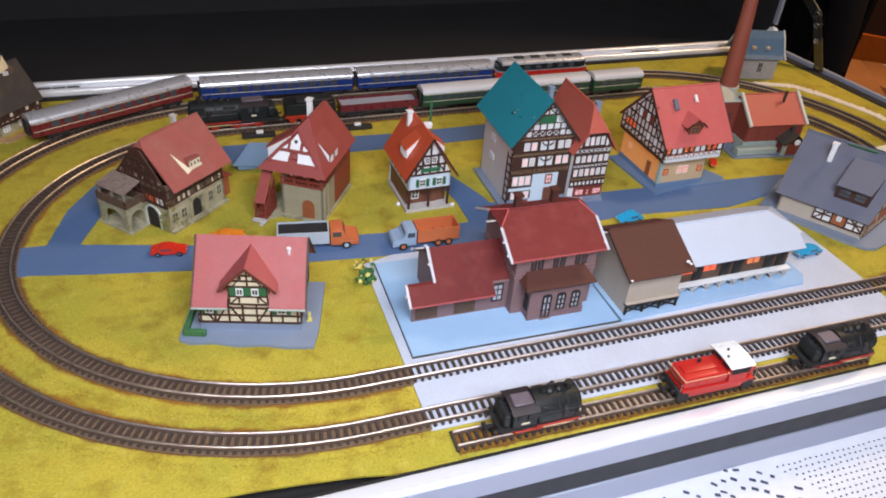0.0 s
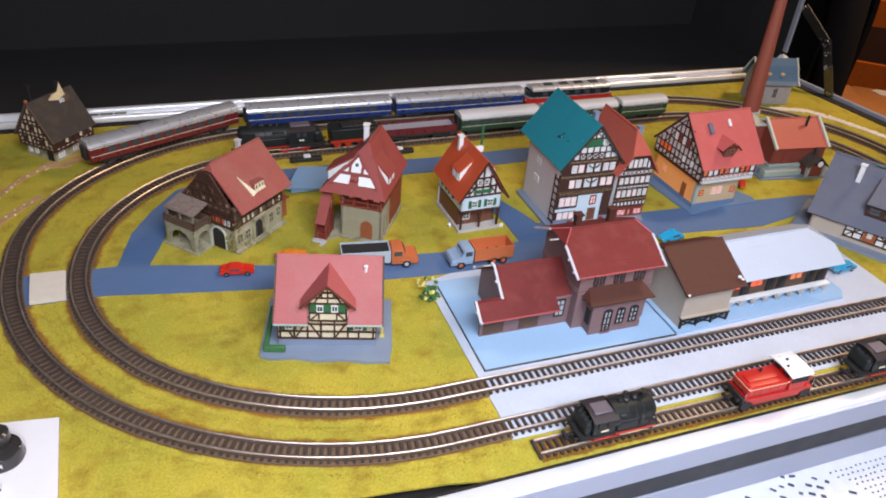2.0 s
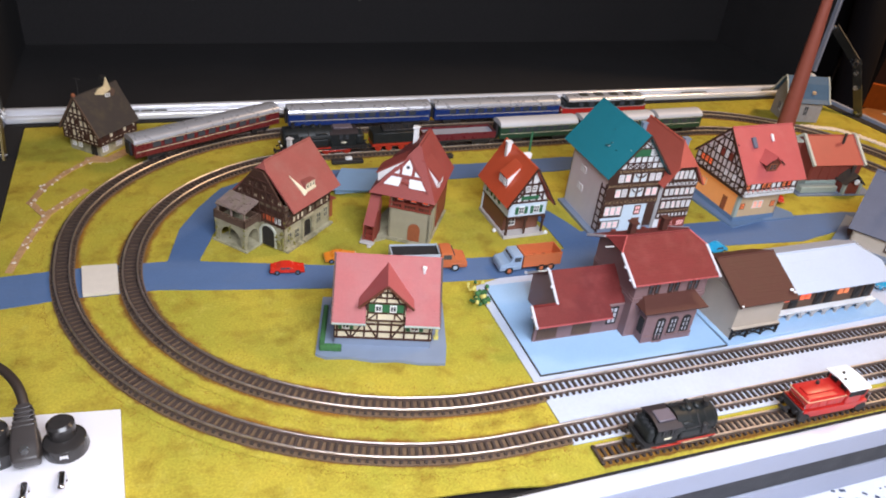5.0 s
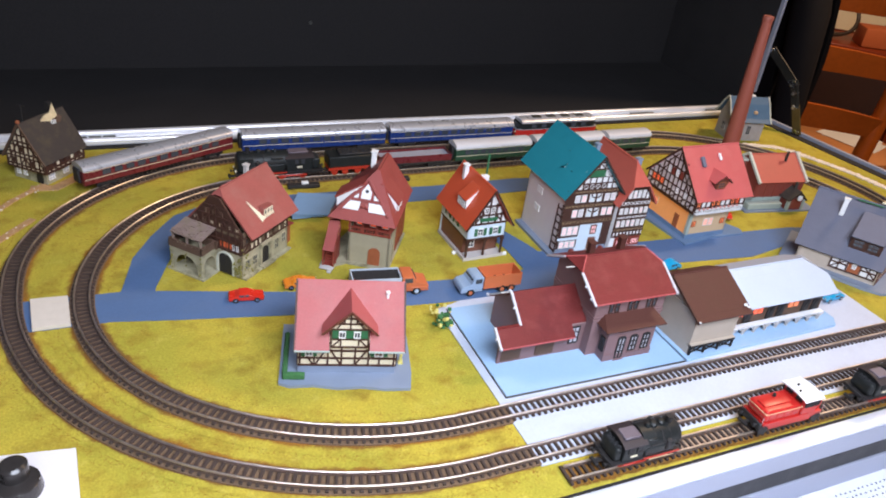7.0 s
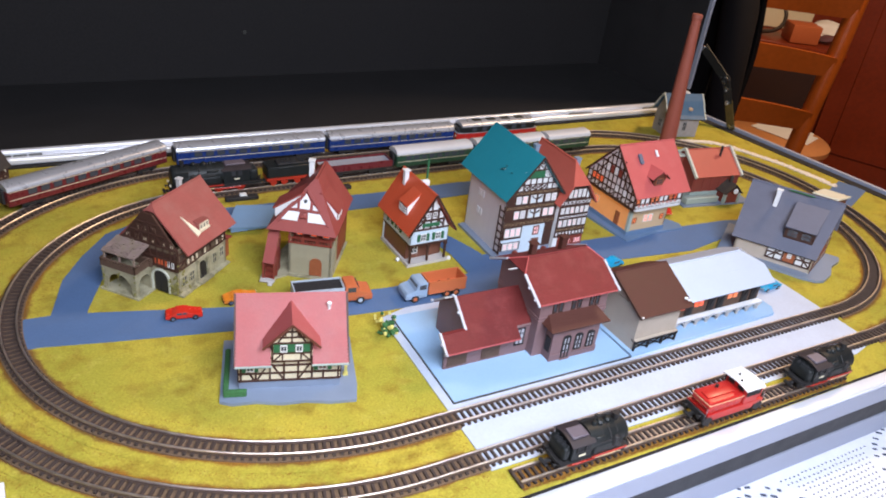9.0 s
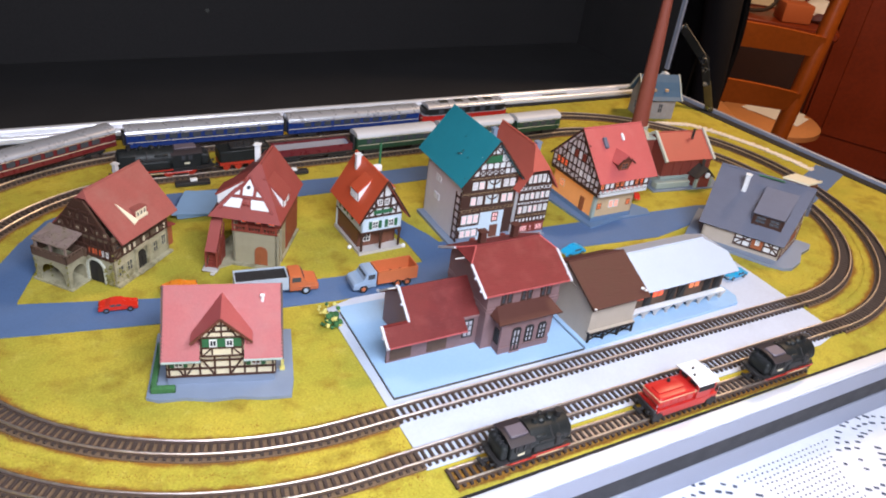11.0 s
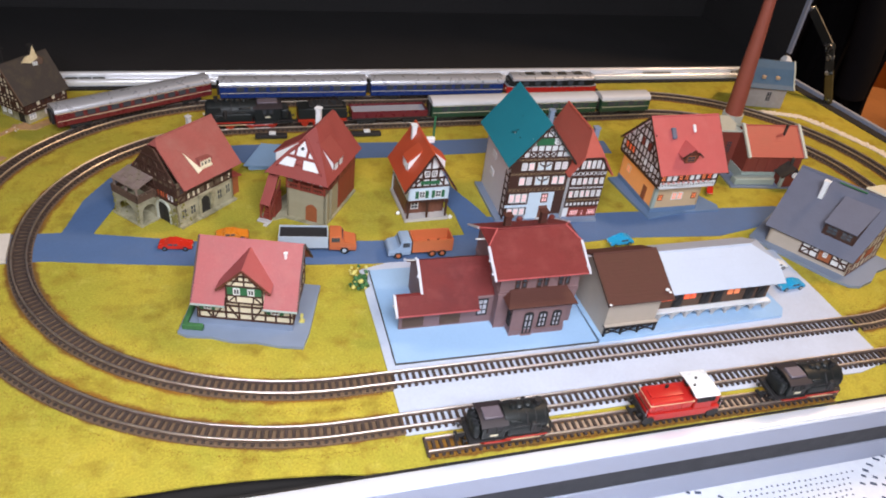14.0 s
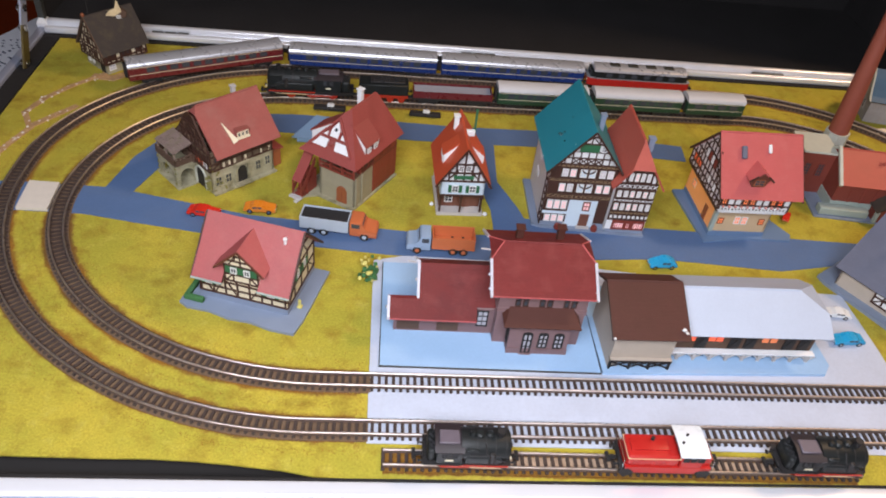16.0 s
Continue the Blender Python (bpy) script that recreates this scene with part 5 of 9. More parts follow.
            prism(b, [(xi, 0.0556), (xo - sgn * 0.001, 0.0350), (xo - sgn * 0.001, 0.0456)], -0.0005, 0.0005, face(0, y))
            part("dormer_cheek", b, WHITE, d)
        m = face(xo - sgn * 0.001, 0.0 if sgn > 0 else 0.037, 0, 90 * sgn)
        b = BM()
        box(b, 0.012, 0.025, 0.0360, 0.0458, -0.001, 0, m)
        part("dormer_front", b, TIMBER, d)
        window(d, m, 0.0135, 0.0390, 0.0042, 0.0055), window(d, m, 0.0195, 0.0390, 0.0042, 0.0055)
    chimney(h, xm - 0.0045, 0.037, 0.052, 0.0648, 0.0036)
    b = BM()
    box(b, xm + 0.001, xm + 0.0075, 0.020, 0.0235, 0.0570, 0.0615, bevel=0.0004)
    part("roof_vent", b, WHITE, h, "white roof vent")
    b = BM()
    tube(b, [(xm + 0.008, 0.026, 0.055), (xm + 0.008, 0.026, 0.0765)], 0.0009, 6)
    part("flue", b, GREENPAINT, h, "thin green flue")
    for k, (x, y) in enumerate(((-0.004, 0.010), (L + 0.0035, -0.001))):
        b = BM()
        blob(b, (x, y, 0.0018), 0.0020, k + 3, 1)
        part("stone", b, WHITE, h)


def zigzag(parent, m, u0, u1, v0, v1, n, material, bars=0.00035):
    """A dark carved band with a row of small pale crosses."""
    b = BM()
    box(b, u0, u1, v0, v1, 0, 0.0009, m)
    band = part("carved_band", b, TIMBER, parent)
    b = BM()
    w = (u1 - u0) / n
    for k in range(n):
        ua, ub = u0 + w * (k + 0.12), u0 + w * (k + 0.88)
        lo, hi = v0 + (v1 - v0) * 0.25, v0 + (v1 - v0) * 0.75
        beam(b, m, ua, lo, ub, hi, bars, 0.0009, 0.0011)
        beam(b, m, ua, hi, ub, lo, bars, 0.0009, 0.00115)
    part("carving", b, material, band, "small pale carved crosses")


def storey(parent, m, u0, u1, v0, v1, slots, lit, w):
    """A dark timbered storey with a row of small white-framed windows. slots: their left edges."""
    b = BM()
    box(b, u0, u1, v0, v1, 0, 0.0006, m)
    part("timber_storey", b, TIMBER, parent)
    mo = m @ Matrix.Translation((0, 0, 0.0006))
    for k, u in enumerate(slots):
        window(parent, mo, u + 0.0003, v0 + 0.0016, w - 0.0006, v1 - v0 - 0.0030, pane=LIT_PINK if k in lit else GLASS_WHITE, cols=2, rows=2, bar=0.0004)
        b = BM()
        box(b, u, u + w, v0 + 0.0008, v0 + 0.0014, 0.0006, 0.0016, m)
        part("window_sill", b, TIMBER, parent)


def merchant_house():
    h = thing("merchant_house", "tall half-timbered merchant house with teal green roof and lit windows", "house", pose(0.4125, 0.5165, 0, 0, 0, -1), H)
    L, D, E, A = 0.0485, 0.058, 0.0575, 0.0880
    xm = L / 2
    plate(h, [(-0.006, 0.0), (-0.001, -0.0025), (L + 0.0305, -0.008), (L + 0.033, D), (-0.006, D)], 0.0002, 0.0026, PLATE_GREY)
    f = face(0, 0)
    wall(h, f, [(0, 0.0026), (L, 0.0026), (L, E), (xm, A - 0.001), (0, E)], 0.0012, WHITE)
    wall(h, face(0, D, 0, -90), rect(0, D, 0.0026, E - 0.001), 0.0012, SIDEWALL, label="plain pale grey side wall")
    wall(h, face(L, 0, 0, 90), rect(0, D, 0.0026, E - 0.001), 0.0012, GREIGE)
    wall(h, face(L, D, 0, 180), [(0, 0.0026), (L, 0.0026), (L, E), (xm, A - 0.001), (0, E)], 0.0012, GREIGE)
    # pale ground floor and lit windows
    b = BM()
    box(b, 0.0185, 0.0400, 0.0026, 0.0272, 0, 0.0007, f), box(b, 0.0, 0.0185, 0.0136, 0.0162, 0, 0.0007, f)
    part("pale_front", b, BLUEWHITE, h, "pale blue entrance front")
    for u0, u1 in ((0.0, 0.0175), (0.0400, L)):
        b = BM()
        box(b, u0, u1, 0.0026, 0.0060, 0, 0.0008, f)
        part("plinth", b, PLATE_GREY, h)
    for u0, u1, v0, v1 in ((0.0, 0.0185, 0.0060, 0.0136), (0.0, 0.0185, 0.0162, 0.0272), (0.0400, L, 0.0060, 0.0272)):
        b = BM()
        box(b, u0, u1, v0, v1, 0, 0.0004, f)
        part("timber_storey", b, TIMBER, h)
    timbers(h, f, [(u, 0.006, 0.0272) for u in (0.0007, 0.0182, 0.0400, L - 0.0007)], [(0.0136, 0, 0.0180), (0.0164, 0, 0.0180), (0.0270, 0, L)])
    for k in range(3):
        window(h, face(0, -0.0005), 0.0022 + 0.0052 * k, 0.0066, 0.0044, 0.0062, pane=LIT_PINK, bar=0.0005)
        window(h, face(0, -0.0005), 0.0022 + 0.0052 * k, 0.0184, 0.0044, 0.0078, pane=LIT_PINK, bar=0.0005)
    window(h, face(0, -0.0007), 0.0292, 0.0178, 0.0056, 0.0082, pane=LIT_PINK, frame_m=DOOR, bar=0.0005)
    b = BM()
    box(b, 0.0290, 0.0360, 0.0035, 0.0145, 0.0007, 0.0013, f)
    part("door", b, DOOR, h, "brown house door")
    b = BM()
    box(b, 0.0275, 0.0375, 0.0026, 0.0036, 0.0, 0.004, f)
    part("doorstep", b, GREIGE, h)
    slots = (0.0078, 0.0136, 0.0352, 0.0410)
    for v0, v1, lit in ((0.0330, 0.0428, (0, 2, 3)), (0.0462, 0.0556, (1,))):
        storey(h, f, 0, L, v0, v1, slots, lit, 0.0050)
        for u in (0.0212, 0.0276):
            window(h, face(0, -0.0006), u, v0 + 0.0014, 0.0050, v1 - v0 - 0.0026, pane=BLUEWHITE, bar=0.0004)
        b = BM()
        mid = 0.0269
        arc = [(mid + 0.0048 * math.cos(math.pi * (1.08 + 0.84 * k / 8)), v1 - 0.0002 + 0.0042 * math.sin(math.pi * (1.08 + 0.84 * k / 8))) for k in range(9)]
        for p, q in zip(arc, arc[1:]):
            beam(b, f, *p, *q, 0.0008, 0.0006, 0.0018)
        box(b, mid - 0.0006, mid + 0.0006, v0 + 0.0004, v1 - 0.0004, 0.0006, 0.0019, f)
        part("curved_brace", b, TIMBER, h)
    zigzag(h, f, 0, L, 0.0272, 0.0330, 14, CARVING, 0.0003)
    zigzag(h, f, 0, L, 0.0428, 0.0462, 16, CARVING, 0.0003)
    zigzag(h, f, 0, L, 0.0556, 0.0582, 15, CARVING, 0.0003)
    # gable
    timbers(h, f, [(xm + s * d, 0.0578, A - 0.002 - (A - E) * d / xm) for d in (0.0, 0.0055, 0.011, 0.016) for s in ((-1, 1) if d else (1,))], [(0.0582, 0, L), (0.0635, 0.005, L - 0.005), (0.0690, 0.0095, L - 0.0095), (0.0755, 0.015, L - 0.015), (0.0810, 0.0195, L - 0.0195)],
            [(xm - 0.011 + 0.0055 * k, 0.0585, xm - 0.0055 + 0.0055 * k, 0.0632) for k in range(4)] + [(xm - 0.0055 + 0.0055 * k, 0.0585, xm - 0.011 + 0.0055 * k, 0.0632) for k in range(4)] + [(xm - 0.0055, 0.0760, xm, 0.0808), (xm + 0.0055, 0.0760, xm, 0.0808)], wid=0.0009)
    b = BM()
    box(b, xm - 0.0075, xm + 0.0065, 0.0692, 0.0748, 0.0003, 0.0010, f)
    part("green_panel", b, GREENPAINT, h, "green gable panel")
    window(h, f, xm - 0.0115, 0.0692, 0.0036, 0.0055, pane=GLASS_PALE), window(h, f, xm + 0.0080, 0.0692, 0.0036, 0.0055, pane=GLASS_PALE)
    # side wall windows
    s = face(0, D, 0, -90)
    for v in (0.022, 0.038):
        b = BM()
        box(b, 0.016, 0.020, v, v + 0.0055, 0, 0.0005, s), box(b, 0.0205, 0.0245, v, v + 0.0055, 0, 0.0005, s)
        part("window", b, WHITE, h, "white shuttered window")
    # half-timbered strip where the side wall meets the front
    timbers(h, s, [(D - 0.0008, 0.0026, 0.046), (D - 0.0075, 0.0026, 0.044)], [(0.004 + 0.0062 * k, D - 0.008, D) for k in range(7)], [])
    for sgn in (-1, 1):
        b = BM()
        xe = xm + sgn * (xm + 0.0042)
        courses(b, (xe, -0.0052, 0.0530), (xe, D + 0.012, 0.0530), (xm, D + 0.012, A + 0.0006), (xm, -0.0052, A + 0.0006), 16)
        part("roof_slope", b, ROOF_TEAL, h)
        b = BM()
        beam(b, face(0, -0.0052), xe, 0.0522, xm, A - 0.0002, 0.0013, 0, 0.0006)
        part("verge_board", b, TIMBER, h)
    b = BM()
    for x, y, rad in ((0.0065, 0.024, 0.0011), (0.0072, 0.022, 0.0016), (0.0090, 0.0215, 0.0009), (0.0078, 0.0115, 0.0008), (0.0150, 0.030, 0.0006)):
        blob(b, (x, y, 0.0545 + 1.251 * (x + 0.0042)), rad, int(y * 900), 1, flat=0.6)
    part("glue_spot", b, mat("dark_teal", (0.01, 0.07, 0.08), 0.3), h, "dark glue spots on the roof")["kind"] = "stuff"
    b = BM()
    box(b, xm + 0.0085, xm + 0.0120, 0.020, 0.0235, 0.070, 0.0865), box(b, xm + 0.0080, xm + 0.0125, 0.0195, 0.024, 0.0865, 0.0875)
    part("chimney", b, PLATE_GREY, h)
    # neighbour built against it
    x = L + 0.0005
    f2 = face(x, -0.0040)
    L2, E2, A2 = 0.0300, 0.0480, 0.0760
    xm2 = x + L2 / 2
    n = part("side_house", _prism_block(f2, [(0, 0.0026), (L2, 0.0026), (L2, E2), (L2 - 0.0065, 0.0605), (0.0065, 0.0605), (0, E2)], D + 0.002), WHITE, h, "narrower half-timbered house with coral roof")
    b = BM()
    box(b, 0.0, L2, 0.0026, 0.0048, 0, 0.0006, f2)
    part("plinth", b, PLATE_GREY, n)
    b = BM()
    box(b, 0.0045, L2 - 0.0005, 0.0048, 0.0140, 0, 0.0006, f2)
    part("shop_front", b, BOARD_RED, n, "dark red shop front")
    for u in (0.0055, 0.0205):
        window(n, face(x, -0.0046), u, 0.0062, 0.0080, 0.0060, pane=LIT_PINK, frame_m=BOARD_RED, cols=5, rows=1)
    window(n, face(x, -0.0046), 0.0150, 0.0062, 0.0030, 0.0055, pane=LIT_PINK, frame_m=BOARD_RED)
    b = BM()
    box(b, 0.0, L2, 0.0140, 0.0152, 0, 0.0010, f2), box(b, 0.0, L2, 0.0186, 0.0198, 0, 0.0010, f2)
    for k in range(9):
        box(b, 0.0034 * k, 0.0034 * k + 0.0010, 0.0152, 0.0186, 0, 0.0008, f2)
    part("timber", b, TIMBER, n)
    zigzag(n, f2, 0, L2, 0.0198, 0.0222, 10, CARVING, 0.0003)
    row = [0.0014 + 0.0048 * k for k in range(6)]
    storey(n, f2, 0, L2, 0.0222, 0.0310, row, (0, 2, 3), 0.0037)
    zigzag(n, f2, 0, L2, 0.0310, 0.0340, 10, WHITE, 0.0004)
    storey(n, f2, 0, L2, 0.0340, 0.0424, row, (2, 4), 0.0037)
    zigzag(n, f2, 0, L2, 0.0424, 0.0482, 8, WHITE, 0.0005)
    storey(n, f2, 0.0052, L2 - 0.0052, 0.0482, 0.0580, [0.0068 + 0.0043 * k for k in range(4)], (1,), 0.0034)
    timbers(n, f2, [(0.0020, 0.0482, 0.0515), (L2 - 0.0020, 0.0482, 0.0515)], [(0.0584, 0.0058, L2 - 0.0058)], [(0.001, 0.0490, 0.0060, 0.0585), (L2 - 0.001, 0.0490, L2 - 0.0060, 0.0585)], wid=0.0010)
    for sgn in (-1, 1):
        b = BM()
        xe = xm2 + sgn * (L2 / 2 + 0.0042)
        xh = xm2 + sgn * 0.0085
        courses(b, (xe, -0.0085, 0.0450), (xe, D - 0.002, 0.0450), (xh, D - 0.002, 0.0615), (xh, -0.0085, 0.0615), 9)
        courses(b, (xh, -0.0085, 0.0615), (xh, D - 0.002, 0.0615), (xm2, D - 0.002, A2 + 0.002), (xm2, 0.0060, A2 + 0.002), 8)
        part("roof_slope", b, ROOF_CORAL, n)
    b = BM()
    slab(b, [(xm2 - 0.0085, -0.0085, 0.0615), (xm2 + 0.0085, -0.0085, 0.0615), (xm2, 0.0060, A2 + 0.002)], 0.0012)
    part("roof_hip", b, ROOF_CORAL, n)
    b = BM()
    box(b, xm2 + 0.0045, xm2 + 0.0085, 0.010, 0.014, 0.066, 0.0760), box(b, xm2 + 0.004, xm2 + 0.009, 0.0095, 0.0145, 0.076, 0.077)
    part("chimney", b, PLATE_GREY, n)
    # tubs by the doors
    for u in (0.013, 0.041):
        b = BM()
        tube(b, [(u, -0.0045, 0.0024), (u, -0.0045, 0.0040), (u, -0.0045, 0.0058)], [0.0022, 0.0027, 0.0024], 14)
        t = part("barrel", b, BOARD_RED, h, "dark red barrel")
        b = BM()
        blob(b, (u, -0.0045, 0.0060), 0.0022, int(u * 1000), 2, flat=0.5)
        part("plant", b, BOARD_RED, t)


def _prism_block(m, pts, th):
    b = BM()
    prism(b, pts, -th, 0, m)
    return b


def guest_house():
    h = thing("guest_house", "half-timbered guest house with rose-red roof, lit orange ground floor", "house", pose(0.544, 0.5135, 0, 0, 0, 1), H)
    L, D, E, R = 0.0440, 0.058, 0.0290, 0.0765
    plate(h, [(-0.010, 0.052), (-0.0055, -0.0085), (0.030, -0.0035), (0.066, -0.0045), (0.069, 0.003), (0.060, 0.020), (0.058, D), (-0.010, D)], 0.0002, 0.0022, PLATE_BLUE)
    f, g = face(0, 0), face(0, D, 0, -90)
    plate(h, rect(-0.0004, L + 0.0004, -0.0004, D), 0.0022, 0.0062, PLATE_BLUE, "plinth")
    wall(h, f, rect(0, L, 0.0062, E), 0.0014, OCHRE)
    wall(h, g, rect(0, D, 0.0062, E), 0.0014, GLOWWALL, label="ochre plaster, orange glow of an inner lamp put in as emission")
    wall(h, face(L, 0, 0, 90), rect(0, D, 0.0062, E), 0.0014, OCHRE)
    wall(h, face(L, D, 0, 180), rect(0, L, 0.0062, E), 0.0014, OCHRE)
    b = BM()
    box(b, -0.0006, 0.0022, 0.0062, E, 0, 0.0007, f), box(b, D - 0.0022, D + 0.0006, 0.0062, E, 0, 0.0007, g)
    part("corner_stones", b, PALEGREEN, h)
    for u in (0.0035, 0.036):
        window(h, f, u, 0.0135, 0.0045, 0.0055, pane=LIT, frame_m=DOOR_RUST)
    window(h, f, 0.0165, 0.0135, 0.0045, 0.0070, pane=LIT), window(h, f, 0.0222, 0.0135, 0.0045, 0.0070, pane=LIT)
    door(h, g, 0.0400, 0.0062, 0.0055, 0.0125, DOOR_RUST)
    window(h, g, 0.0100, 0.0150, 0.0060, 0.0065, pane=LIT, frame_m=OCHRE)
    # overhanging upper floor
    x0, x1, y0 = -0.0035, L + 0.0080, -0.0045
    fu, gu = face(x0, y0), face(x0, D + 0.002, 0, -90)
    W, G = x1 - x0, D + 0.002 - y0
    b = BM()
    box(b, x0, x1, y0, D + 0.002, 0.0282, 0.0300)
    part("jetty_beam", b, TIMBER, h)
    wall(h, fu, rect(0, W, 0.030, 0.0425), 0.0012, WHITE)
    wall(h, gu, [(0, 0.030), (G, 0.030), (G, 0.0415), (G / 2 - 0.001, R - 0.002), (0, 0.0415)], 0.0012, SIDEWALL)
    wall(h, face(x1, y0, 0, 90), [(0, 0.030), (G, 0.030), (G, 0.0415), (G / 2, R - 0.002), (0, 0.0415)], 0.0012, WHITE)
    wall(h, face(x1, D + 0.002, 0, 180), rect(0, W, 0.030, 0.0415), 0.0012, WHITE)
    timbers(h, fu, [(0.0006 + k * (W - 0.0012) / 10, 0.030, 0.0420) for k in range(11)], [(0.0306, 0, W), (0.0345, 0, W), (0.0418, 0, W)], [], wid=0.0011)
    for k in (0, 3, 4, 7, 8):
        window(h, fu, 0.0006 + k * (W - 0.0012) / 10 + 0.0007, 0.0352, 0.0042, 0.0058, pane=LIT if k != 8 else LIT_RED, frame_m=TIMBER_RED)
    b = BM()
    box(b, 0.0, W - 0.004, 0.0304, 0.0312, 0.0030, 0.0036, fu), box(b, 0.0, W - 0.004, 0.0340, 0.0348, 0.0030, 0.0036, fu)
    for k in range(20):
        u = 0.0006 + k * (W - 0.0052) / 19
        box(b, u - 0.0006, u + 0.0006, 0.0312, 0.0340, 0.0030, 0.0035, fu)
    box(b, 0.0, W - 0.004, 0.0298, 0.0306, 0, 0.0036, fu)
    part("balcony", b, WHITE, h, "white balcony rail with flower boxes")
    b = BM()
    for k in range(10):
        blob(b, fu @ Vector((0.002 + 0.0047 * k, 0.0352, 0.0034)), 0.0012, k, 1)
    part("flowers", b, mat("white_red_flowers", (0.55, 0.25, 0.22), 0.8, var=0.5, scale=700), h)
    timbers(h, gu, [(0.0006 + k * (G - 0.0012) / 12, 0.030, 0.0415 + max(0.0, (R - 0.046) * (1 - abs(k - 6) / 6.0))) for k in range(13)], [(0.0306, 0, G), (0.0365, 0, G), (0.0425, 0, G), (0.0500, 0.007, G - 0.007), (0.0580, 0.0135, G - 0.0135), (0.0660, 0.020, G - 0.020)],
            [(0.001 + 0.0104 * k, 0.031, 0.0104 * (k + 1), 0.0362) for k in range(6)] + [(0.012, 0.043, 0.022, 0.0575), (G - 0.012, 0.043, G - 0.022, 0.0575), (0.020, 0.0585, 0.030, 0.070), (G - 0.020, 0.0585, G - 0.030, 0.070)], wid=0.0011)
    for k in (1, 2, 3, 7, 9):
        window(h, gu, 0.0006 + k * (G - 0.0012) / 12 + 0.0007, 0.0368, 0.0040, 0.0056, pane=LIT_RED if k < 4 else GLASS_WHITE, frame_m=DOOR_RUST if k < 4 else FRAME_W, bar=0.0003)
    for k in (4, 5, 6, 7):
        window(h, gu, 0.0006 + k * (G - 0.0012) / 12 + 0.0008, 0.0505, 0.0036, 0.0062, pane=GLASS_WHITE if k in (4, 6) else BOARD_RED, frame_m=BOARD_RED if k in (5, 7) else FRAME_W)
    gable_roof(h, -0.0050, L + 0.0148, -0.0072, G / 2 - 0.0045, D + 0.0045, 0.0415, R + 0.0008, 0.0415, ROOF_ROSE, 18)
    for x in (-0.0050, L + 0.0148):
        for y in (-0.0072, D + 0.0045):
            b = BM()
            beam(b, face(x, 0, 0, 90), y, 0.0404, G / 2 - 0.0045, R - 0.0004, 0.0014, -0.0006, 0.0006)
            part("verge_board", b, TIMBER, h)
    # small dormer, skylight and vent in the front slope
    b = BM()
    prism(b, [(0.0180, 0.0485), (0.0280, 0.0485), (0.0310, 0.0560), (0.0230, 0.0612), (0.0150, 0.0560)], -0.012, 0.0, face(0, -0.0004))
    d = part("dormer", b, TIMBER_RED, h, "small dark dormer")
    for s in (-1, 1):
        b = BM()
        slab(b, [(0.0230 + s * 0.0092, -0.0026, 0.0552), (0.0230 + s * 0.0092, 0.0090, 0.0552), (0.0230, 0.0150, 0.0628), (0.0230, -0.0026, 0.0628)], 0.0008)
        part("dormer_roof", b, ROOF_ROSE, d)
        b = BM()
        beam(b, face(0, -0.0027), 0.0230 + s * 0.0096, 0.0546, 0.0230 + s * 0.0040, 0.0592, 0.0013, 0, 0.0005)
        part("dormer_verge", b, TIMBER, d)
    window(d, face(0, -0.0005), 0.0190, 0.0497, 0.0080, 0.0055, frame_m=DOOR_RUST)
    sl = math.atan2(R + 0.0008 - 0.0415, G / 2 - 0.0045 + 0.0072)
    ms = Matrix.Translation((0, -0.0072, 0.0416)) @ Matrix(((1, 0, 0, 0), (0, math.cos(sl), -math.sin(sl), 0), (0, math.sin(sl), math.cos(sl), 0), (0, 0, 0, 1)))
    b = BM()
    box(b, 0.0105, 0.0145, 0.030, 0.0395, 0.0, 0.0022, ms, bevel=0.0005)
    part("skylight", b, ROOF_SLATE, h, "grey skylight")
    b = BM()
    box(b, 0.0315, 0.0340, 0.0350, 0.0415, 0.0, 0.0016, ms, bevel=0.0004)
    part("roof_vent", b, WHITE, h, "white roof vent")


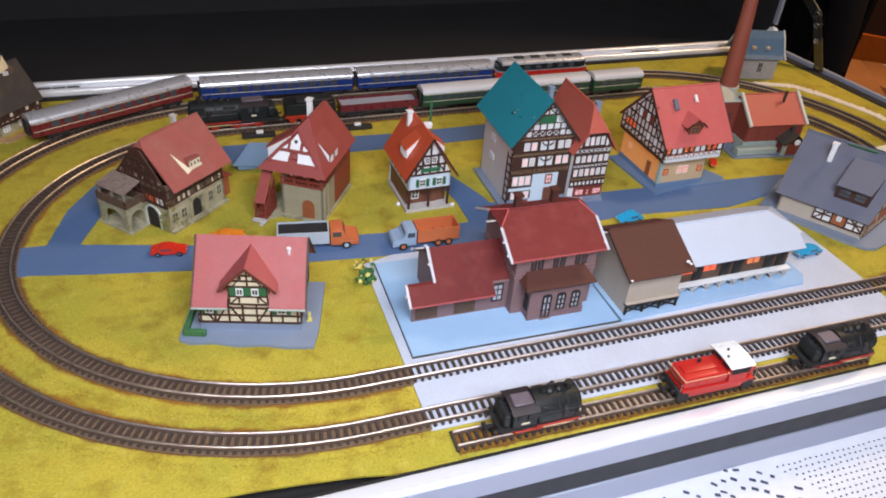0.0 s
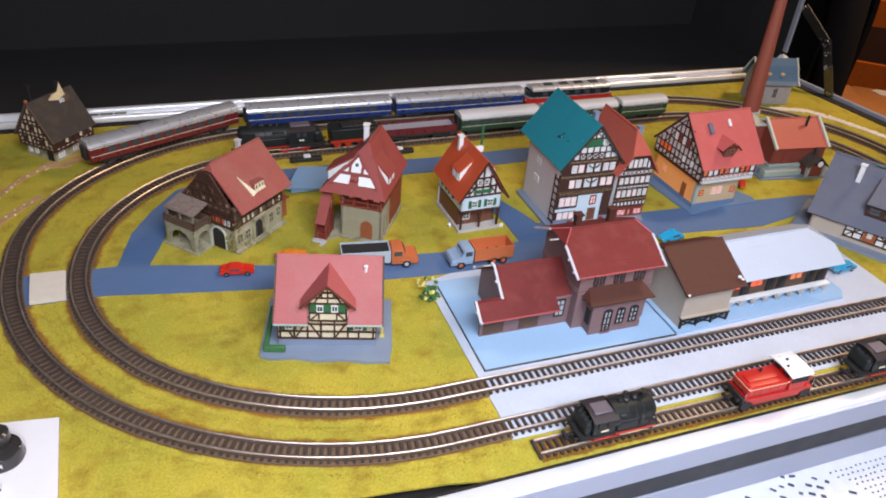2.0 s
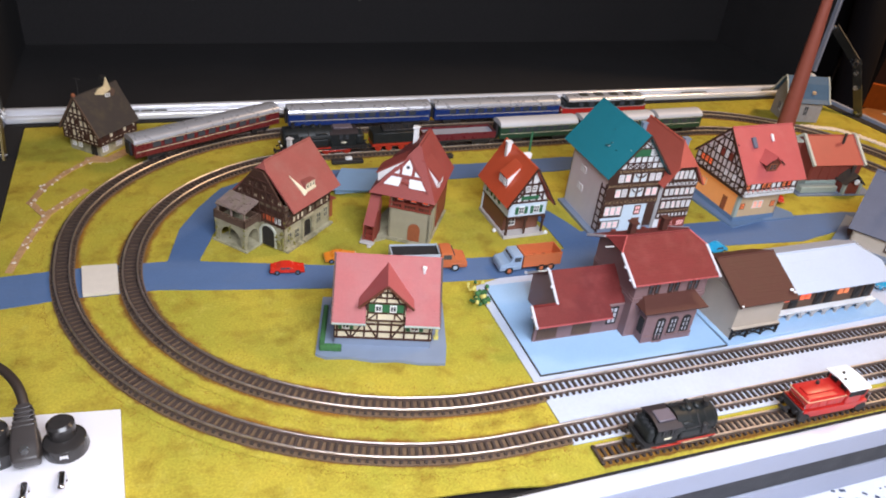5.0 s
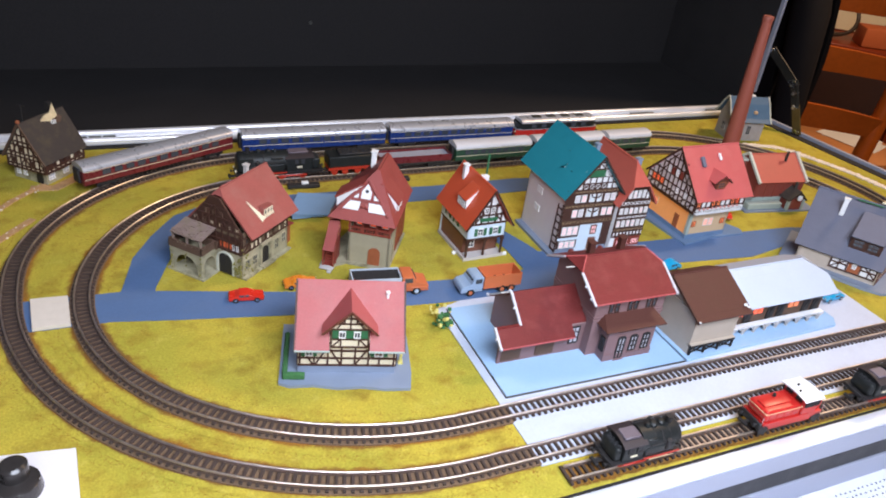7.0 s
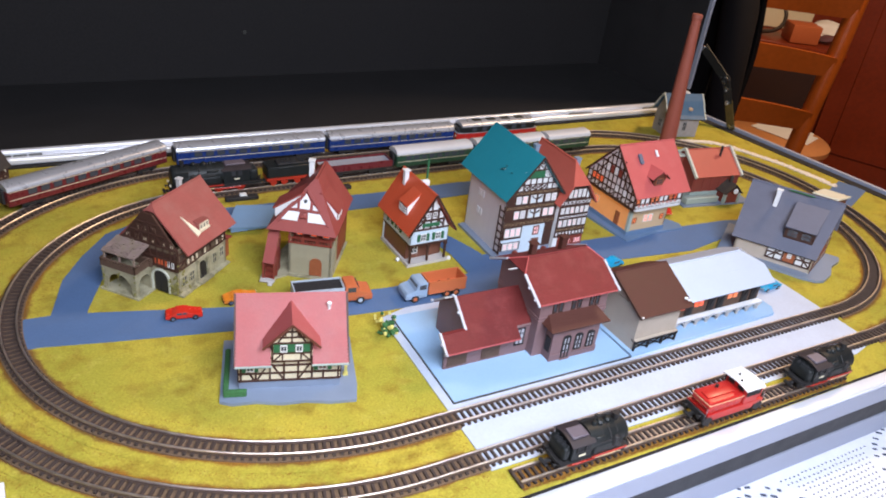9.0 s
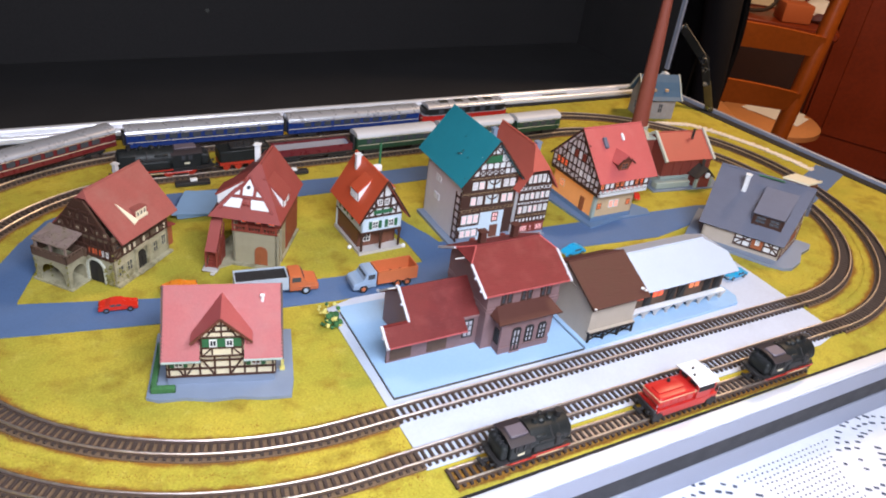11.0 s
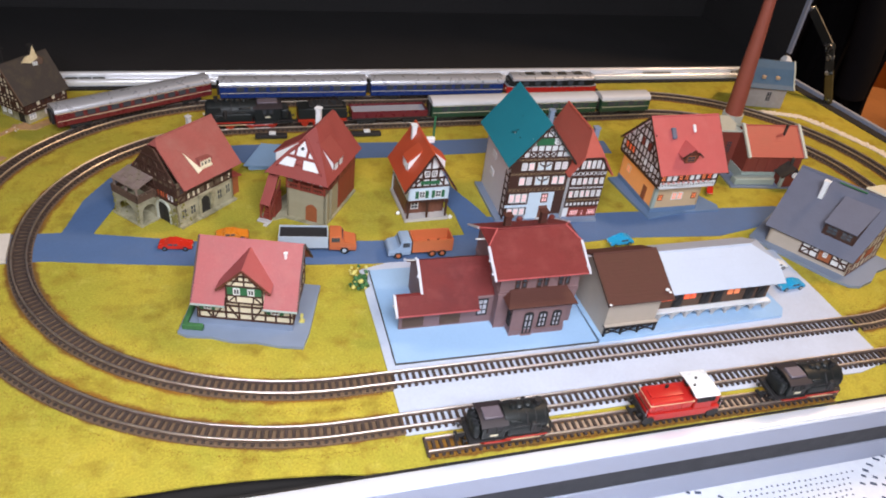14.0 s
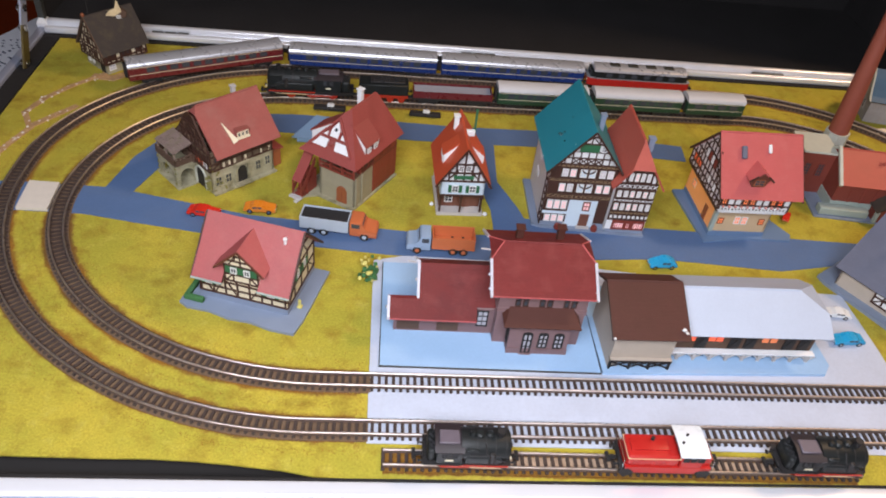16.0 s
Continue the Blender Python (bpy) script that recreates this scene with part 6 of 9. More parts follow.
def factory():
    h = thing("boiler_house", "dark red brick works with coral roof and pale gable copings", "factory", pose(0.661, 0.556, 0, 0, 0, -6), H)
    L, D, E, R = 0.057, 0.046, 0.0290, 0.0465
    plate(h, [(-0.014, -0.012), (L + 0.012, -0.014), (L + 0.014, D), (-0.014, D + 0.03)], 0.0002, 0.0016, PLATE_GREY)
    b = BM()
    box(b, 0, L, 0, D, 0.0105, E)
    prism(b, [(0, E), (D, E), (D / 2, R - 0.0012)], -L, 0, face(0, D, 0, -90))
    part("wall", b, BRICK, h)
    b = BM()
    box(b, -0.0008, L + 0.0008, -0.0008, D, 0.0016, 0.0105)
    part("plinth", b, PALEGREEN, h, "pale green plinth")
    gable_roof(h, 0.001, L - 0.001, -0.0028, D / 2, D + 0.0028, 0.0272, R, 0.0272, ROOF_CORAL, 12)
    for x in (0.0, L):
        for y in (-0.0035, D + 0.0035):
            b = BM()
            beam(b, face(x, 0, 0, 90), y, 0.0270, D / 2, R + 0.0008, 0.0024, -0.0012, 0.0012)
            part("coping", b, PALETRIM, h)
    for k in range(6):
        b = BM()
        box(b, 0.0015 + 0.0104 * k, 0.0035 + 0.0104 * k, 0.0105, 0.0262, 0, 0.0007, face(0, 0))
        part("pilaster", b, BRICK, h)
    b = BM()
    box(b, 0, L, 0.0250, 0.0264, 0.0, 0.0009, face(0, 0))
    part("brick_cornice", b, BRICK, h)
    b = BM()
    tube(b, [(0.040, 0.016, 0.036), (0.040, 0.016, 0.0500)], 0.0012, 8)
    blob(b, (0.040, 0.016, 0.0505), 0.0020, 3, 1, flat=0.5)
    part("vent", b, SOOT, h, "dark roof vent")
    # lower brick house in front of the gate, with a dark roof and a pale clock
    b = BM()
    box(b, 0.034, 0.052, -0.012, 0.0, 0.0016, 0.013)
    lo = part("gatehouse", b, BRICK, h, "small brick gatehouse with dark roof")
    for x0, x1 in ((0.0330, 0.0355), (0.0505, 0.053)):
        b = BM()
        box(b, x0, x1, -0.0135, -0.0105, 0.0016, 0.0125)
        part("pier", b, PALEGREEN, lo)
    b = BM()
    for s in (-1, 1):
        slab(b, [(0.043 + s * 0.0115, -0.015, 0.0125), (0.043 + s * 0.0115, 0.001, 0.0125), (0.043, 0.001, 0.0225), (0.043, -0.015, 0.0225)], 0.001)
    tube(b, [(0.0425, -0.006, 0.021), (0.0425, -0.006, 0.0285)], 0.0016, 8)
    part("gate_roof", b, DARKROOF, lo)
    b = BM()
    disc(b, face(0.043, -0.0152, 0.0158), 0, 0, 0.0028, 0, 0.0008)
    part("clock", b, WHITE, lo, "round white clock face")
    b = BM()
    box(b, -0.010, 0.030, -0.0095, -0.001, 0.0016, 0.0080, bevel=0.0006)
    part("loading_dock", b, PALEGREEN, h, "pale green loading dock")
    # chimney house
    b = BM()
    box(b, -0.0260, 0.0000, 0.022, 0.050, 0.0002, 0.0400)
    c = part("chimney_house", b, BRICK, h)
    b = BM()
    box(b, -0.0275, 0.0012, 0.0205, 0.0515, 0.0400, 0.0416)
    part("flat_roof", b, PALETRIM, c, "pale flat roof")
    for u in (0.0040, 0.0150):
        window(c, face(-0.0260, 0.022), u, 0.0180, 0.0055, 0.0120, frame_m=BRICK, cols=2, rows=4)
    s = thing("factory_chimney", "tall tapered red-brown brick factory chimney on a pale base", "chimney", pose(0.6955, 0.6345, 0, 0, 0, 0))
    b = BM()
    prism(b, [(0.0105 * math.cos(math.pi * k / 4 + 0.39), 0.0105 * math.sin(math.pi * k / 4 + 0.39)) for k in range(8)], 0.0002, 0.0300)
    part("base", b, PALETRIM, s)
    b = BM()
    z0, z1 = 0.0300, 0.1640
    rings = []
    for k in range(26):
        t = k / 25
        rings.append(((-0.0052 * t, 0.001 * t, z0 + (z1 - z0) * t), 0.0086 - 0.0040 * t))
    tube(b, [r[0] for r in rings], [r[1] for r in rings], 20)
    part("shaft", b, STACKBRICK, s)
    b = BM()
    tube(b, [(-0.0050, 0.001, 0.1590), (-0.0052, 0.001, 0.1615), (-0.0052, 0.001, 0.1640), (-0.0052, 0.001, 0.1648)], [0.0049, 0.0054, 0.0054, 0.0048], 20)
    part("cap", b, STACKBRICK, s)


def water_tower_house():
    h = thing("station_keeper_house", "small stone corner house with curved blue slate roof", "house", pose(0.7690, 0.7085, 0, 0, 0, -13), H)
    L, D = 0.043, 0.030
    b = BM()
    box(b, 0, L, 0, D, 0.0002, 0.0255)
    prism(b, [(0, 0.0255), (D, 0.0255), (D * 0.60, 0.0465), (D * 0.40, 0.0465)], -L, 0, face(0, D, 0, -90))
    part("wall", b, PALELILAC, h)
    prof = [(-0.0060, 0.0248), (-0.0015, 0.0283), (0.0030, 0.0345), (0.0085, 0.0427), (0.0150, 0.0500)]
    for sgn in (1, -1):
        b = BM()
        for (ya, za), (yb, zb) in zip(prof, prof[1:]):
            if sgn < 0:
                ya, yb = D - ya, D - yb
            courses(b, (-0.004, ya, za), (L + 0.004, ya, za), (L + 0.004, yb, zb), (-0.004, yb, zb), 4, 0.001)
        part("roof_slope", b, ROOF_BLUE, h)
    for x in (-0.0045, L + 0.0045):
        b = BM()
        for (ya, za), (yb, zb) in zip(prof, prof[1:]):
            beam(b, face(x, 0, 0, 90), ya, za, yb, zb, 0.0014, -0.0008, 0.0008)
            beam(b, face(x, 0, 0, 90), D - ya, za, D - yb, zb, 0.0014, -0.0008, 0.0008)
        part("verge", b, PALETRIM, h)
    f = face(0, 0)
    for u in (0.021,):
        window(h, f, u, 0.0080, 0.0058, 0.0115, frame_m=PALELILAC, cols=2, rows=2)
    for u in (0.010, 0.026):
        b = BM()
        box(b, u, u + 0.0046, 0.0328, 0.0362, -0.001, 0.0030, face(0, 0.004), bevel=0.0006)
        part("roof_window", b, AMBER, h, "amber roof window")
    window(h, face(0, D, 0, -90), 0.011, 0.008, 0.007, 0.010, frame_m=PALELILAC)


def slate_house():
    h = thing("workshop_house", "low beige house with big grey slate roof and shed dormer", "house", pose(0.6245, 0.463, 0, 0, 0, -56), H)
    L, D, E, R, Y = 0.0640, 0.0500, 0.0205, 0.0555, 0.0415
    plate(h, [(-0.012, -0.003), (-0.004, -0.006), (0.060, -0.0105), (0.073, -0.0085), (0.0780, -0.003), (0.0790, 0.012), (0.0745, 0.030), (0.0765, 0.044), (0.0745, 0.053), (-0.012, 0.056)], 0.0002, 0.0026, PLATE_GREY)
    f, g = face(0, 0), face(L, 0, 0, 90)
    wall(h, f, rect(0, L, 0.0026, E), 0.0014, BEIGE)
    wall(h, g, [(0, 0.0026), (D, 0.0026), (D, E), (Y, R - 0.002), (0, E)], 0.0014, CREAM)
    wall(h, face(0, D, 0, -90), [(0, 0.0026), (D, 0.0026), (D, E), (D - Y, R - 0.002), (0, E)], 0.0014, BEIGE)
    wall(h, face(L, D, 0, 180), rect(0, L, 0.0026, E), 0.0014, BEIGE)
    b = BM()
    box(b, 0.0265, L - 0.001, 0.0068, 0.0178, 0, 0.0004, f)
    part("infill", b, WHITE, h, "white panel behind the timbers")
    timbers(h, f, [(u, 0.0065, 0.0180) for u in (0.0270, 0.0335, 0.0400, 0.0505, 0.0570, L - 0.0015)], [(0.0070, 0.0265, L - 0.001), (0.0125, 0.0265, 0.0400), (0.0125, 0.0505, L - 0.001), (0.0178, 0.0265, L - 0.001)], [(0.0275, 0.0072, 0.0335, 0.0125), (0.0335, 0.0125, 0.0395, 0.0175), (0.0570, 0.0125, 0.0510, 0.0175), (0.0630, 0.0072, 0.0570, 0.0125)], proud=0.0010)
    b = BM()
    box(b, 0.0408, 0.0498, 0.0072, 0.0175, 0.0004, 0.0009, f)
    part("door", b, DOOR_RUST, h, "red-brown door")
    window(h, face(0, -0.0008), 0.0436, 0.0112, 0.0034, 0.0045, pane=GLASS_PALE)
    timbers(h, g, [(0.001 + 0.0068 * k, 0.0026, 0.0195 + 0.0053 * k) for k in range(7)] + [(D - 0.001, 0.0026, 0.0195)], [(0.0035, 0, D), (0.0115, 0, D), (0.0200, 0, D), (0.0300, 0.012, D - 0.003), (0.0400, 0.024, D - 0.005)], [(0.002, 0.004, 0.008, 0.011), (0.008, 0.0205, 0.015, 0.030), (0.022, 0.0205, 0.015, 0.030), (0.028, 0.031, 0.036, 0.040), (0.044, 0.0205, 0.037, 0.030)], material=TIMBER_RED, wid=0.0009, proud=0.0003)
    for k in (1, 3, 4):
        window(h, g, 0.0018 + 0.0068 * k, 0.0122, 0.0050, 0.0070, pane=LIT, frame_m=DOOR_RUST)
    gable_roof(h, -0.0040, L + 0.0022, -0.0040, Y, D + 0.0008, 0.0178, R + 0.0008, 0.0280, ROOF_SLATE, 20)
    # shed dormer
    sx0, sx1 = 0.0338, 0.0585
    b = BM()
    slab(b, [(sx0, 0.0020, 0.0375), (sx1, 0.0020, 0.0375), (sx1, 0.0275, 0.0520), (sx0, 0.0275, 0.0520)], 0.0012)
    d = part("shed_dormer", b, ROOF_SLATE, h, "grey shed dormer")
    b = BM()
    box(b, sx0 + 0.001, sx1 - 0.001, 0.0260, 0.0370, -0.001, 0.0, face(0, 0.0055))
    for x in (sx0 + 0.001, sx1 - 0.001):
        prism(b, [(0.0055, 0.0255), (0.0055, 0.0380), (0.0265, 0.0500)], -0.0005, 0.0005, face(x, 0, 0, 90))
    part("dormer_box", b, TIMBER, d)
    for u in (0.0365, 0.0475):
        window(d, face(0, 0.0054), u, 0.0280, 0.0085, 0.0070, frame_m=TIMBER)
    chimney(h, 0.0190, 0.0270, 0.042, 0.0585, 0.0034, WHITE)
    b = BM()
    for k in range(5):
        beam(b, face(0, Y + 0.001), 0.034 + 0.004 * k, 0.0520, 0.044 + 0.004 * k, 0.0575 - 0.0004 * k, 0.0010, 0, 0.0008)
    part("fallen_gutter", b, GREENPAINT, h, "thin green strips lying by the ridge")
    b = BM()
    slab(b, [(0.041, Y - 0.001, 0.0596), (0.060, Y - 0.001, 0.0590), (0.065, Y + 0.020, 0.0572), (0.046, Y + 0.020, 0.0578)], 0.0014)
    bd = part("back_dormer_roof", b, CREAM, h, "cream back dormer roof")
    b = BM()
    prism(b, [(0.043, Y), (0.059, Y), (0.063, Y + 0.0185), (0.047, Y + 0.0185)], 0.0440, 0.0575)
    part("back_dormer_box", b, TIMBER_RED, bd)
    b = BM()
    box(b, 0.0250, 0.0440, Y - 0.0045, Y - 0.0033, 0.0560, 0.0568)
    part("ridge_gutter", b, GREENPAINT, h, "loose green gutter near the ridge")
    # a shear is added here; it sets the gable end askew to the front
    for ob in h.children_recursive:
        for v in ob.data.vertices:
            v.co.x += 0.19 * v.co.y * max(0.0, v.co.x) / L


def gabled_ruin():
    h = thing("old_tavern", "dark weathered half-timbered house with mossy brown roof", "house", pose(0.0172, 0.7272, 0, 0, 0, -42), H)
    L, D, E, A = 0.0370, 0.0420, 0.0215, 0.0500
    f, g = face(0, 0), face(L, 0, 0, 90)
    b = BM()
    box(b, 0.0025, L - 0.0025, 0.0025, D - 0.0025, 0.0002, 0.0110)
    part("wall", b, STONE, h, "stone ground floor")
    b = BM()
    box(b, 0, L, 0, D, 0.0110, E)
    part("upper_wall", b, CREAM, h, "yellowed plaster between dark timbers")
    b = BM()
    prism(b, [(0, E), (L, E), (L / 2, A - 0.001)], -D, 0, f)
    part("gable_wall", b, CREAM, h)
    half = L / 2
    top = lambda u: E + (A - 0.002 - E) * (1 - abs(u - half) / half)
    us = [0.0006 + (L - 0.0012) * k / 8 for k in range(9)]
    timbers(h, f, [(u, 0.0110, top(u)) for u in us], [(0.0116, 0, L), (0.0142, 0, L), (0.0212, 0, L), (0.0245, 0.003, L - 0.003), (0.0310, 0.0065, L - 0.0065), (0.0345, 0.009, L - 0.009), (0.0400, 0.0125, L - 0.0125)], [(us[k], 0.0146, us[k + 1], 0.0208) for k in (0, 3)] + [(us[k + 1], 0.0146, us[k], 0.0208) for k in (4, 7)] + [(us[1], 0.0215, us[3], 0.0340), (us[7], 0.0215, us[5], 0.0340)], wid=0.0011, proud=0.0007)
    ug = [0.0006 + (D - 0.0012) * k / 8 for k in range(9)]
    timbers(h, g, [(u, 0.0110, E) for u in ug], [(0.0116, 0, D), (0.0145, 0, D), (0.0205, 0, D)], [(ug[0], 0.0115, ug[1], 0.0200), (ug[7], 0.0200, ug[8], 0.0115)], wid=0.0014, proud=0.0010)
    window(h, f, us[1] + 0.0009, 0.0153, 0.0030, 0.0044, frame_m=TIMBER), window(h, f, us[5] + 0.0009, 0.0153, 0.0030, 0.0044, frame_m=TIMBER)
    for k in (1, 2, 4, 5, 7):
        window(h, g, ug[k - 1] + 0.0010, 0.0152, 0.0032, 0.0042, frame_m=TIMBER)
    window(h, f, us[3] + 0.0012, 0.0258, 0.0024, 0.0040, frame_m=TIMBER)
    for u in (0.0055, 0.0120):
        window(h, face(0, 0.0025), u, 0.0040, 0.0036, 0.0052, pane=GLASS_PALE)
    door(h, face(0, 0.0025), 0.0250, 0.0004, 0.0060, 0.0095, SOOT, arch=True)
    for u in (0.0045, 0.0200):
        window(h, face(L - 0.0025, 0, 0, 90), u, 0.0035, 0.0062, 0.0055, pane=GLASS_PALE)
    for s in (-1, 1):
        b = BM()
        xe = half + s * (half + 0.0022)
        ze = E - 0.0018
        courses(b, (xe, -0.0016, ze), (xe, D + 0.003, ze), (half, D + 0.003, A + 0.001), (half, -0.0016, A + 0.001), 12)
        part("roof_slope", b, DARKROOF, h)
        b = BM()
        beam(b, face(0, -0.0018), xe, ze - 0.0004, half, A + 0.0004, 0.0016, 0, 0.0008)
        part("verge_board", b, OLDWOOD, h)
    # crooked dormer near the ridge, its pale gable tip broken
    b = BM()
    prism(b, [(0.0, 0.0), (0.0105, 0.0), (0.0120, 0.0045), (0.0060, 0.0100), (-0.0012, 0.0040)], -0.007, 0.0, face(L - 0.0150, 0.0240, 0.0425, 70))
    d = part("dormer", b, OLDWOOD, h, "dark crooked dormer")
    b = BM()
    prism(b, [(-0.0060, 0.0045), (0.0010, 0.0030), (0.0078, 0.0065), (0.0050, 0.0175), (0.0022, 0.0100), (-0.0025, 0.0085)], 0.0002, 0.0016, face(L - 0.0150, 0.0240, 0.0425, 70))
    part("broken_gable", b, GOLDPLASTER, d, "pale broken dormer gable")
    window(d, face(L - 0.0147, 0.0240, 0.0425, 70), 0.0025, 0.0002, 0.0040, 0.0030)
    b = BM()
    tube(b, [(half, -0.0014, A - 0.001), (half, -0.0014, A + 0.0035)], [0.0010, 0.0004], 8)
    blob(b, (half, -0.0014, A + 0.0020), 0.0017, 3, 2, 0.2)
    part("finial", b, DOOR_RUST, h, "reddish gable knob")
    b = BM()
    tube(b, [(half, 0.004, A), (half, 0.004, A + 0.0150)], 0.0003, 6)
    tube(b, [(half - 0.004, 0.004, A + 0.0140), (half + 0.004, 0.004, A + 0.0145)], 0.0004, 6)
    part("weather_vane", b, SOOT, h)
    b = BM()
    box(b, half - 0.002, half + 0.002, 0.029, 0.033, A - 0.004, A + 0.0090)
    part("chimney", b, SOOT, h)


def station():
    h = thing("station_building", "mauve brick railway station with maroon roofs on a pale blue plate", "station", pose(0.295, 0.374, 0, 0, 0, -0.5))
    plate(h, rect(0.0, 0.1355, 0.0, 0.0925), 0.0010, 0.0020, PLATE, label="glossy pale blue platform plate")
    b = BM()
    for u0, u1, v0, v1 in ((-0.0006, 0.1361, -0.0006, 0.0), (-0.0006, 0.0, 0.0, 0.0925), (0.1355, 0.1361, 0.0, 0.0925)):
        box(b, u0, u1, v0, v1, 0.0009, 0.00205)
    part("plate_edge", b, GUNMETAL, h, "dark platform edge")
    # wing
    x0, x1, y0, yr, yb = 0.0235, 0.074, 0.0285, 0.0500, 0.0715
    b = BM()
    box(b, x0, x1, y0 + 0.001, yb, 0.0020, 0.0240)
    prism(b, [(0, 0.0240), (yb - y0, 0.0240), ((yb - y0) / 2, 0.0385)], -(x1 - x0), 0, face(x0, yb, 0, -90))
    part("wall", b, MAUVE, h)
    b = BM()
    box(b, 0.0075, x0, y0 + 0.001, 0.0312, 0.0020, 0.0225)
    part("wall", b, MAUVE, h, "low mauve brick annex wall")
    b = BM()
    ya = 0.0325
    zm = 0.0200 + 0.0212 * (ya - 0.0218) / (yr - 0.0218)
    xn, yn = 0.0580, 0.0288
    zn = 0.0200 + 0.0212 * (yn - 0.0218) / (yr - 0.0218)
    courses(b, (x0 - 0.0018, yn, zn), (x1 + 0.001, yn, zn), (x1 + 0.001, yr, 0.0412), (x0 - 0.0018, yr, 0.0412), 12)
    courses(b, (x0 - 0.0018, 0.0218, 0.0200), (xn, 0.0218, 0.0200), (xn, yn, zn), (x0 - 0.0018, yn, zn), 4)
    part("roof_slope", b, ROOF_MAROON, h)
    b = BM()
    courses(b, (0.0040, 0.0218, 0.0200), (x0 - 0.0018, 0.0218, 0.0200), (x0 - 0.0018, ya, zm), (0.0040, ya, zm), 6)
    part("roof_slope", b, ROOF_MAROON, h)
    b = BM()
    courses(b, (x0 - 0.0018, 0.0755, 0.0220), (x1 + 0.001, 0.0755, 0.0220), (x1 + 0.001, yr, 0.0412), (x0 - 0.0018, yr, 0.0412), 12)
    part("roof_slope", b, ROOF_MAROON, h)
    m = face(x0 - 0.0020, 0, 0, 90)
    m2 = face(0.0038, 0, 0, 90)
    for mm, q in ((m, (ya - 0.0005, zm - 0.0002, yr, 0.0418)), (m, (0.0760, 0.0218, yr, 0.0418)), (m2, (0.0212, 0.0197, ya + 0.0005, zm + 0.0005))):
        b = BM()
        beam(b, mm, *q, 0.0014, -0.0008, 0.0008)
        part("verge_board", b, VERGE, h, "pale carved verge board")
    b = BM()
    box(b, 0.0035, x0 - 0.0018, ya - 0.0006, ya + 0.0008, zm - 0.0007, zm + 0.0006)
    part("ridge_cap", b, ROOF_MAROON, h)
    for q in ((0.0205, 0.0502, 0.0425), (0.0038, 0.0212, 0.0205), (0.0205, 0.0760, 0.0222), (0.0205, 0.0415, 0.0348), (0.0030, 0.0275, 0.0240)):
        b = BM()
        blob(b, q, 0.0011, 3, 2, 0.1)
        part("verge_knob", b, VERGE, h)
    f = face(0, y0 + 0.001)
    window(h, f, 0.0588, 0.0085, 0.0072, 0.0135, cols=2, rows=3, frame_m=SOOT, pane=GLASS_PALE, bar=0.0005)
    b = BM()
    # The left box is a dark panel, for the shade of a recess.
    box(b, 0.0345, 0.0480, 0.0036, 0.0150, 0, 0.0006, f), box(b, 0.0095, 0.0235, 0.0036, 0.0150, -0.0004, 0.0005, f)
    part("boarded_door", b, OLDWOOD, h, "dark boarded door, and a dark panel for a shaded recess")
    # main block
    a0, a1, c0, c1 = 0.0695, 0.1236, 0.0225, 0.0725
    b = BM()
    box(b, a0, a1, c0, c1, 0.0020, 0.0470)
    w = c1 - c0
    prism(b, [(0, 0.047), (w, 0.047), (w * 0.66, 0.0572), (w * 0.34, 0.0572)], -(a1 - a0), 0, face(a0, c1, 0, -90))
    part("wall", b, MAUVE, h)
    b = BM()
    box(b, a0 - 0.0006, a1 + 0.0006, c0 - 0.0006, c1, 0.0290, 0.0305), box(b, a0 - 0.0006, a1 + 0.0006, c0 - 0.0006, c1, 0.0318, 0.0326)
    part("string_course", b, MAUVE, h)
    gable_roof(h, a0 - 0.0062, a1 + 0.0030, c0 - 0.0055, (c0 + c1) / 2, c1 + 0.0055, 0.0472, 0.0640, 0.0472, ROOF_MAROON, 16, hip0=0.0080, hip1=0.0080, hipdrop=0.34)
    for x in (a0 - 0.0064, a1 + 0.0032):
        m = face(x, 0, 0, 90)
        ym = (c0 + c1) / 2
        for s, ye in ((-1, c0 - 0.0055), (1, c1 + 0.0055)):
            yh = ym + (ye - ym) * 0.34
            b = BM()
            beam(b, m, ye, 0.0469, yh, 0.0582, 0.0013, -0.0008, 0.0008)
            part("verge_board", b, VERGE, h, "pale carved verge board")
        xi = x + (0.0082 if x < 0.1 else -0.0082)
        for yh in (ym + (c0 - 0.0055 - ym) * 0.34, ym + (c1 + 0.0055 - ym) * 0.34):
            # Hips take the rose material, paler than the maroon slopes.
            b = BM()
            tube(b, [(x, yh, 0.0584), (xi, ym, 0.0642)], 0.0004, 8)
            part("hip_tiles", b, ROOF_ROSE, h, "pale rose hip tiles")
        for q in ((x, c0 - 0.0058, 0.0468), (x - 0.001, ym + (c0 - 0.0055 - ym) * 0.60, 0.0530), (x - 0.001, ym + (c0 - 0.0055 - ym) * 0.86, 0.0488)):
            b = BM()
            blob(b, q, 0.0009, 5, 2, 0.1)
            part("verge_knob", b, VERGE, h)
    for q in ([(a0 - 0.0055, 0.0475, 0.0565), (a0 - 0.0115, 0.0485, 0.0562)], [(x0 - 0.004, 0.0500, 0.0415), (x0 - 0.0090, 0.0506, 0.0415)]):
        b = BM()
        tube(b, q, 0.0005, 8)
        part("finial", b, GREIGE, h)
    for xa, xb, y, z in ((a0 - 0.0058, a1 + 0.0026, c0 - 0.0056, 0.0460), (0.0044, 0.0578, 0.0217, 0.0188)):
        b = BM()
        box(b, xa, xb, y, y + 0.0008, z, z + 0.0011)
        part("fascia", b, ROOF_ROSE, h, "salmon fascia board")
    f = face(0, c0)
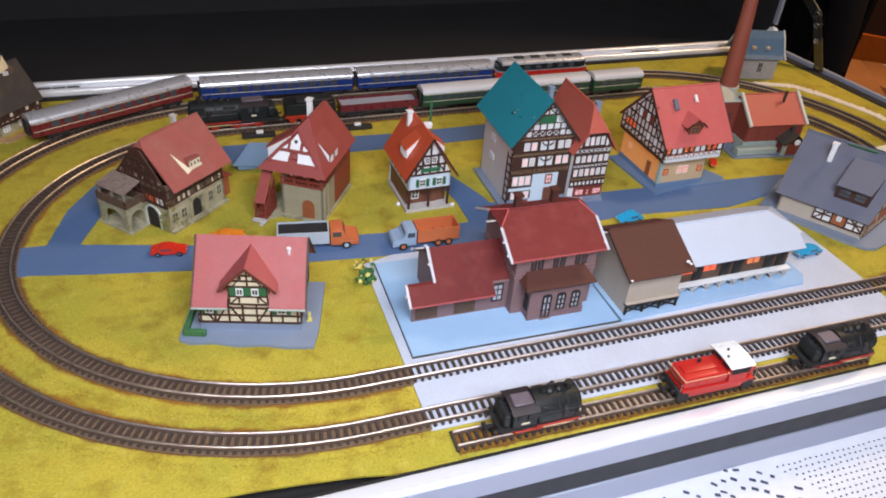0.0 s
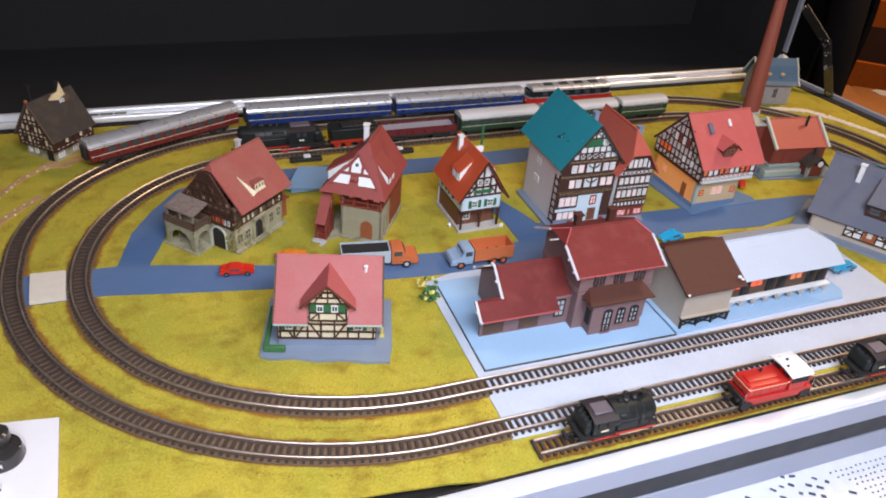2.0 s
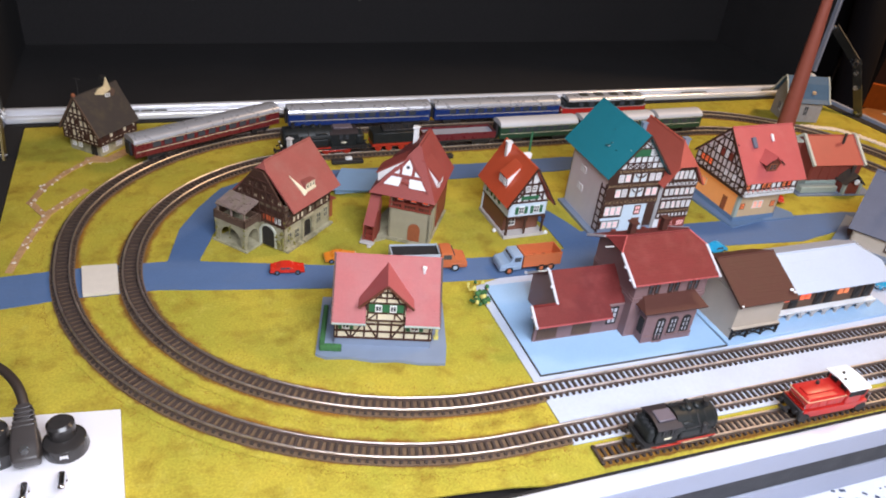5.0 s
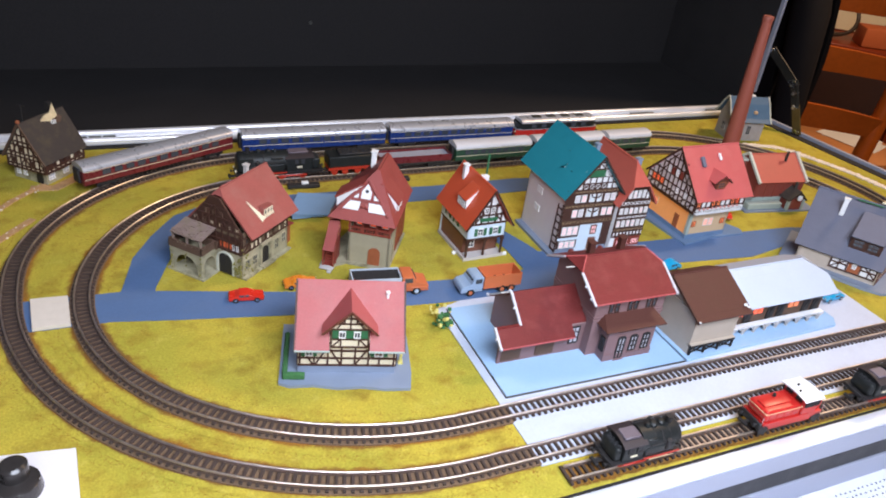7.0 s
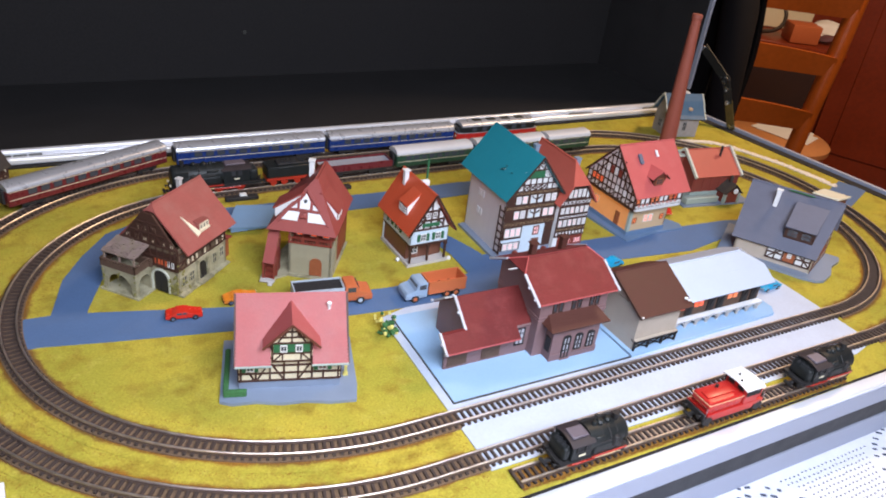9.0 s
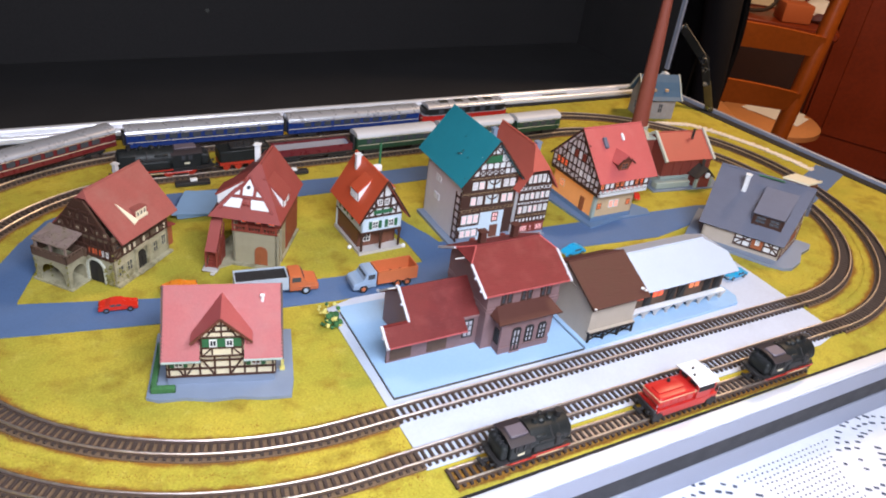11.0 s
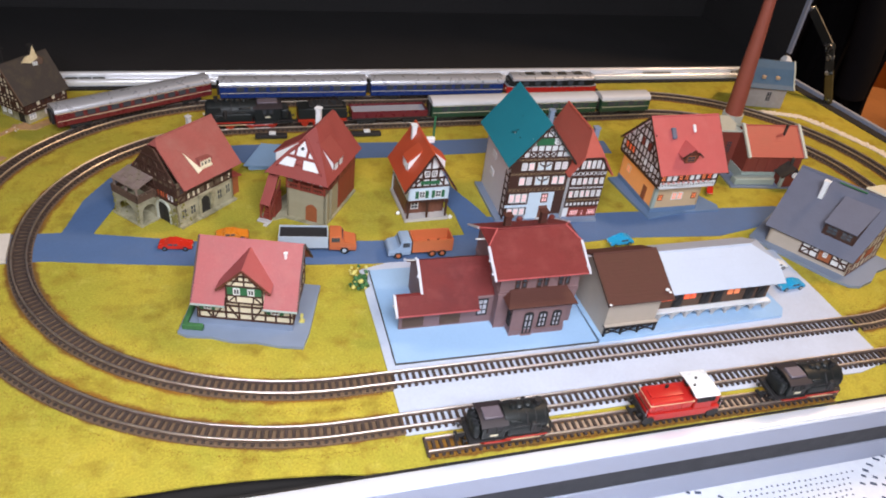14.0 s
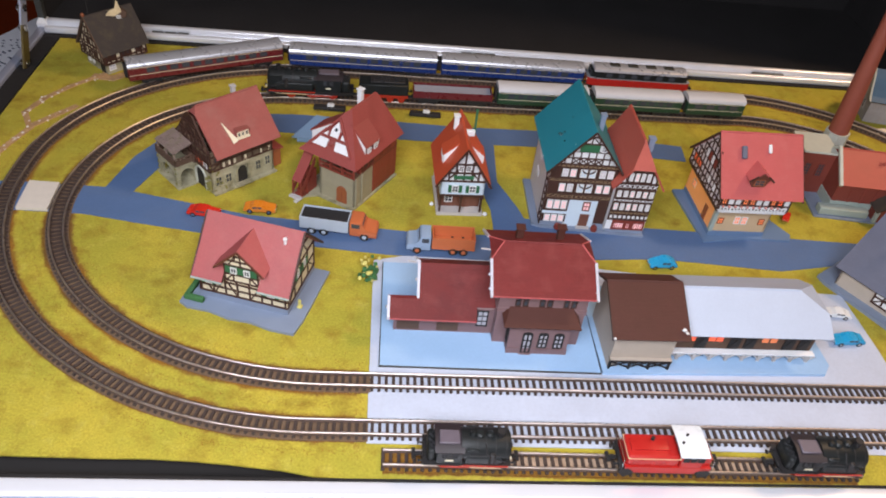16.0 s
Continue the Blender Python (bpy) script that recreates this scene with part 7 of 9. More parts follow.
    for u in (0.0792, 0.0838, 0.0940, 0.0986, 0.1088, 0.1134):
        window(h, f, u, 0.0345, 0.0034, 0.0092, cols=1, rows=2, frame_m=TIMBER, pane=GLASS)
    for x, y in ((0.082, 0.058), (0.108, 0.060)):
        chimney(h, x, y, 0.055, 0.0672, 0.0042, ROOF_BROWN)
    # bay with its own roof
    e0, e1, g0 = 0.0775, 0.1150, 0.0140
    b = BM()
    box(b, e0, e1, g0, c0, 0.0020, 0.0286)
    bay = part("bay", b, MAUVE, h, "mauve brick bay")
    b = BM()
    courses(b, (e0 - 0.0050, g0 - 0.0040, 0.0282), (e1 + 0.0048, g0 - 0.0040, 0.0282), (e1 + 0.0005, c0, 0.0338), (e0 - 0.0005, c0, 0.0338), 7)
    slab(b, [(e0 - 0.0050, g0 - 0.0040, 0.0282), (e0 - 0.0050, c0, 0.0282), (e0 - 0.0005, c0, 0.0338)], 0.001)
    slab(b, [(e1 + 0.0048, g0 - 0.0040, 0.0282), (e1 + 0.0048, c0, 0.0282), (e1 + 0.0005, c0, 0.0338)], 0.001)
    part("bay_roof", b, ROOF_BROWN, bay, "dark brown bay roof")
    f = face(0, g0)
    b = BM()
    box(b, e0 - 0.0004, e1 + 0.0004, 0.0020, 0.0068, 0, 0.0005, f)
    part("plinth", b, MAUVE, bay)
    for u, v, w, hgt in ((0.0866, 0.0032, 0.0052, 0.0158), (0.0964, 0.0078, 0.0050, 0.0112), (0.1062, 0.0078, 0.0050, 0.0112)):
        b = BM()
        arch = [(u + w / 2 + w / 2 * math.cos(math.pi * k / 10), v + hgt + w * 0.22 * math.sin(math.pi * k / 10)) for k in range(11)]
        prism(b, [(u, v), (u + w, v)] + arch, 0.00004, 0.0003, f)
        win = part("arched_window", b, GLASS_PALE, bay, "arched window with dark glazing bars")
        b = BM()
        for p, q in zip(arch, arch[1:]):
            beam(b, f, *p, *q, 0.0010, 0.0, 0.0008)
        for uu in (u, u + w / 2, u + w):
            box(b, uu - 0.0005, uu + 0.0005, v, v + hgt + (w * 0.22 if uu == u + w / 2 else 0.0), 0.0, 0.0008, f)
        for k in range(4):
            box(b, u, u + w, v + hgt * k / 3 - 0.0004, v + hgt * k / 3 + 0.0004, 0.0, 0.0007, f)
        part("window_frame", b, SOOT, win)
        b = BM()
        box(b, u - 0.0012, u + w + 0.0012, v - 0.0012, v - 0.0004, 0, 0.0016, f)
        part("sill", b, MAUVE, win)
    window(bay, face(e0, c0, 0, -90), 0.002, 0.0085, 0.0050, 0.0110, cols=2, rows=3, frame_m=SOOT)
    window(bay, face(e1, g0, 0, 90), 0.002, 0.0085, 0.0050, 0.0110, cols=2, rows=3, frame_m=SOOT)
    for v in (0.0110, 0.0345):
        window(h, face(a1, c0, 0, 90), 0.010, v, 0.006, 0.010, frame_m=SOOT), window(h, face(a1, c0, 0, 90), 0.030, v, 0.006, 0.010, frame_m=SOOT)


def goods_shed():
    h = thing("goods_shed", "beige goods shed with brown roof and long white loading roof", "goods shed", pose(0.4315, 0.372, 0, 0, 0, 0.5))
    plate(h, [(0.0, 0.0), (0.146, 0.0025), (0.152, 0.010), (0.150, 0.075), (0.0, 0.078)], 0.0010, 0.0030, PLATE, label="glossy pale blue plate")
    # raised shed on posts
    x0, x1, y0, y1, yr, E, R = 0.0035, 0.0415, 0.0055, 0.0485, 0.03375, 0.0345, 0.0490
    b = BM()
    box(b, x0, x1, y0, y1, 0.0105, E - 0.0005)
    prism(b, [(0, E), (y1 - y0, E), (y1 - yr, R - 0.0015)], -(x1 - x0), 0, face(x0, y1, 0, -90))
    box(b, x0, x0 + 0.006, y0, y1, 0.003, 0.0105)
    part("wall", b, BEIGE, h)
    b = BM()
    box(b, x0, x1 + 0.001, y0 - 0.0024, y0 + 0.002, 0.0094, 0.0106)
    tr = part("trestle", b, SOOT, h, "black loading trestle")
    for k in range(4):
        b = BM()
        u = x0 + 0.0005 + k * 0.0125
        box(b, u - 0.0007, u + 0.0007, y0 - 0.0022, y0 - 0.0010, 0.003, 0.0094)
        part("post", b, SOOT, tr)
    for k in range(3):
        u = x0 + k * 0.0125
        for va, vb in ((0.0040, 0.0090), (0.0090, 0.0040)):
            b = BM()
            beam(b, face(0, y0 - 0.0010), u, va, u + 0.0125, vb, 0.0008, 0, 0.0006)
            part("brace", b, SOOT, tr)
    b = BM()
    box(b, x0, x1 + 0.001, y0 - 0.0022, y0 + 0.001, 0.0108, 0.0114)
    part("deck", b, BEIGE, h)
    gable_roof(h, x0 - 0.0040, x1 + 0.0050, y0 - 0.0055, yr, y1 + 0.0020, 0.0330, R + 0.0005, 0.0400, ROOF_BROWN, 14)
    for x in (x0 - 0.0040, x1 + 0.0050):
        for y, z in ((y0 - 0.0055, 0.0322), (y1 + 0.0020, 0.0392)):
            b = BM()
            beam(b, face(x, 0, 0, 90), y, z, yr, R - 0.0004, 0.0014, -0.0006, 0.0006)
            part("verge_board", b, TIMBER, h)
    for at, r, seed in (((x0 - 0.0035, y0 - 0.0055, 0.0338), 0.0011, 3), ((x1 + 0.0015, y0 - 0.0005, 0.0372), 0.0016, 4), ((x1 + 0.0030, y0 - 0.0020, 0.0362), 0.0012, 5)):
        b = BM()
        blob(b, at, r, seed, 1, flat=0.6)
        part("glue_spot", b, WHITE, h)
    # long part
    p0, p1, q0, q1 = 0.0460, 0.1420, 0.0160, 0.0580
    b = BM()
    box(b, p0, p1 - 0.004, q0, q1, 0.0100, 0.0285)
    prism(b, [(0, 0.0285), (q1 - q0, 0.0285), ((q1 - q0) * 0.65, 0.038), ((q1 - q0) * 0.35, 0.038)], -(p1 - 0.004 - p0), 0, face(p0, q1, 0, -90))
    lw = part("long_wall", b, OLDWOOD, h, "dark boarded wall")
    f = face(0, q0)
    for u in (0.050, 0.055, 0.0680, 0.0730, 0.1030, 0.1085):
        b = BM()
        box(b, u, u + 0.0040, 0.0170, 0.0255, 0, 0.0005, f)
        part("window", b, LIT_RED if u < 0.08 else LIT, lw, "window lit red from inside")
    for u in (0.060, 0.082, 0.092, 0.118, 0.128):
        b = BM()
        box(b, u, u + 0.007, 0.0110, 0.0255, 0, 0.0008, f)
        beam(b, f, u, 0.011, u + 0.007, 0.0255, 0.0007, 0.0008, 0.0012)
        part("sliding_door", b, SOOT, lw)
    b = BM()
    box(b, p0 - 0.001, p1 - 0.002, q0 - 0.0042, q0, 0.0088, 0.0098)
    part("platform", b, WHITE, h, "pale loading platform")
    for k in range(9):
        b = BM()
        u = p0 + 0.004 + 0.0108 * k
        box(b, u - 0.0009, u + 0.0009, q0 - 0.0040, q0 - 0.0026, 0.0030, 0.0088)
        beam(b, face(0, q0 - 0.0034), u, 0.0050, u + 0.0045, 0.0086, 0.0008, 0, 0.0006)
        beam(b, face(0, q0 - 0.0034), u, 0.0050, u - 0.0045, 0.0086, 0.0008, 0, 0.0006)
        part("platform_post", b, GREIGE, h)
    gable_roof(h, p0 - 0.0005, p1 + 0.0020, 0.0095, 0.0370, 0.0645, 0.0275, 0.0432, 0.0275, ROOF_WHITE, 2, hip1=0.0170, hipdrop=0.48)


farmhouse()
stone_villa()
loggia_house()
chalet()
merchant_house()
guest_house()
factory()
water_tower_house()
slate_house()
gabled_ruin()
station()
goods_shed()


# ---- engines, coaches and wagons ----


def wheel(parent, x, y, r, material, name="wheel"):
    b = BM()
    tube(b, [(x, y - 0.0009, r), (x, y + 0.0009, r)], r, 16)
    w = part(name, b, material, parent)
    b = BM()
    s = 1 if y > 0 else -1
    tube(b, [(x, y + s * 0.0009, r), (x, y + s * 0.0014, r)], r * 0.35, 8)
    for k in range(6):
        a = math.pi * k / 3
        tube(b, [(x, y + s * 0.0010, r), (x + r * 0.8 * math.cos(a), y + s * 0.0010, r + r * 0.8 * math.sin(a))], 0.0003, 4)
    part("spokes", b, STEEL if material is BLACK else material, w)


def buffers(parent, x, s, z=0.0060):
    for y in (-0.0055, 0.0055):
        b = BM()
        tube(b, [(x, y, z), (x + s * 0.0022, y, z)], 0.0006, 8), tube(b, [(x + s * 0.0022, y, z), (x + s * 0.0027, y, z)], 0.0014, 10)
        part("buffer", b, SOOT, parent)
    b = BM()
    box(b, *sorted((x, x + s * 0.0050)), -0.0010, 0.0010, z - 0.0028, z - 0.0016)
    box(b, *sorted((x + s * 0.0038, x + s * 0.0056)), -0.0030, 0.0030, z - 0.0028, z - 0.0012)
    part("coupling", b, SOOT, parent)


def tank_engine(name, label, m, long=0.050, red=True):
    """A small black tank engine, chimney at +x."""
    e = thing(name, label, "steam locomotive", m)
    L = long
    b = BM()
    box(b, -L / 2, L / 2, -0.0075, 0.0075, 0.0048, 0.0078, bevel=0.0004)
    part("frame", b, SOOT, e)
    b = BM()
    tube(b, [(-L * 0.08, 0, 0.0160), (L * 0.45, 0, 0.0160), (L * 0.475, 0, 0.0160), (L * 0.485, 0, 0.0160)], [0.0086, 0.0086, 0.0078, 0.0066], 28)
    boiler = part("boiler", b, BLACK, e)
    b = BM()
    tube(b, [(L * 0.36, 0, 0.0210), (L * 0.36, 0, 0.0278), (L * 0.36, 0, 0.0288)], [0.0021, 0.0018, 0.0022], 16)
    part("chimney", b, SOOT, boiler)
    for x, r, h in ((L * 0.24, 0.0022, 0.0270), (L * 0.13, 0.0025, 0.0266), (L * 0.05, 0.0018, 0.0264)):
        b = BM()
        tube(b, [(x, 0, 0.0205), (x, 0, h - 0.001), (x, 0, h)], [r, r, r * 0.6], 16)
        part("dome", b, BLACK, boiler)
    for x in (0.09, 0.19, 0.30, 0.42):
        b = BM()
        tube(b, [(L * x, 0, 0.0160), (L * (x + 0.008), 0, 0.0160)], 0.00872, 28)
        part("boiler_band", b, SOOT, boiler)
    b = BM()
    tube(b, [(-L * 0.1, 0.0056, 0.0215), (L * 0.44, 0.0056, 0.0215)], 0.0003, 5), tube(b, [(-L * 0.1, -0.0056, 0.0215), (L * 0.44, -0.0056, 0.0215)], 0.0003, 5)
    part("handrail", b, STEEL, boiler)
    for s in (-1, 1):
        b = BM()
        box(b, -L * 0.04, L * 0.40, *sorted((s * 0.0050, s * 0.0090)), 0.0082, 0.0162, bevel=0.0018, seg=3)
        part("side_tank", b, BLACK, e)
        b = BM()
        box(b, -L * 0.5, L * 0.5, *sorted((s * 0.0050, s * 0.0092)), 0.0076, 0.0084)
        part("running_board", b, SOOT, e)
        if red:
            b = BM()
            box(b, -L * 0.06, L * 0.47, *sorted((s * 0.0092, s * 0.0097)), 0.0074, 0.0085)
            part("stripe", b, WHEELRED, e, "thin red edge")
            b = BM()
            box(b, -L * 0.30, L * 0.04, *sorted((s * 0.0068, s * 0.0080)), 0.0030, 0.0042, bevel=0.0003)
            part("frame_edge", b, WHEELRED, e, "red rear frame")
            b = BM()
            box(b, L * 0.04, L * 0.40, *sorted((s * 0.0086, s * 0.0092)), 0.0052, 0.0059, bevel=0.0001)
            part("piston_rod", b, OCHRE, e, "brassy connecting rod")
    c = BM()
    box(c, -L * 0.36, -L * 0.06, -0.0086, 0.0086, 0.0082, 0.0205, bevel=0.0005)
    cab = part("cab", c, BLACK, e)
    for s in (-1, 1):
        mm = face(-L * 0.21, s * 0.0087, 0, 0 if s < 0 else 180)
        window(cab, mm, -0.0045, 0.0150, 0.0036, 0.0045, frame_m=SOOT), window(cab, mm, 0.0010, 0.0150, 0.0036, 0.0045, frame_m=SOOT)
        b = BM()
        box(b, -0.0022, 0.0022, 0.0115, 0.0128, 0.0001, 0.0004, mm)
        part("number_plate", b, CREAM, cab, "pale plate")
    b = arched_roof(-L * 0.38, -L * 0.045, 0.0092, 0.0202, 0.0028, 0.0006)
    part("cab_roof", b, CABROOF, cab)
    b = BM()
    box(b, -L * 0.33, -L * 0.10, -0.0052, 0.0032, 0.0222, 0.0239, bevel=0.0005)
    part("roof_vent", b, HATCH, cab, "purple-grey raised roof hatch")
    for s in (-1, 1):
        b = BM()
        tube(b, [(L * 0.44, s * 0.0088, 0.0118), (L * 0.30, s * 0.0092, 0.0150), (L * 0.20, s * 0.0082, 0.0190), (L * 0.19, s * 0.0050, 0.0236)], 0.0005, 6)
        tube(b, [(L * 0.02, s * 0.0086, 0.0172), (L * 0.36, s * 0.0086, 0.0172)], 0.0004, 6)
        part("pipe", b, SOOT, boiler)
        b = BM()
        tube(b, [(L * 0.27, s * 0.0088, 0.0120), (L * 0.27, s * 0.0088, 0.0190), (L * 0.27, s * 0.0088, 0.0196)], [0.0016, 0.0016, 0.0009], 10)
        part("air_pump", b, SOOT, boiler)
        b = BM()
        box(b, -L * 0.02, L * 0.12, *sorted((s * 0.0052, s * 0.0080)), 0.0190, 0.0212, bevel=0.0006)
        part("sand_box", b, BLACK, boiler)
    b = BM()
    box(b, -L * 0.46, -L * 0.36, -0.0078, 0.0078, 0.0082, 0.0188, bevel=0.0028, seg=3)
    part("bunker", b, BLACK, e)
    b = BM()
    for k in range(10):
        blob(b, (-L * (0.385 + 0.04 * (k % 3) / 2), -0.0052 + 0.0011 * k, 0.0182), 0.0013, k, 1)
    part("coal", b, COAL, e)
    for s in (-1, 1):
        for x in (-0.26, -0.02, 0.22):
            wheel(e, L * x, s * 0.0048, 0.0044, WHEELRED if red else BLACK)
        b = BM()
        box(b, -L * 0.26, L * 0.30, *sorted((s * 0.0064, s * 0.0070)), 0.0036, 0.0048)
        part("coupling_rod", b, STEEL, e)
        b = BM()
        tube(b, [(L * 0.32, s * 0.0070, 0.0058), (L * 0.46, s * 0.0070, 0.0058)], 0.0022, 10)
        part("cylinder", b, BLACK, e)
        b = BM()
        tube(b, [(L * 0.495, s * 0.0050, 0.0102), (L * 0.51, s * 0.0050, 0.0102)], 0.0011, 10)
        part("lamp", b, CREAM, e)
    buffers(e, L * 0.5, 1), buffers(e, -L * 0.5, -1)
    return e


def diesel_shunter(m):
    """A red shunter with a long hood (towards -x) and a cab with a white roof."""
    e = thing("diesel_shunter", "bright red diesel shunter with white cab roof on the siding", "diesel locomotive", m)
    L = 0.0510
    b = BM()
    prism(b, [(-L * 0.34, 0.0038), (L * 0.31, 0.0038), (L * 0.33, 0.0060), (L * 0.47, 0.0072), (L * 0.47, 0.0094), (-L * 0.45, 0.0094), (-L * 0.45, 0.0072), (-L * 0.37, 0.0060)], -0.0086, 0.0086, face(0, 0))
    part("frame", b, LOCORED, e, "red skirted frame")
    for xa, xb in ((-L * 0.49, -L * 0.36), (L * 0.33, L * 0.49)):
        b = BM()
        box(b, xa, xb, -0.0078, 0.0078, 0.0040, 0.0070, bevel=0.0006)
        for y in (-0.0078, 0.0078):
            tube(b, [((xa + xb) / 2, y - 0.0008, 0.0040), ((xa + xb) / 2, y + 0.0008, 0.0040)], 0.0039, 14)
        part("end_axle_box", b, SOOT, e, "black end axle boxes")
    b = BM()
    box(b, -L * 0.5, -L * 0.47, -0.0082, 0.0082, 0.0058, 0.0100, bevel=0.0004)
    part("buffer_beam", b, SOOT, e)
    b = BM()
    box(b, -L / 2 + 0.003, L * 0.12, -0.0076, 0.0076, 0.0092, 0.0182, bevel=0.0020, seg=3)
    hood = part("hood", b, LOCORED, e, "red engine hood")
    for k in range(4):
        x = -L / 2 + 0.006 + 0.006 * k
        for q in ((-0.0079, -0.0074, 0.0108, 0.0160), (0.0074, 0.0079, 0.0108, 0.0160)):
            b = BM()
            box(b, x, x + 0.0046, *q, bevel=0.0002)
            part("hood_door", b, LOCORED, hood)
    b = BM()
    box(b, -L / 2 + 0.005, L * 0.02, -0.0034, 0.0034, 0.0180, 0.0194, bevel=0.0006, seg=2)
    part("hood_hatch", b, LOCORED, hood)
    b = BM()
    box(b, -L / 2 + 0.0028, L * 0.12, -0.0078, 0.0078, 0.0162, 0.0167)
    part("stripe", b, OCHRE, hood, "ochre stripe")
    b = BM()
    box(b, L * 0.12, L * 0.36, -0.0085, 0.0085, 0.0092, 0.0232, bevel=0.0006)
    cab = part("cab", b, LOCORED, e)
    for s in (-1, 1):
        mm = face(L * 0.24, s * 0.0086, 0, 0 if s < 0 else 180)
        for u in (-0.0058, -0.0018, 0.0024):
            window(cab, mm, u, 0.0165, 0.0034, 0.0048, frame_m=SOOT)
    for u in (-0.0062, 0.0016):
        window(cab, face(L * 0.12 - 0.0001, 0, 0, -90), u, 0.0190, 0.0046, 0.0036, frame_m=SOOT)
        window(cab, face(L * 0.36 + 0.0001, 0, 0, 90), u, 0.0165, 0.0046, 0.0048, frame_m=SOOT)
    b = arched_roof(L * 0.07, L * 0.385, 0.0102, 0.0232, 0.0014, 0.0008)
    roof = part("cab_roof", b, CARWHITE, cab, "white cab roof")
    for x, y in ((0.13, -0.002), (0.20, 0.003)):
        b = BM()
        tube(b, [(L * x, y, 0.0242), (L * x, y, 0.0256)], 0.0007, 8)
        part("horn", b, SOOT, roof)
    b = BM()
    box(b, L * 0.36, L * 0.47, -0.0068, 0.0068, 0.0092, 0.0165, bevel=0.0010, seg=2)
    part("rear_hood", b, LOCORED, e)
    for x in (-L / 2 + 0.001, L / 2 - 0.001):
        b = BM()
        tube(b, [(x, -0.0082, 0.0092), (x, -0.0082, 0.0150), (x, 0.0082, 0.0150), (x, 0.0082, 0.0092)], 0.0003, 6)
        part("handrail", b, STEEL, e)
    for s in (-1, 1):
        for x in (-0.30, 0.0, 0.30):
            wheel(e, L * x, s * 0.0048, 0.0043, BLACK)
        b = BM()
        box(b, -L * 0.32, L * 0.32, *sorted((s * 0.0064, s * 0.0069)), 0.0036, 0.0048)
        part("coupling_rod", b, STEEL, e)
    b = BM()
    tube(b, [(-L * 0.15, 0.003, 0.0185), (-L * 0.15, 0.003, 0.0215)], 0.0010, 8)
    part("exhaust", b, SOOT, e)
    buffers(e, L / 2, 1, 0.0075), buffers(e, -L / 2, -1, 0.0075)
    return e


def bogie(parent, x, r=0.0032):
    b = BM()
    box(b, x - 0.0085, x + 0.0085, -0.0062, 0.0062, 0.0034, 0.0050, bevel=0.0003)
    for s in (-1, 1):
        box(b, x - 0.0090, x + 0.0090, *sorted((s * 0.0062, s * 0.0072)), 0.0026, 0.0048)
    bg = part("bogie", b, SOOT, parent)
    for dx in (-0.0055, 0.0055):
        for s in (-1, 1):
            b = BM()
            tube(b, [(x + dx, s * 0.0040, r), (x + dx, s * 0.0052, r)], r, 12)
            part("wheel", b, SOOT, bg)


def coach(name, label, L, body, roof, m, windows=9, H=0.0225, group="", stripe=None, step=0.0):
    c = thing(name, label, "railway coach", m, group)
    w = 0.0088
    b = BM()
    box(b, -L / 2, L / 2, -w, w, 0.0055, H - 0.0045, bevel=0.0006)
    bd = part("body", b, body, c)
    b = BM()
    n, prof = 10, []
    for k in range(n + 1):
        a = math.pi * k / n
        prof.append((-(w + 0.0003) * math.cos(a), H - 0.0045 + 0.0050 * math.sin(a) ** 0.7))
    prism(b, prof, -L / 2, L / 2, Matrix(((0, 0, 1, 0), (1, 0, 0, 0), (0, 1, 0, 0), (0, 0, 0, 1))))
    part("roof", b, roof, c)
    for s in (-1, 1):
        mm = face(0, s * (w + 0.0001), 0, 0 if s < 0 else 180)
        for k in range(windows):
            u = -L / 2 + L * (0.10 + 0.80 * (k + 0.5) / windows)
            b = BM()
            ww = L * 0.80 / windows * 0.68
            box(b, u - ww / 2, u + ww / 2, 0.0122, 0.0166, 0, 0.0003, mm)
            part("window", b, GLASS, bd)
        b = BM()
        box(b, -L / 2 + 0.001, L / 2 - 0.001, 0.0106, 0.0110, 0, 0.0003, mm), box(b, -L / 2 + 0.001, L / 2 - 0.001, 0.0171, 0.0174, 0, 0.0003, mm)
        part("trim_line", b, stripe or CREAM, bd, "thin pale lines")
        for u in (-L * 0.455, L * 0.455):
            b = BM()
            box(b, u - 0.0022, u + 0.0022, 0.0066, 0.0172, 0, 0.0002, mm)
            part("door", b, body, bd)
    b = BM()
    box(b, -L * 0.28, L * 0.28, -0.0050, 0.0050, 0.0030, 0.0056, bevel=0.0004)
    part("underframe", b, SOOT, c)
    for s in (-1, 1):
        bogie(c, s * L * 0.36) if L > 0.09 else bogie(c, s * L * 0.30)
        b = BM()
        box(b, *sorted((s * L / 2, s * (L / 2 + 0.0022))), -0.0042, 0.0042, 0.0070, 0.0185, bevel=0.0004)
        part("gangway", b, SOOT, c)
    return c


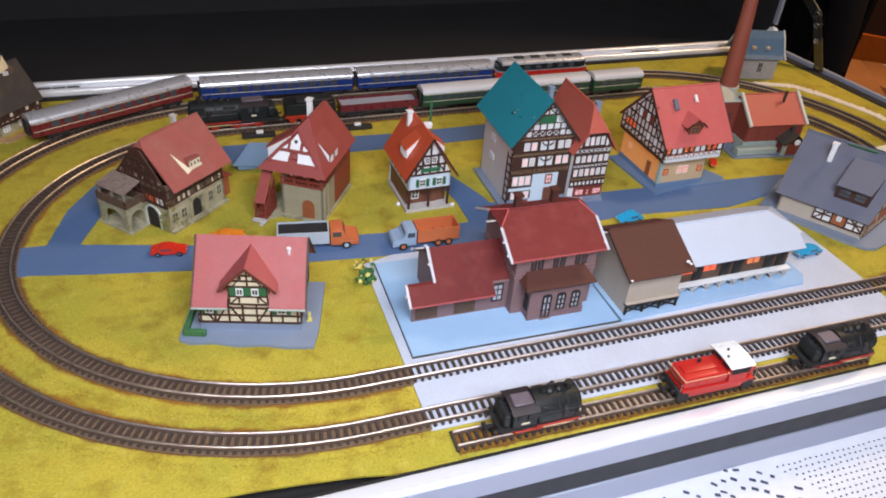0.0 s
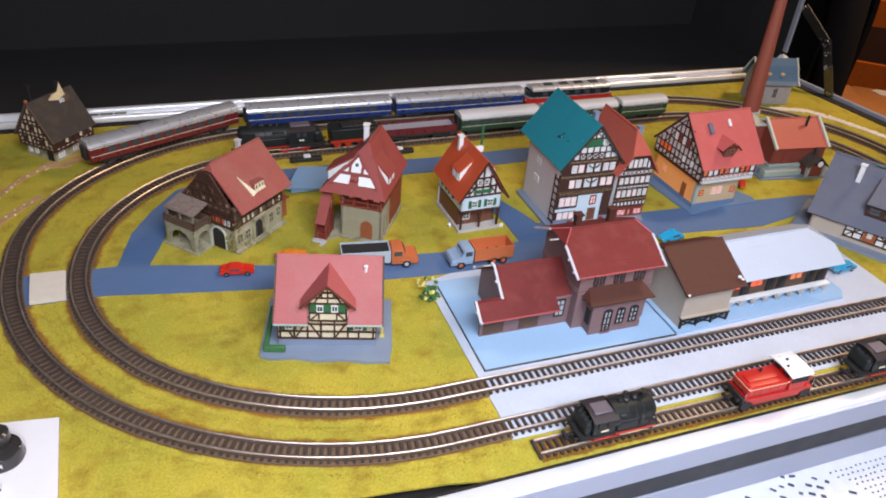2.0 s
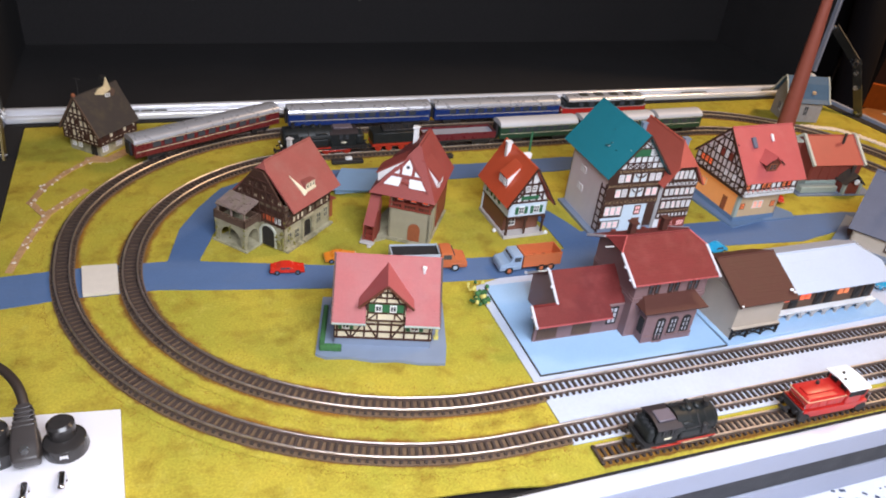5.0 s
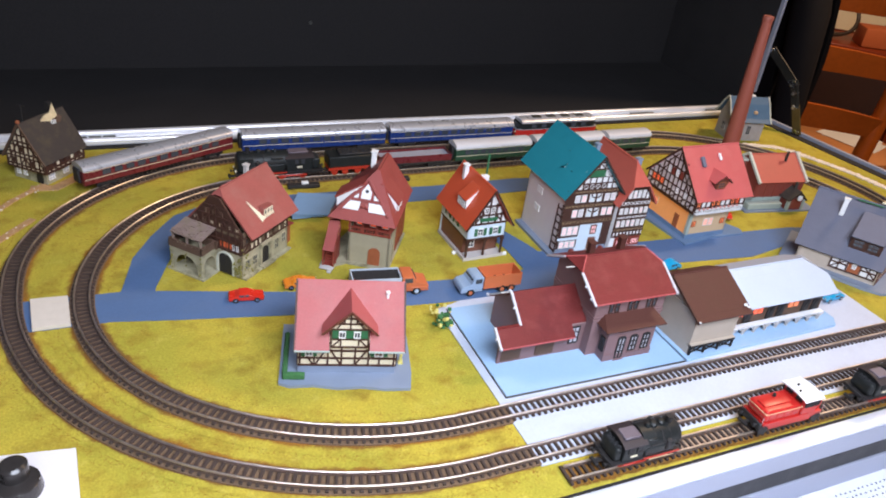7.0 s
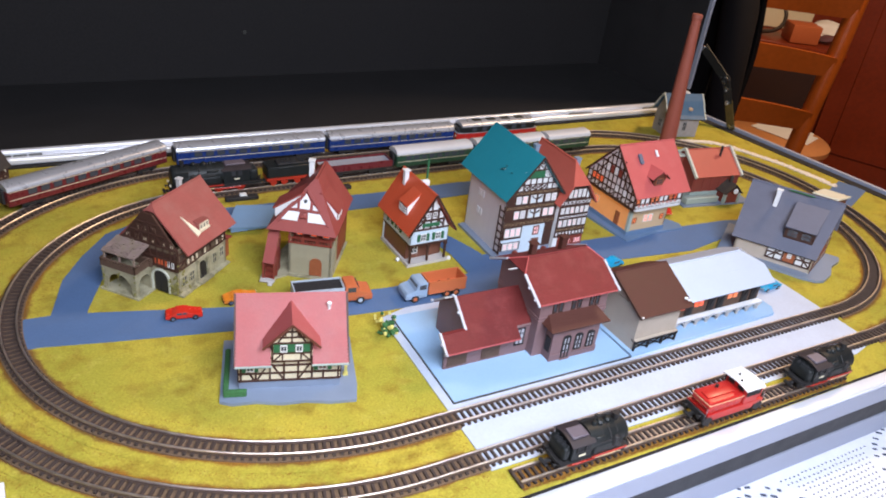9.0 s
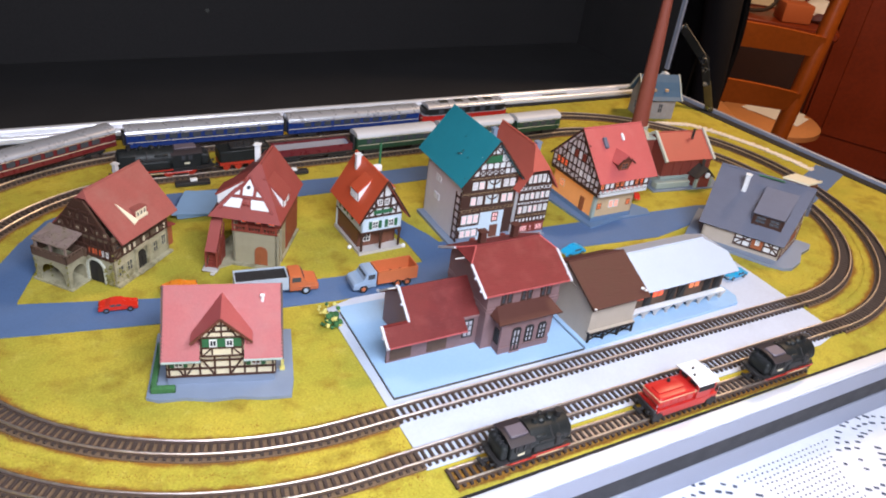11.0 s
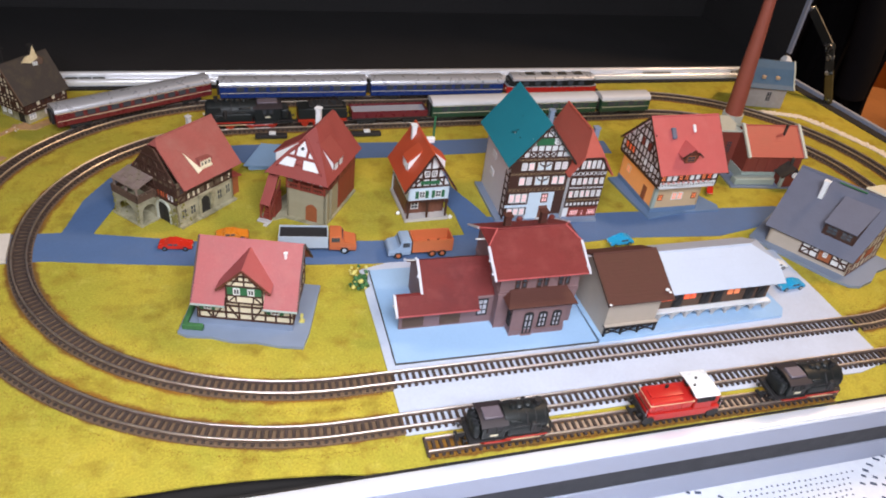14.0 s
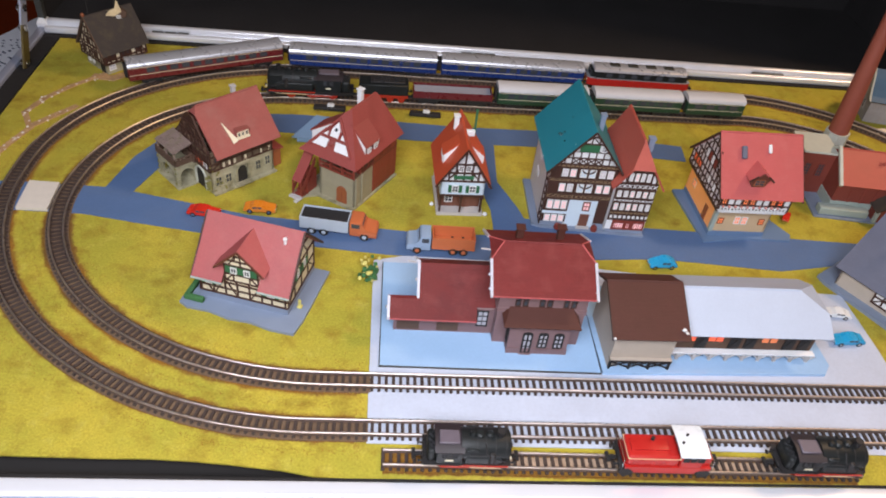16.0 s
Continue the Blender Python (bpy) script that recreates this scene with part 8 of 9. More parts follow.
def mainline_engine(m):
    """A red diesel with a dark roof band and silver trim."""
    e = thing("diesel_locomotive", "red and black main line diesel locomotive on the outer loop", "diesel locomotive", m)
    L, w = 0.102, 0.0092
    for nm, z0, z1, mm, inset in (("body", 0.0052, 0.0125, LOCORED, 0.0), ("window_band", 0.0130, 0.0195, BLACK, 0.0008), ("trim_line", 0.0125, 0.0130, SILVER, -0.0001)):
        b = BM()
        ww = w - inset
        ends = L / 2 - inset * 3
        pts = [(-ends, -ww * 0.72), (-ends + 0.006, -ww), (ends - 0.006, -ww), (ends, -ww * 0.72), (ends, ww * 0.72), (ends - 0.006, ww), (-ends + 0.006, ww), (-ends, ww * 0.72)]
        prism(b, pts, z0, z1)
        part(nm, b, mm, e)
    b = BM()
    prof = [(-(w - 0.0004) * math.cos(math.pi * k / 8), 0.0195 + 0.0042 * math.sin(math.pi * k / 8) ** 0.8) for k in range(9)]
    prism(b, prof, -L / 2 + 0.005, L / 2 - 0.005, Matrix(((0, 0, 1, 0), (1, 0, 0, 0), (0, 1, 0, 0), (0, 0, 0, 1))))
    r = part("roof", b, SILVER, e, "silver grey roof")
    for k in range(4):
        b = BM()
        box(b, -0.030 + 0.018 * k, -0.020 + 0.018 * k, -0.0035, 0.0035, 0.0232, 0.0243, bevel=0.0003)
        part("roof_fan", b, GUNMETAL, r)
    for s in (-1, 1):
        mm = face(0, s * (w - 0.0007), 0, 0 if s < 0 else 180)
        for k in range(6):
            u = -0.034 + 0.0125 * k
            b = BM()
            box(b, u, u + 0.006, 0.0145, 0.0185, 0, 0.0004, mm)
            part("window", b, GLASS, e)
        bogie(e, s * 0.033, 0.0036)
        b = BM()
        box(b, *sorted((s * (L / 2 - 0.0030), s * (L / 2 - 0.0020))), -0.0055, 0.0055, 0.0150, 0.0190)
        part("windscreen", b, GLASS, e)
        for y in (-0.0045, 0.0045):
            b = BM()
            tube(b, [(s * L / 2, y, 0.0098), (s * (L / 2 + 0.0006), y, 0.0098)], 0.0010, 10)
            part("headlight", b, CREAM, e)
        buffers(e, s * L / 2, s, 0.0066)
    b = BM()
    box(b, -0.016, 0.016, -0.0070, 0.0070, 0.0028, 0.0055, bevel=0.0005)
    part("fuel_tank", b, SOOT, e)
    return e


def steam_engine(m):
    e = tank_engine("steam_locomotive", "black steam locomotive with red wheels on the inner loop", m, 0.076)
    for s in (-1, 1):
        b = BM()
        box(b, 0.024, 0.035, *sorted((s * 0.0082, s * 0.0088)), 0.0110, 0.0225, bevel=0.0002)
        part("smoke_deflector", b, BLACK, e)
    return e


def tender(m):
    t = thing("tender", "black coal tender with red frame behind the steam locomotive", "tender", m)
    L = 0.044
    b = BM()
    box(b, -L / 2, L / 2, -0.0085, 0.0085, 0.0082, 0.0185, bevel=0.0008)
    part("body", b, BLACK, t)
    b = BM()
    box(b, -L / 2 + 0.003, L / 2 - 0.010, -0.0060, 0.0060, 0.0185, 0.0205, bevel=0.0006)
    part("coal_bunker", b, SOOT, t)
    b = BM()
    for k in range(60):
        blob(b, (random.uniform(-L / 2 + 0.004, L / 2 - 0.012), random.uniform(-0.005, 0.005), 0.0205), random.uniform(0.0007, 0.0014), k, 1)
    c = part("coal", b, COAL, t)
    c["kind"] = "stuff"
    b = BM()
    box(b, -L / 2, L / 2, -0.0070, 0.0070, 0.0050, 0.0082)
    part("frame", b, WHEELRED, t, "red frame")
    for s in (-1, 1):
        for x in (-0.016, -0.006, 0.006, 0.016):
            wheel(t, x, s * 0.0048, 0.0031, WHEELRED)
    buffers(t, -L / 2, -1)


def open_wagon(m):
    t = thing("open_wagon", "low open wagon with brown sides and grey load", "goods wagon", m)
    L, w = 0.072, 0.0088
    b = BM()
    box(b, -L / 2, L / 2, -w, w, 0.0060, 0.0078)
    part("floor", b, SOOT, t)
    for q in ((-L / 2, L / 2, -w, -w + 0.0009), (-L / 2, L / 2, w - 0.0009, w), (-L / 2, -L / 2 + 0.0009, -w + 0.0009, w - 0.0009), (L / 2 - 0.0009, L / 2, -w + 0.0009, w - 0.0009)):
        b = BM()
        box(b, *q, 0.0078, 0.0140)
        part("side_board", b, COACHRED, t)
    b = BM()
    box(b, -L / 2 + 0.0012, L / 2 - 0.0012, -w + 0.0012, w - 0.0012, 0.0078, 0.0122)
    part("load", b, GRAVELLOAD, t, "grey load")
    for s in (-1, 1):
        bogie(t, s * 0.022)
    buffers(t, L / 2, 1, 0.0066), buffers(t, -L / 2, -1, 0.0066)


def along(line, s):
    """Pose on a loop, s metres along it from its first point."""
    n = len(line)
    i = int(round(s / 0.0025)) % n
    h = heading(line, i)
    return Matrix.Translation((line[i].x, line[i].y, RAIL_TOP + 0.0001)) @ Matrix.Rotation(math.atan2(h.y, h.x), 4, "Z")


def nearest(line, x, y):
    return min(range(len(line)), key=lambda i: (line[i] - Vector((x, y))).length) * 0.0025


# on the siding: squat bodies
LOW = Matrix.Diagonal((1, 1, 0.88, 1))
tank_engine("tank_locomotive", "black tank locomotive with red frame on the siding", pose(0.3415, 0.3090, RAIL_TOP + 0.0001, 0, 0, -0.6) @ LOW, 0.0460)
diesel_shunter(pose(0.4490, 0.3080, RAIL_TOP + 0.0001, 0, 0, -0.6) @ LOW)
tank_engine("tank_locomotive", "black tank locomotive at the far end of the siding", pose(0.5365, 0.3070, RAIL_TOP + 0.0001, 0, 0, -0.6) @ LOW, 0.0468)
# express on the outer loop, running clockwise as seen from above
TURNED = Matrix.Rotation(math.pi, 4, "Z")
s = nearest(OUTER, 0.540, 0.737)
mainline_engine(along(OUTER, s) @ TURNED)
s += 0.125
for nm, lb, bodym in (("blue_coach", "deep blue express coach with silver roof", COACHBLUE), ("blue_coach", "deep blue express coach with silver roof", COACHBLUE), ("red_coach", "burgundy express coach with silver roof at the end of the train", COACHRED)):
    coach(nm, lb, 0.138, bodym, SILVER, along(OUTER, s) @ TURNED, 11, group="express train coaches")
    s += 0.1435
# local train on the inner loop, running anticlockwise
s = nearest(INNER, 0.226, 0.684)
steam_engine(along(INNER, s))
s -= 0.0640
tender(along(INNER, s))
s -= 0.0630
open_wagon(along(INNER, s))
s -= 0.0835
for k in range(2):
    coach("green_coach", "bottle green passenger coach with light grey roof", 0.084, COACHGREEN, GREYROOF, along(INNER, s), 8, group="local train coaches")
    s -= 0.0890
s += 0.013
coach("guard_van", "short bottle green guard's van with light grey roof", 0.056, COACHGREEN, GREYROOF, along(INNER, s), 4, group="local train coaches")


# ---- road vehicles ----


def car(name, label, m, paint, L=0.023, beetle=False):
    c = thing(name, label, "car", m)
    w = L * 0.19
    if beetle:
        prof = [(-0.5, 0.14), (-0.5, 0.26), (-0.44, 0.34), (-0.30, 0.40), (-0.16, 0.44), (-0.06, 0.58), (0.10, 0.62), (0.24, 0.56), (0.40, 0.42), (0.49, 0.28), (0.5, 0.14)]
    else:
        prof = [(-0.5, 0.14), (-0.5, 0.28), (-0.47, 0.33), (-0.20, 0.36), (-0.10, 0.50), (0.02, 0.53), (0.20, 0.52), (0.32, 0.37), (0.47, 0.35), (0.5, 0.28), (0.5, 0.14)]
    b = BM()
    k_h = 0.62 if beetle else 0.54
    prism(b, [(u * L, v * L * k_h) for u, v in prof], -w, w, face(0, 0))
    bmesh.ops.bevel(b, geom=list(b.edges), offset=L * 0.022, segments=2, affect="EDGES", profile=0.6)
    body = part("body", b, paint, c)
    for s in (-1, 1):
        mm = face(0, s * (w + 0.00002), 0, 0 if s < 0 else 180)
        k = 1 if s < 0 else -1
        for u0, u1 in ((-0.08, 0.04), (0.06, 0.20)):
            b = BM()
            uu = sorted((k * u0 * L, k * u1 * L))
            box(b, uu[0], uu[1], 0.375 * L * k_h, 0.495 * L * k_h, -0.0001, 0.00012, mm)
            part("window", b, GLASS, body)
        for u in (-0.30, 0.30):
            b = BM()
            tube(b, [(u * L, s * w * 0.78, L * 0.085), (u * L, s * w * 1.03, L * 0.085)], L * 0.085, 12)
            wh = part("wheel", b, TYRE, c)
            b = BM()
            tube(b, [(u * L, s * w * 1.03, L * 0.085), (u * L, s * w * 1.06, L * 0.085)], L * 0.045, 10)
            part("hub_cap", b, STEEL, wh)
    for x in (-0.505, 0.505):
        b = BM()
        box(b, *sorted((x * L, x * L * 0.97)), -w * 0.95, w * 0.95, L * 0.10, L * 0.135)
        part("bumper", b, STEEL, c)
    for y in (-0.6, 0.6):
        b = BM()
        tube(b, [(-0.500 * L, y * w, L * 0.18), (-0.508 * L, y * w, L * 0.18)], L * 0.022, 8)
        part("headlight", b, CREAM, c)
    return c


def truck(name, label, m, cabm, bedm, L, load=None, bed_h=0.0115):
    """A tipper lorry, bonnet towards -x."""
    t = thing(name, label, "truck", m)
    w = 0.0072
    b = BM()
    box(b, -L / 2 + 0.001, L / 2, -0.0045, 0.0045, 0.0030, 0.0045)
    part("chassis", b, SOOT, t)
    b = BM()
    cb = L * 0.36
    prof = [(-L / 2, 0.0032), (-L / 2, 0.0072), (-L / 2 + 0.0012, 0.0088), (-L / 2 + cb * 0.45, 0.0094), (-L / 2 + cb * 0.55, 0.0142), (-L / 2 + cb * 0.62, 0.0150), (-L / 2 + cb, 0.0150), (-L / 2 + cb, 0.0032)]
    prism(b, prof, -w, w, face(0, 0))
    bmesh.ops.bevel(b, geom=list(b.edges), offset=0.0006, segments=2, affect="EDGES", profile=0.6)
    cab = part("cab", b, cabm, t)
    for s in (-1, 1):
        mm = face(0, s * (w + 0.00002), 0, 0 if s < 0 else 180)
        u0, u1 = -L / 2 + cb * 0.62, -L / 2 + cb * 0.92
        b = BM()
        uu = (u0, u1) if s < 0 else (-u1, -u0)
        box(b, uu[0], uu[1], 0.0102, 0.0138, -0.0001, 0.00015, mm)
        part("window", b, GLASS, cab)
        for u, r in ((-L * 0.34, 0.0031), (L * 0.20, 0.0031), (L * 0.36, 0.0031)):
            b = BM()
            tube(b, [(u, s * (w - 0.0022), r), (u, s * (w + 0.0002), r)], r, 14)
            wh = part("wheel", b, TYRE, t)
            b = BM()
            tube(b, [(u, s * (w + 0.0002), r), (u, s * (w + 0.0005), r)], r * 0.5, 10)
            part("hub", b, bedm, wh)
        b = BM()
        box(b, -L / 2 + 0.0005, -L * 0.34 + 0.005, *sorted((s * (w - 0.002), s * (w + 0.0006))), 0.0058, 0.0068, bevel=0.0003)
        part("mudguard", b, cabm, t)
    b = BM()
    box(b, -L / 2 + cb * 0.5, -L / 2 + cb * 0.53, -w * 0.8, w * 0.8, 0.0100, 0.0138)
    part("windscreen", b, GLASS, cab)
    x0, x1, z0 = -L / 2 + cb + 0.0008, L / 2 + 0.001, 0.0050
    b = BM()
    box(b, x0, x1, -w - 0.0002, w + 0.0002, z0, z0 + 0.0010)
    part("bed_floor", b, bedm, t)
    for q in ((x0, x1, -w - 0.0002, -w + 0.0006), (x0, x1, w - 0.0006, w + 0.0002), (x0, x0 + 0.0008, -w + 0.0006, w - 0.0006), (x1 - 0.0008, x1, -w + 0.0006, w - 0.0006)):
        b = BM()
        box(b, *q, z0 + 0.001, z0 + bed_h - 0.001)
        part("bed_side", b, bedm, t)
    if load:
        b = BM()
        box(b, x0 + 0.0009, x1 - 0.0009, -w + 0.0007, w - 0.0007, z0 + 0.001, z0 + bed_h * 0.80)
        part("load", b, load, t, "dark coal load")
    return t


car("red_car", "bright red saloon car on the road", pose(0.1665, 0.5110, 0.0008, 0, 0, 172), CARRED)
car("orange_car", "orange saloon car behind the red-roofed farmhouse", pose(0.2050, 0.5185, 0.0008, 0, 0, 178), CARORANGE)
car("blue_car", "sky blue rounded small car on the road", pose(0.4975, 0.4755, 0.0008, 0, 0, 4), CARBLUE, 0.021, True)
car("blue_car", "sky blue saloon car parked by the goods shed", pose(0.6065, 0.4060, 0.0010, 0, 0, 3), CARBLUE, 0.022)
car("white_car", "white saloon car parked by the goods shed", pose(0.6105, 0.4310, 0.0010, 0, 0, -8), CARWHITE, 0.019)
car("red_car", "small red car parked beside the guest house", pose(0.6190, 0.5400, 0.0012, 0, 0, 60), CARRED, 0.014)
car("turquoise_car", "turquoise car parked behind the slate-roofed house", pose(0.735, 0.500, 0.0008, 0, 0, 40), CARBLUE, 0.020)
truck("coal_lorry", "orange lorry with blue-grey bed full of coal", pose(0.2645, 0.4990, 0.0008, 0, 0, 172), TRUCKORANGE, TRUCKGREY, 0.054, COAL, 0.0105)
truck("tipper_lorry", "dusty blue lorry with empty orange tipper bed", pose(0.3352, 0.4850, 0.0008, 0, 0, -1), TRUCKBLUE, TRUCKORANGE, 0.047, None, 0.0110)

# ---- control panel in the corner ----


def control_panel():
    c = thing("control_panel", "white control panel with black connectors on the grass", "control panel")
    b = BM()
    prism(b, [(X0 + 0.002, 0.410), (0.0615, 0.3995), (0.0650, 0.312), (X0 + 0.002, 0.312)], 0.0002, 0.0030)
    part("plate", b, WHITEPANEL, c)
    for x, y in ((0.0375, 0.378), (0.0085, 0.381)):
        b = BM()
        tube(b, [(x, y, 0.003), (x, y, 0.0045), (x, y, 0.0100), (x, y, 0.0112)], [0.0100, 0.0106, 0.0098, 0.0080], 28)
        k = part("knob", b, BAKELITE, c, "round black bakelite knob")
        b = BM()
        tube(b, [(x - 0.001, y + 0.003, 0.0112), (x - 0.001, y + 0.003, 0.0175), (x - 0.001, y + 0.003, 0.0188)], [0.0066, 0.0064, 0.0050], 24)
        part("cap", b, BAKELITE, k)
        b = BM()
        box(b, x - 0.0018, x + 0.0018, y - 0.0102, y - 0.0096, 0.0060, 0.0085)
        part("mark", b, WHITEPANEL, k, "pale mark")
        b = BM()
        tube(b, [(x + 0.0085, y - 0.001, 0.009), (x + 0.0085, y - 0.001, 0.0106)], 0.0012, 10)
        part("screw", b, STEEL, k)
    for x, y in ((0.0370, 0.3585), (0.0215, 0.3560), (0.006, 0.3575)):
        b = BM()
        tube(b, [(x, y, 0.003), (x, y, 0.0062), (x + 0.0005, y - 0.0085, 0.0078)], [0.0024, 0.0020, 0.0016], 10)
        blob(b, (x + 0.0005, y - 0.0088, 0.0079), 0.0018, 1, 2, 0.0)
        part("toggle_switch", b, CHROME, c, "chrome toggle switch")
    return c


control_panel()


def power_plug():
    p = thing("power_plug", "black moulded plug and cable pushed into the control panel", "plug")
    m = Matrix.Translation((0.0225, 0.3650, 0.0105)) @ Matrix.Rotation(radians(24), 4, "X") @ Matrix.Rotation(radians(3), 4, "Z") @ Matrix.Diagonal((0.86, 0.95, 0.9, 1))
    b = BM()
    prism(b, [(-0.0066, 0.0), (0.0066, 0.0), (0.0074, 0.006), (0.0066, 0.0165), (0.0050, 0.0215), (-0.0050, 0.0215), (-0.0066, 0.0165), (-0.0074, 0.006)], -0.0050, 0.0050, m)
    bmesh.ops.bevel(b, geom=list(b.edges), offset=0.0016, segments=3, affect="EDGES", profile=0.6)
    body = part("body", b, PLUGBLACK, p)
    for k in range(5):
        b = BM()
        w = 0.0058 - 0.0003 * k
        box(b, -w, w, 0.0178 + 0.0025 * k, 0.0192 + 0.0025 * k, -0.0046 + 0.0003 * k, 0.0054 - 0.0003 * k, m, bevel=0.0005, seg=2)
        part("grip_rib", b, PLUGBLACK, body)
    b = BM()
    tube(b, [m @ Vector((0, 0.0055, 0.0048)), m @ Vector((0, 0.0055, 0.0058))], 0.0022, 16)
    part("screw", b, STEEL, body)
    b = BM()
    box(b, -0.0035, 0.0035, 0.0210, 0.0310, -0.0030, 0.0036, m, bevel=0.0008, seg=2)
    part("strain_relief", b, PLUGBLACK, body)
    b = BM()
    pts = []
    P = [m @ Vector((0, 0.0305, 0.0004)), m @ Vector((-0.001, 0.046, 0.003)), Vector((0.006, 0.432, 0.034)), Vector((-0.050, 0.440, 0.018))]
    for k in range(25):
        t = k / 24
        pts.append((1 - t) ** 3 * P[0] + 3 * t * (1 - t) ** 2 * P[1] + 3 * t * t * (1 - t) * P[2] + t ** 3 * P[3])
    tube(b, pts, 0.0024, 14)
    part("cable", b, CABLE, p, "dark brown cable")


PLUGBLACK = mat("grey_black_rubber", (0.045, 0.038, 0.036), 0.32, var=0.15, scale=200, bump=0.05)
power_plug()

# ---- paths, pebbles, figures and plants ----
WHITEPEBBLE = mat("white_pebble", (0.78, 0.68, 0.56), 0.85, var=0.2, scale=500, bump=0.8)


def gravel_path(name, label, line, width, material, count, r, seed, strip_m=None):
    rnd = random.Random(seed)
    t = thing(name, label, "path")
    if strip_m:
        for i, (p, q) in enumerate(zip(line, line[1:])):
            a, c = Vector(p), Vector(q)
            d = (c - a).normalized()
            nn = Vector((-d.y, d.x)) * width * 0.5
            b = BM()
            prism(b, [a - nn - d * 0.002, c - nn * 0.9 + d * 0.002, c + nn * 0.9 + d * 0.002, a + nn - d * 0.002], 0.0, 0.0006 + 0.00008 * (i % 3) + 0.0003 * (seed % 3))
            part("strip", b, strip_m, t)
    b = BM()
    tot = sum((Vector(q) - Vector(p)).length for p, q in zip(line, line[1:]))
    for p, q in zip(line, line[1:]):
        a, c = Vector(p), Vector(q)
        d = (c - a)
        nn = Vector((-d.y, d.x)).normalized()
        for k in range(int(count * d.length / tot)):
            o = a + d * rnd.random() + nn * rnd.gauss(0, width * 0.28)
            blob(b, (o.x, o.y, r * 0.4), r * rnd.uniform(0.5, 1.2), rnd.random() * 9, 1, 0.4, 0.7)
    pb = part("pebbles", b, material, t)
    pb["kind"] = "stuff"


gravel_path("garden_path", "pinkish gravel path with pale pebbles in the grass", [(0.044, 0.711), (0.020, 0.682), (0.006, 0.660), (-0.002, 0.635), (0.010, 0.612), (0.002, 0.585), (-0.004, 0.556), (-0.006, 0.545)], 0.0050, PEBBLE, 48, 0.0013, 3, PINKPATH)
gravel_path("garden_path", "pinkish gravel path beside the old tavern", [(0.010, 0.615), (0.022, 0.632), (0.034, 0.648)], 0.0055, PEBBLE, 14, 0.0012, 4, PINKPATH)
gravel_path("tavern_yard", "pinkish gravel yard before the old tavern", [(0.034, 0.701), (0.050, 0.699), (0.066, 0.716), (0.080, 0.734)], 0.008, PEBBLE, 30, 0.0008, 5, PINKPATH)
gravel_path("white_stone_path", "path of white pebbles along the board's edge", [(0.772, 0.690), (0.790, 0.690), (0.822, 0.677), (0.836, 0.655), (0.847, 0.632), (0.860, 0.598), (0.868, 0.560), (0.869, 0.540)], 0.0078, WHITEPEBBLE, 760, 0.0016, 6, WHITEPEBBLE)


def cow(m, white=True):
    """A small standing animal figure, plain shapes."""
    c = thing("cow_figure", "tiny white cow figure lying on the grass" if white else "tiny dark cow figure on the grass", "figurine", m)
    mm = COWWHITE if white else SOOT
    b = BM()
    tube(b, [(-0.0045, 0, 0.0052), (-0.003, 0, 0.0054), (0.003, 0, 0.0054), (0.0045, 0, 0.0056)], [0.0012, 0.0020, 0.0020, 0.0012], 10)
    tube(b, [(0.0040, 0, 0.0058), (0.0065, 0, 0.0070), (0.0082, 0, 0.0062)], [0.0012, 0.0011, 0.0006], 8)
    for x in (-0.0030, 0.0030):
        for y in (-0.0011, 0.0011):
            tube(b, [(x, y, 0.0), (x, y, 0.0045)], 0.0006, 6)
    part("body", b, mm, c)


cow(pose(0.123, 0.7405, 0.0002, 0, 0, 20))
cow(pose(0.122, 0.7550, 0.0002, 0, 0, 160))
cow(pose(0.141, 0.7540, 0.0002, 0, 0, 10), False)


def bush():
    rnd = random.Random(8)
    t = thing("flower_bush", "small green bush with yellow blossoms at the yard's corner", "bush", pose(0.287, 0.4525, 0.0))
    b = BM()
    for k in range(26):
        blob(b, (rnd.gauss(0, 0.0030), rnd.gauss(0, 0.0055), abs(rnd.gauss(0.004, 0.0022))), rnd.uniform(0.0013, 0.0024), k, 1, 0.6)
    part("leaves", b, HEDGE, t)["kind"] = "stuff"
    b = BM()
    for k in range(22):
        blob(b, (rnd.gauss(-0.001, 0.0032), rnd.gauss(0.003, 0.0065), abs(rnd.gauss(0.0065, 0.0022))), rnd.uniform(0.0008, 0.0017), k + 40, 1, 0.5)
    part("blossoms", b, FLOWER, t)["kind"] = "stuff"


bush()


def points_lever(m):
    t = thing("points_lever", "small black points lever box beside the track", "points lever", m)
    b = BM()
    box(b, -0.014, 0.014, -0.003, 0.003, 0, 0.0035, bevel=0.0005)
    part("box", b, SOOT, t)
    b = BM()
    box(b, -0.002, 0.004, -0.0022, 0.0022, 0.0035, 0.0055, bevel=0.0005)
    part("lever", b, CARWHITE, t, "white lever")


points_lever(pose(0.245, 0.6675, 0.0008, 0, 0, -2))
points_lever(pose(0.330, 0.6665, 0.0008, 0, 0, -2))
points_lever(pose(0.468, 0.7530, 0.0002, 0, 0, 0))

# ---- grass fibres ----


def inside(x, y, poly):
    hit = False
    for (xa, ya), (xb, yb) in zip(poly, poly[1:] + poly[:1]):
        if (ya > y) != (yb > y) and x < (xb - xa) * (y - ya) / (yb - ya) + xa:
            hit = not hit
    return hit


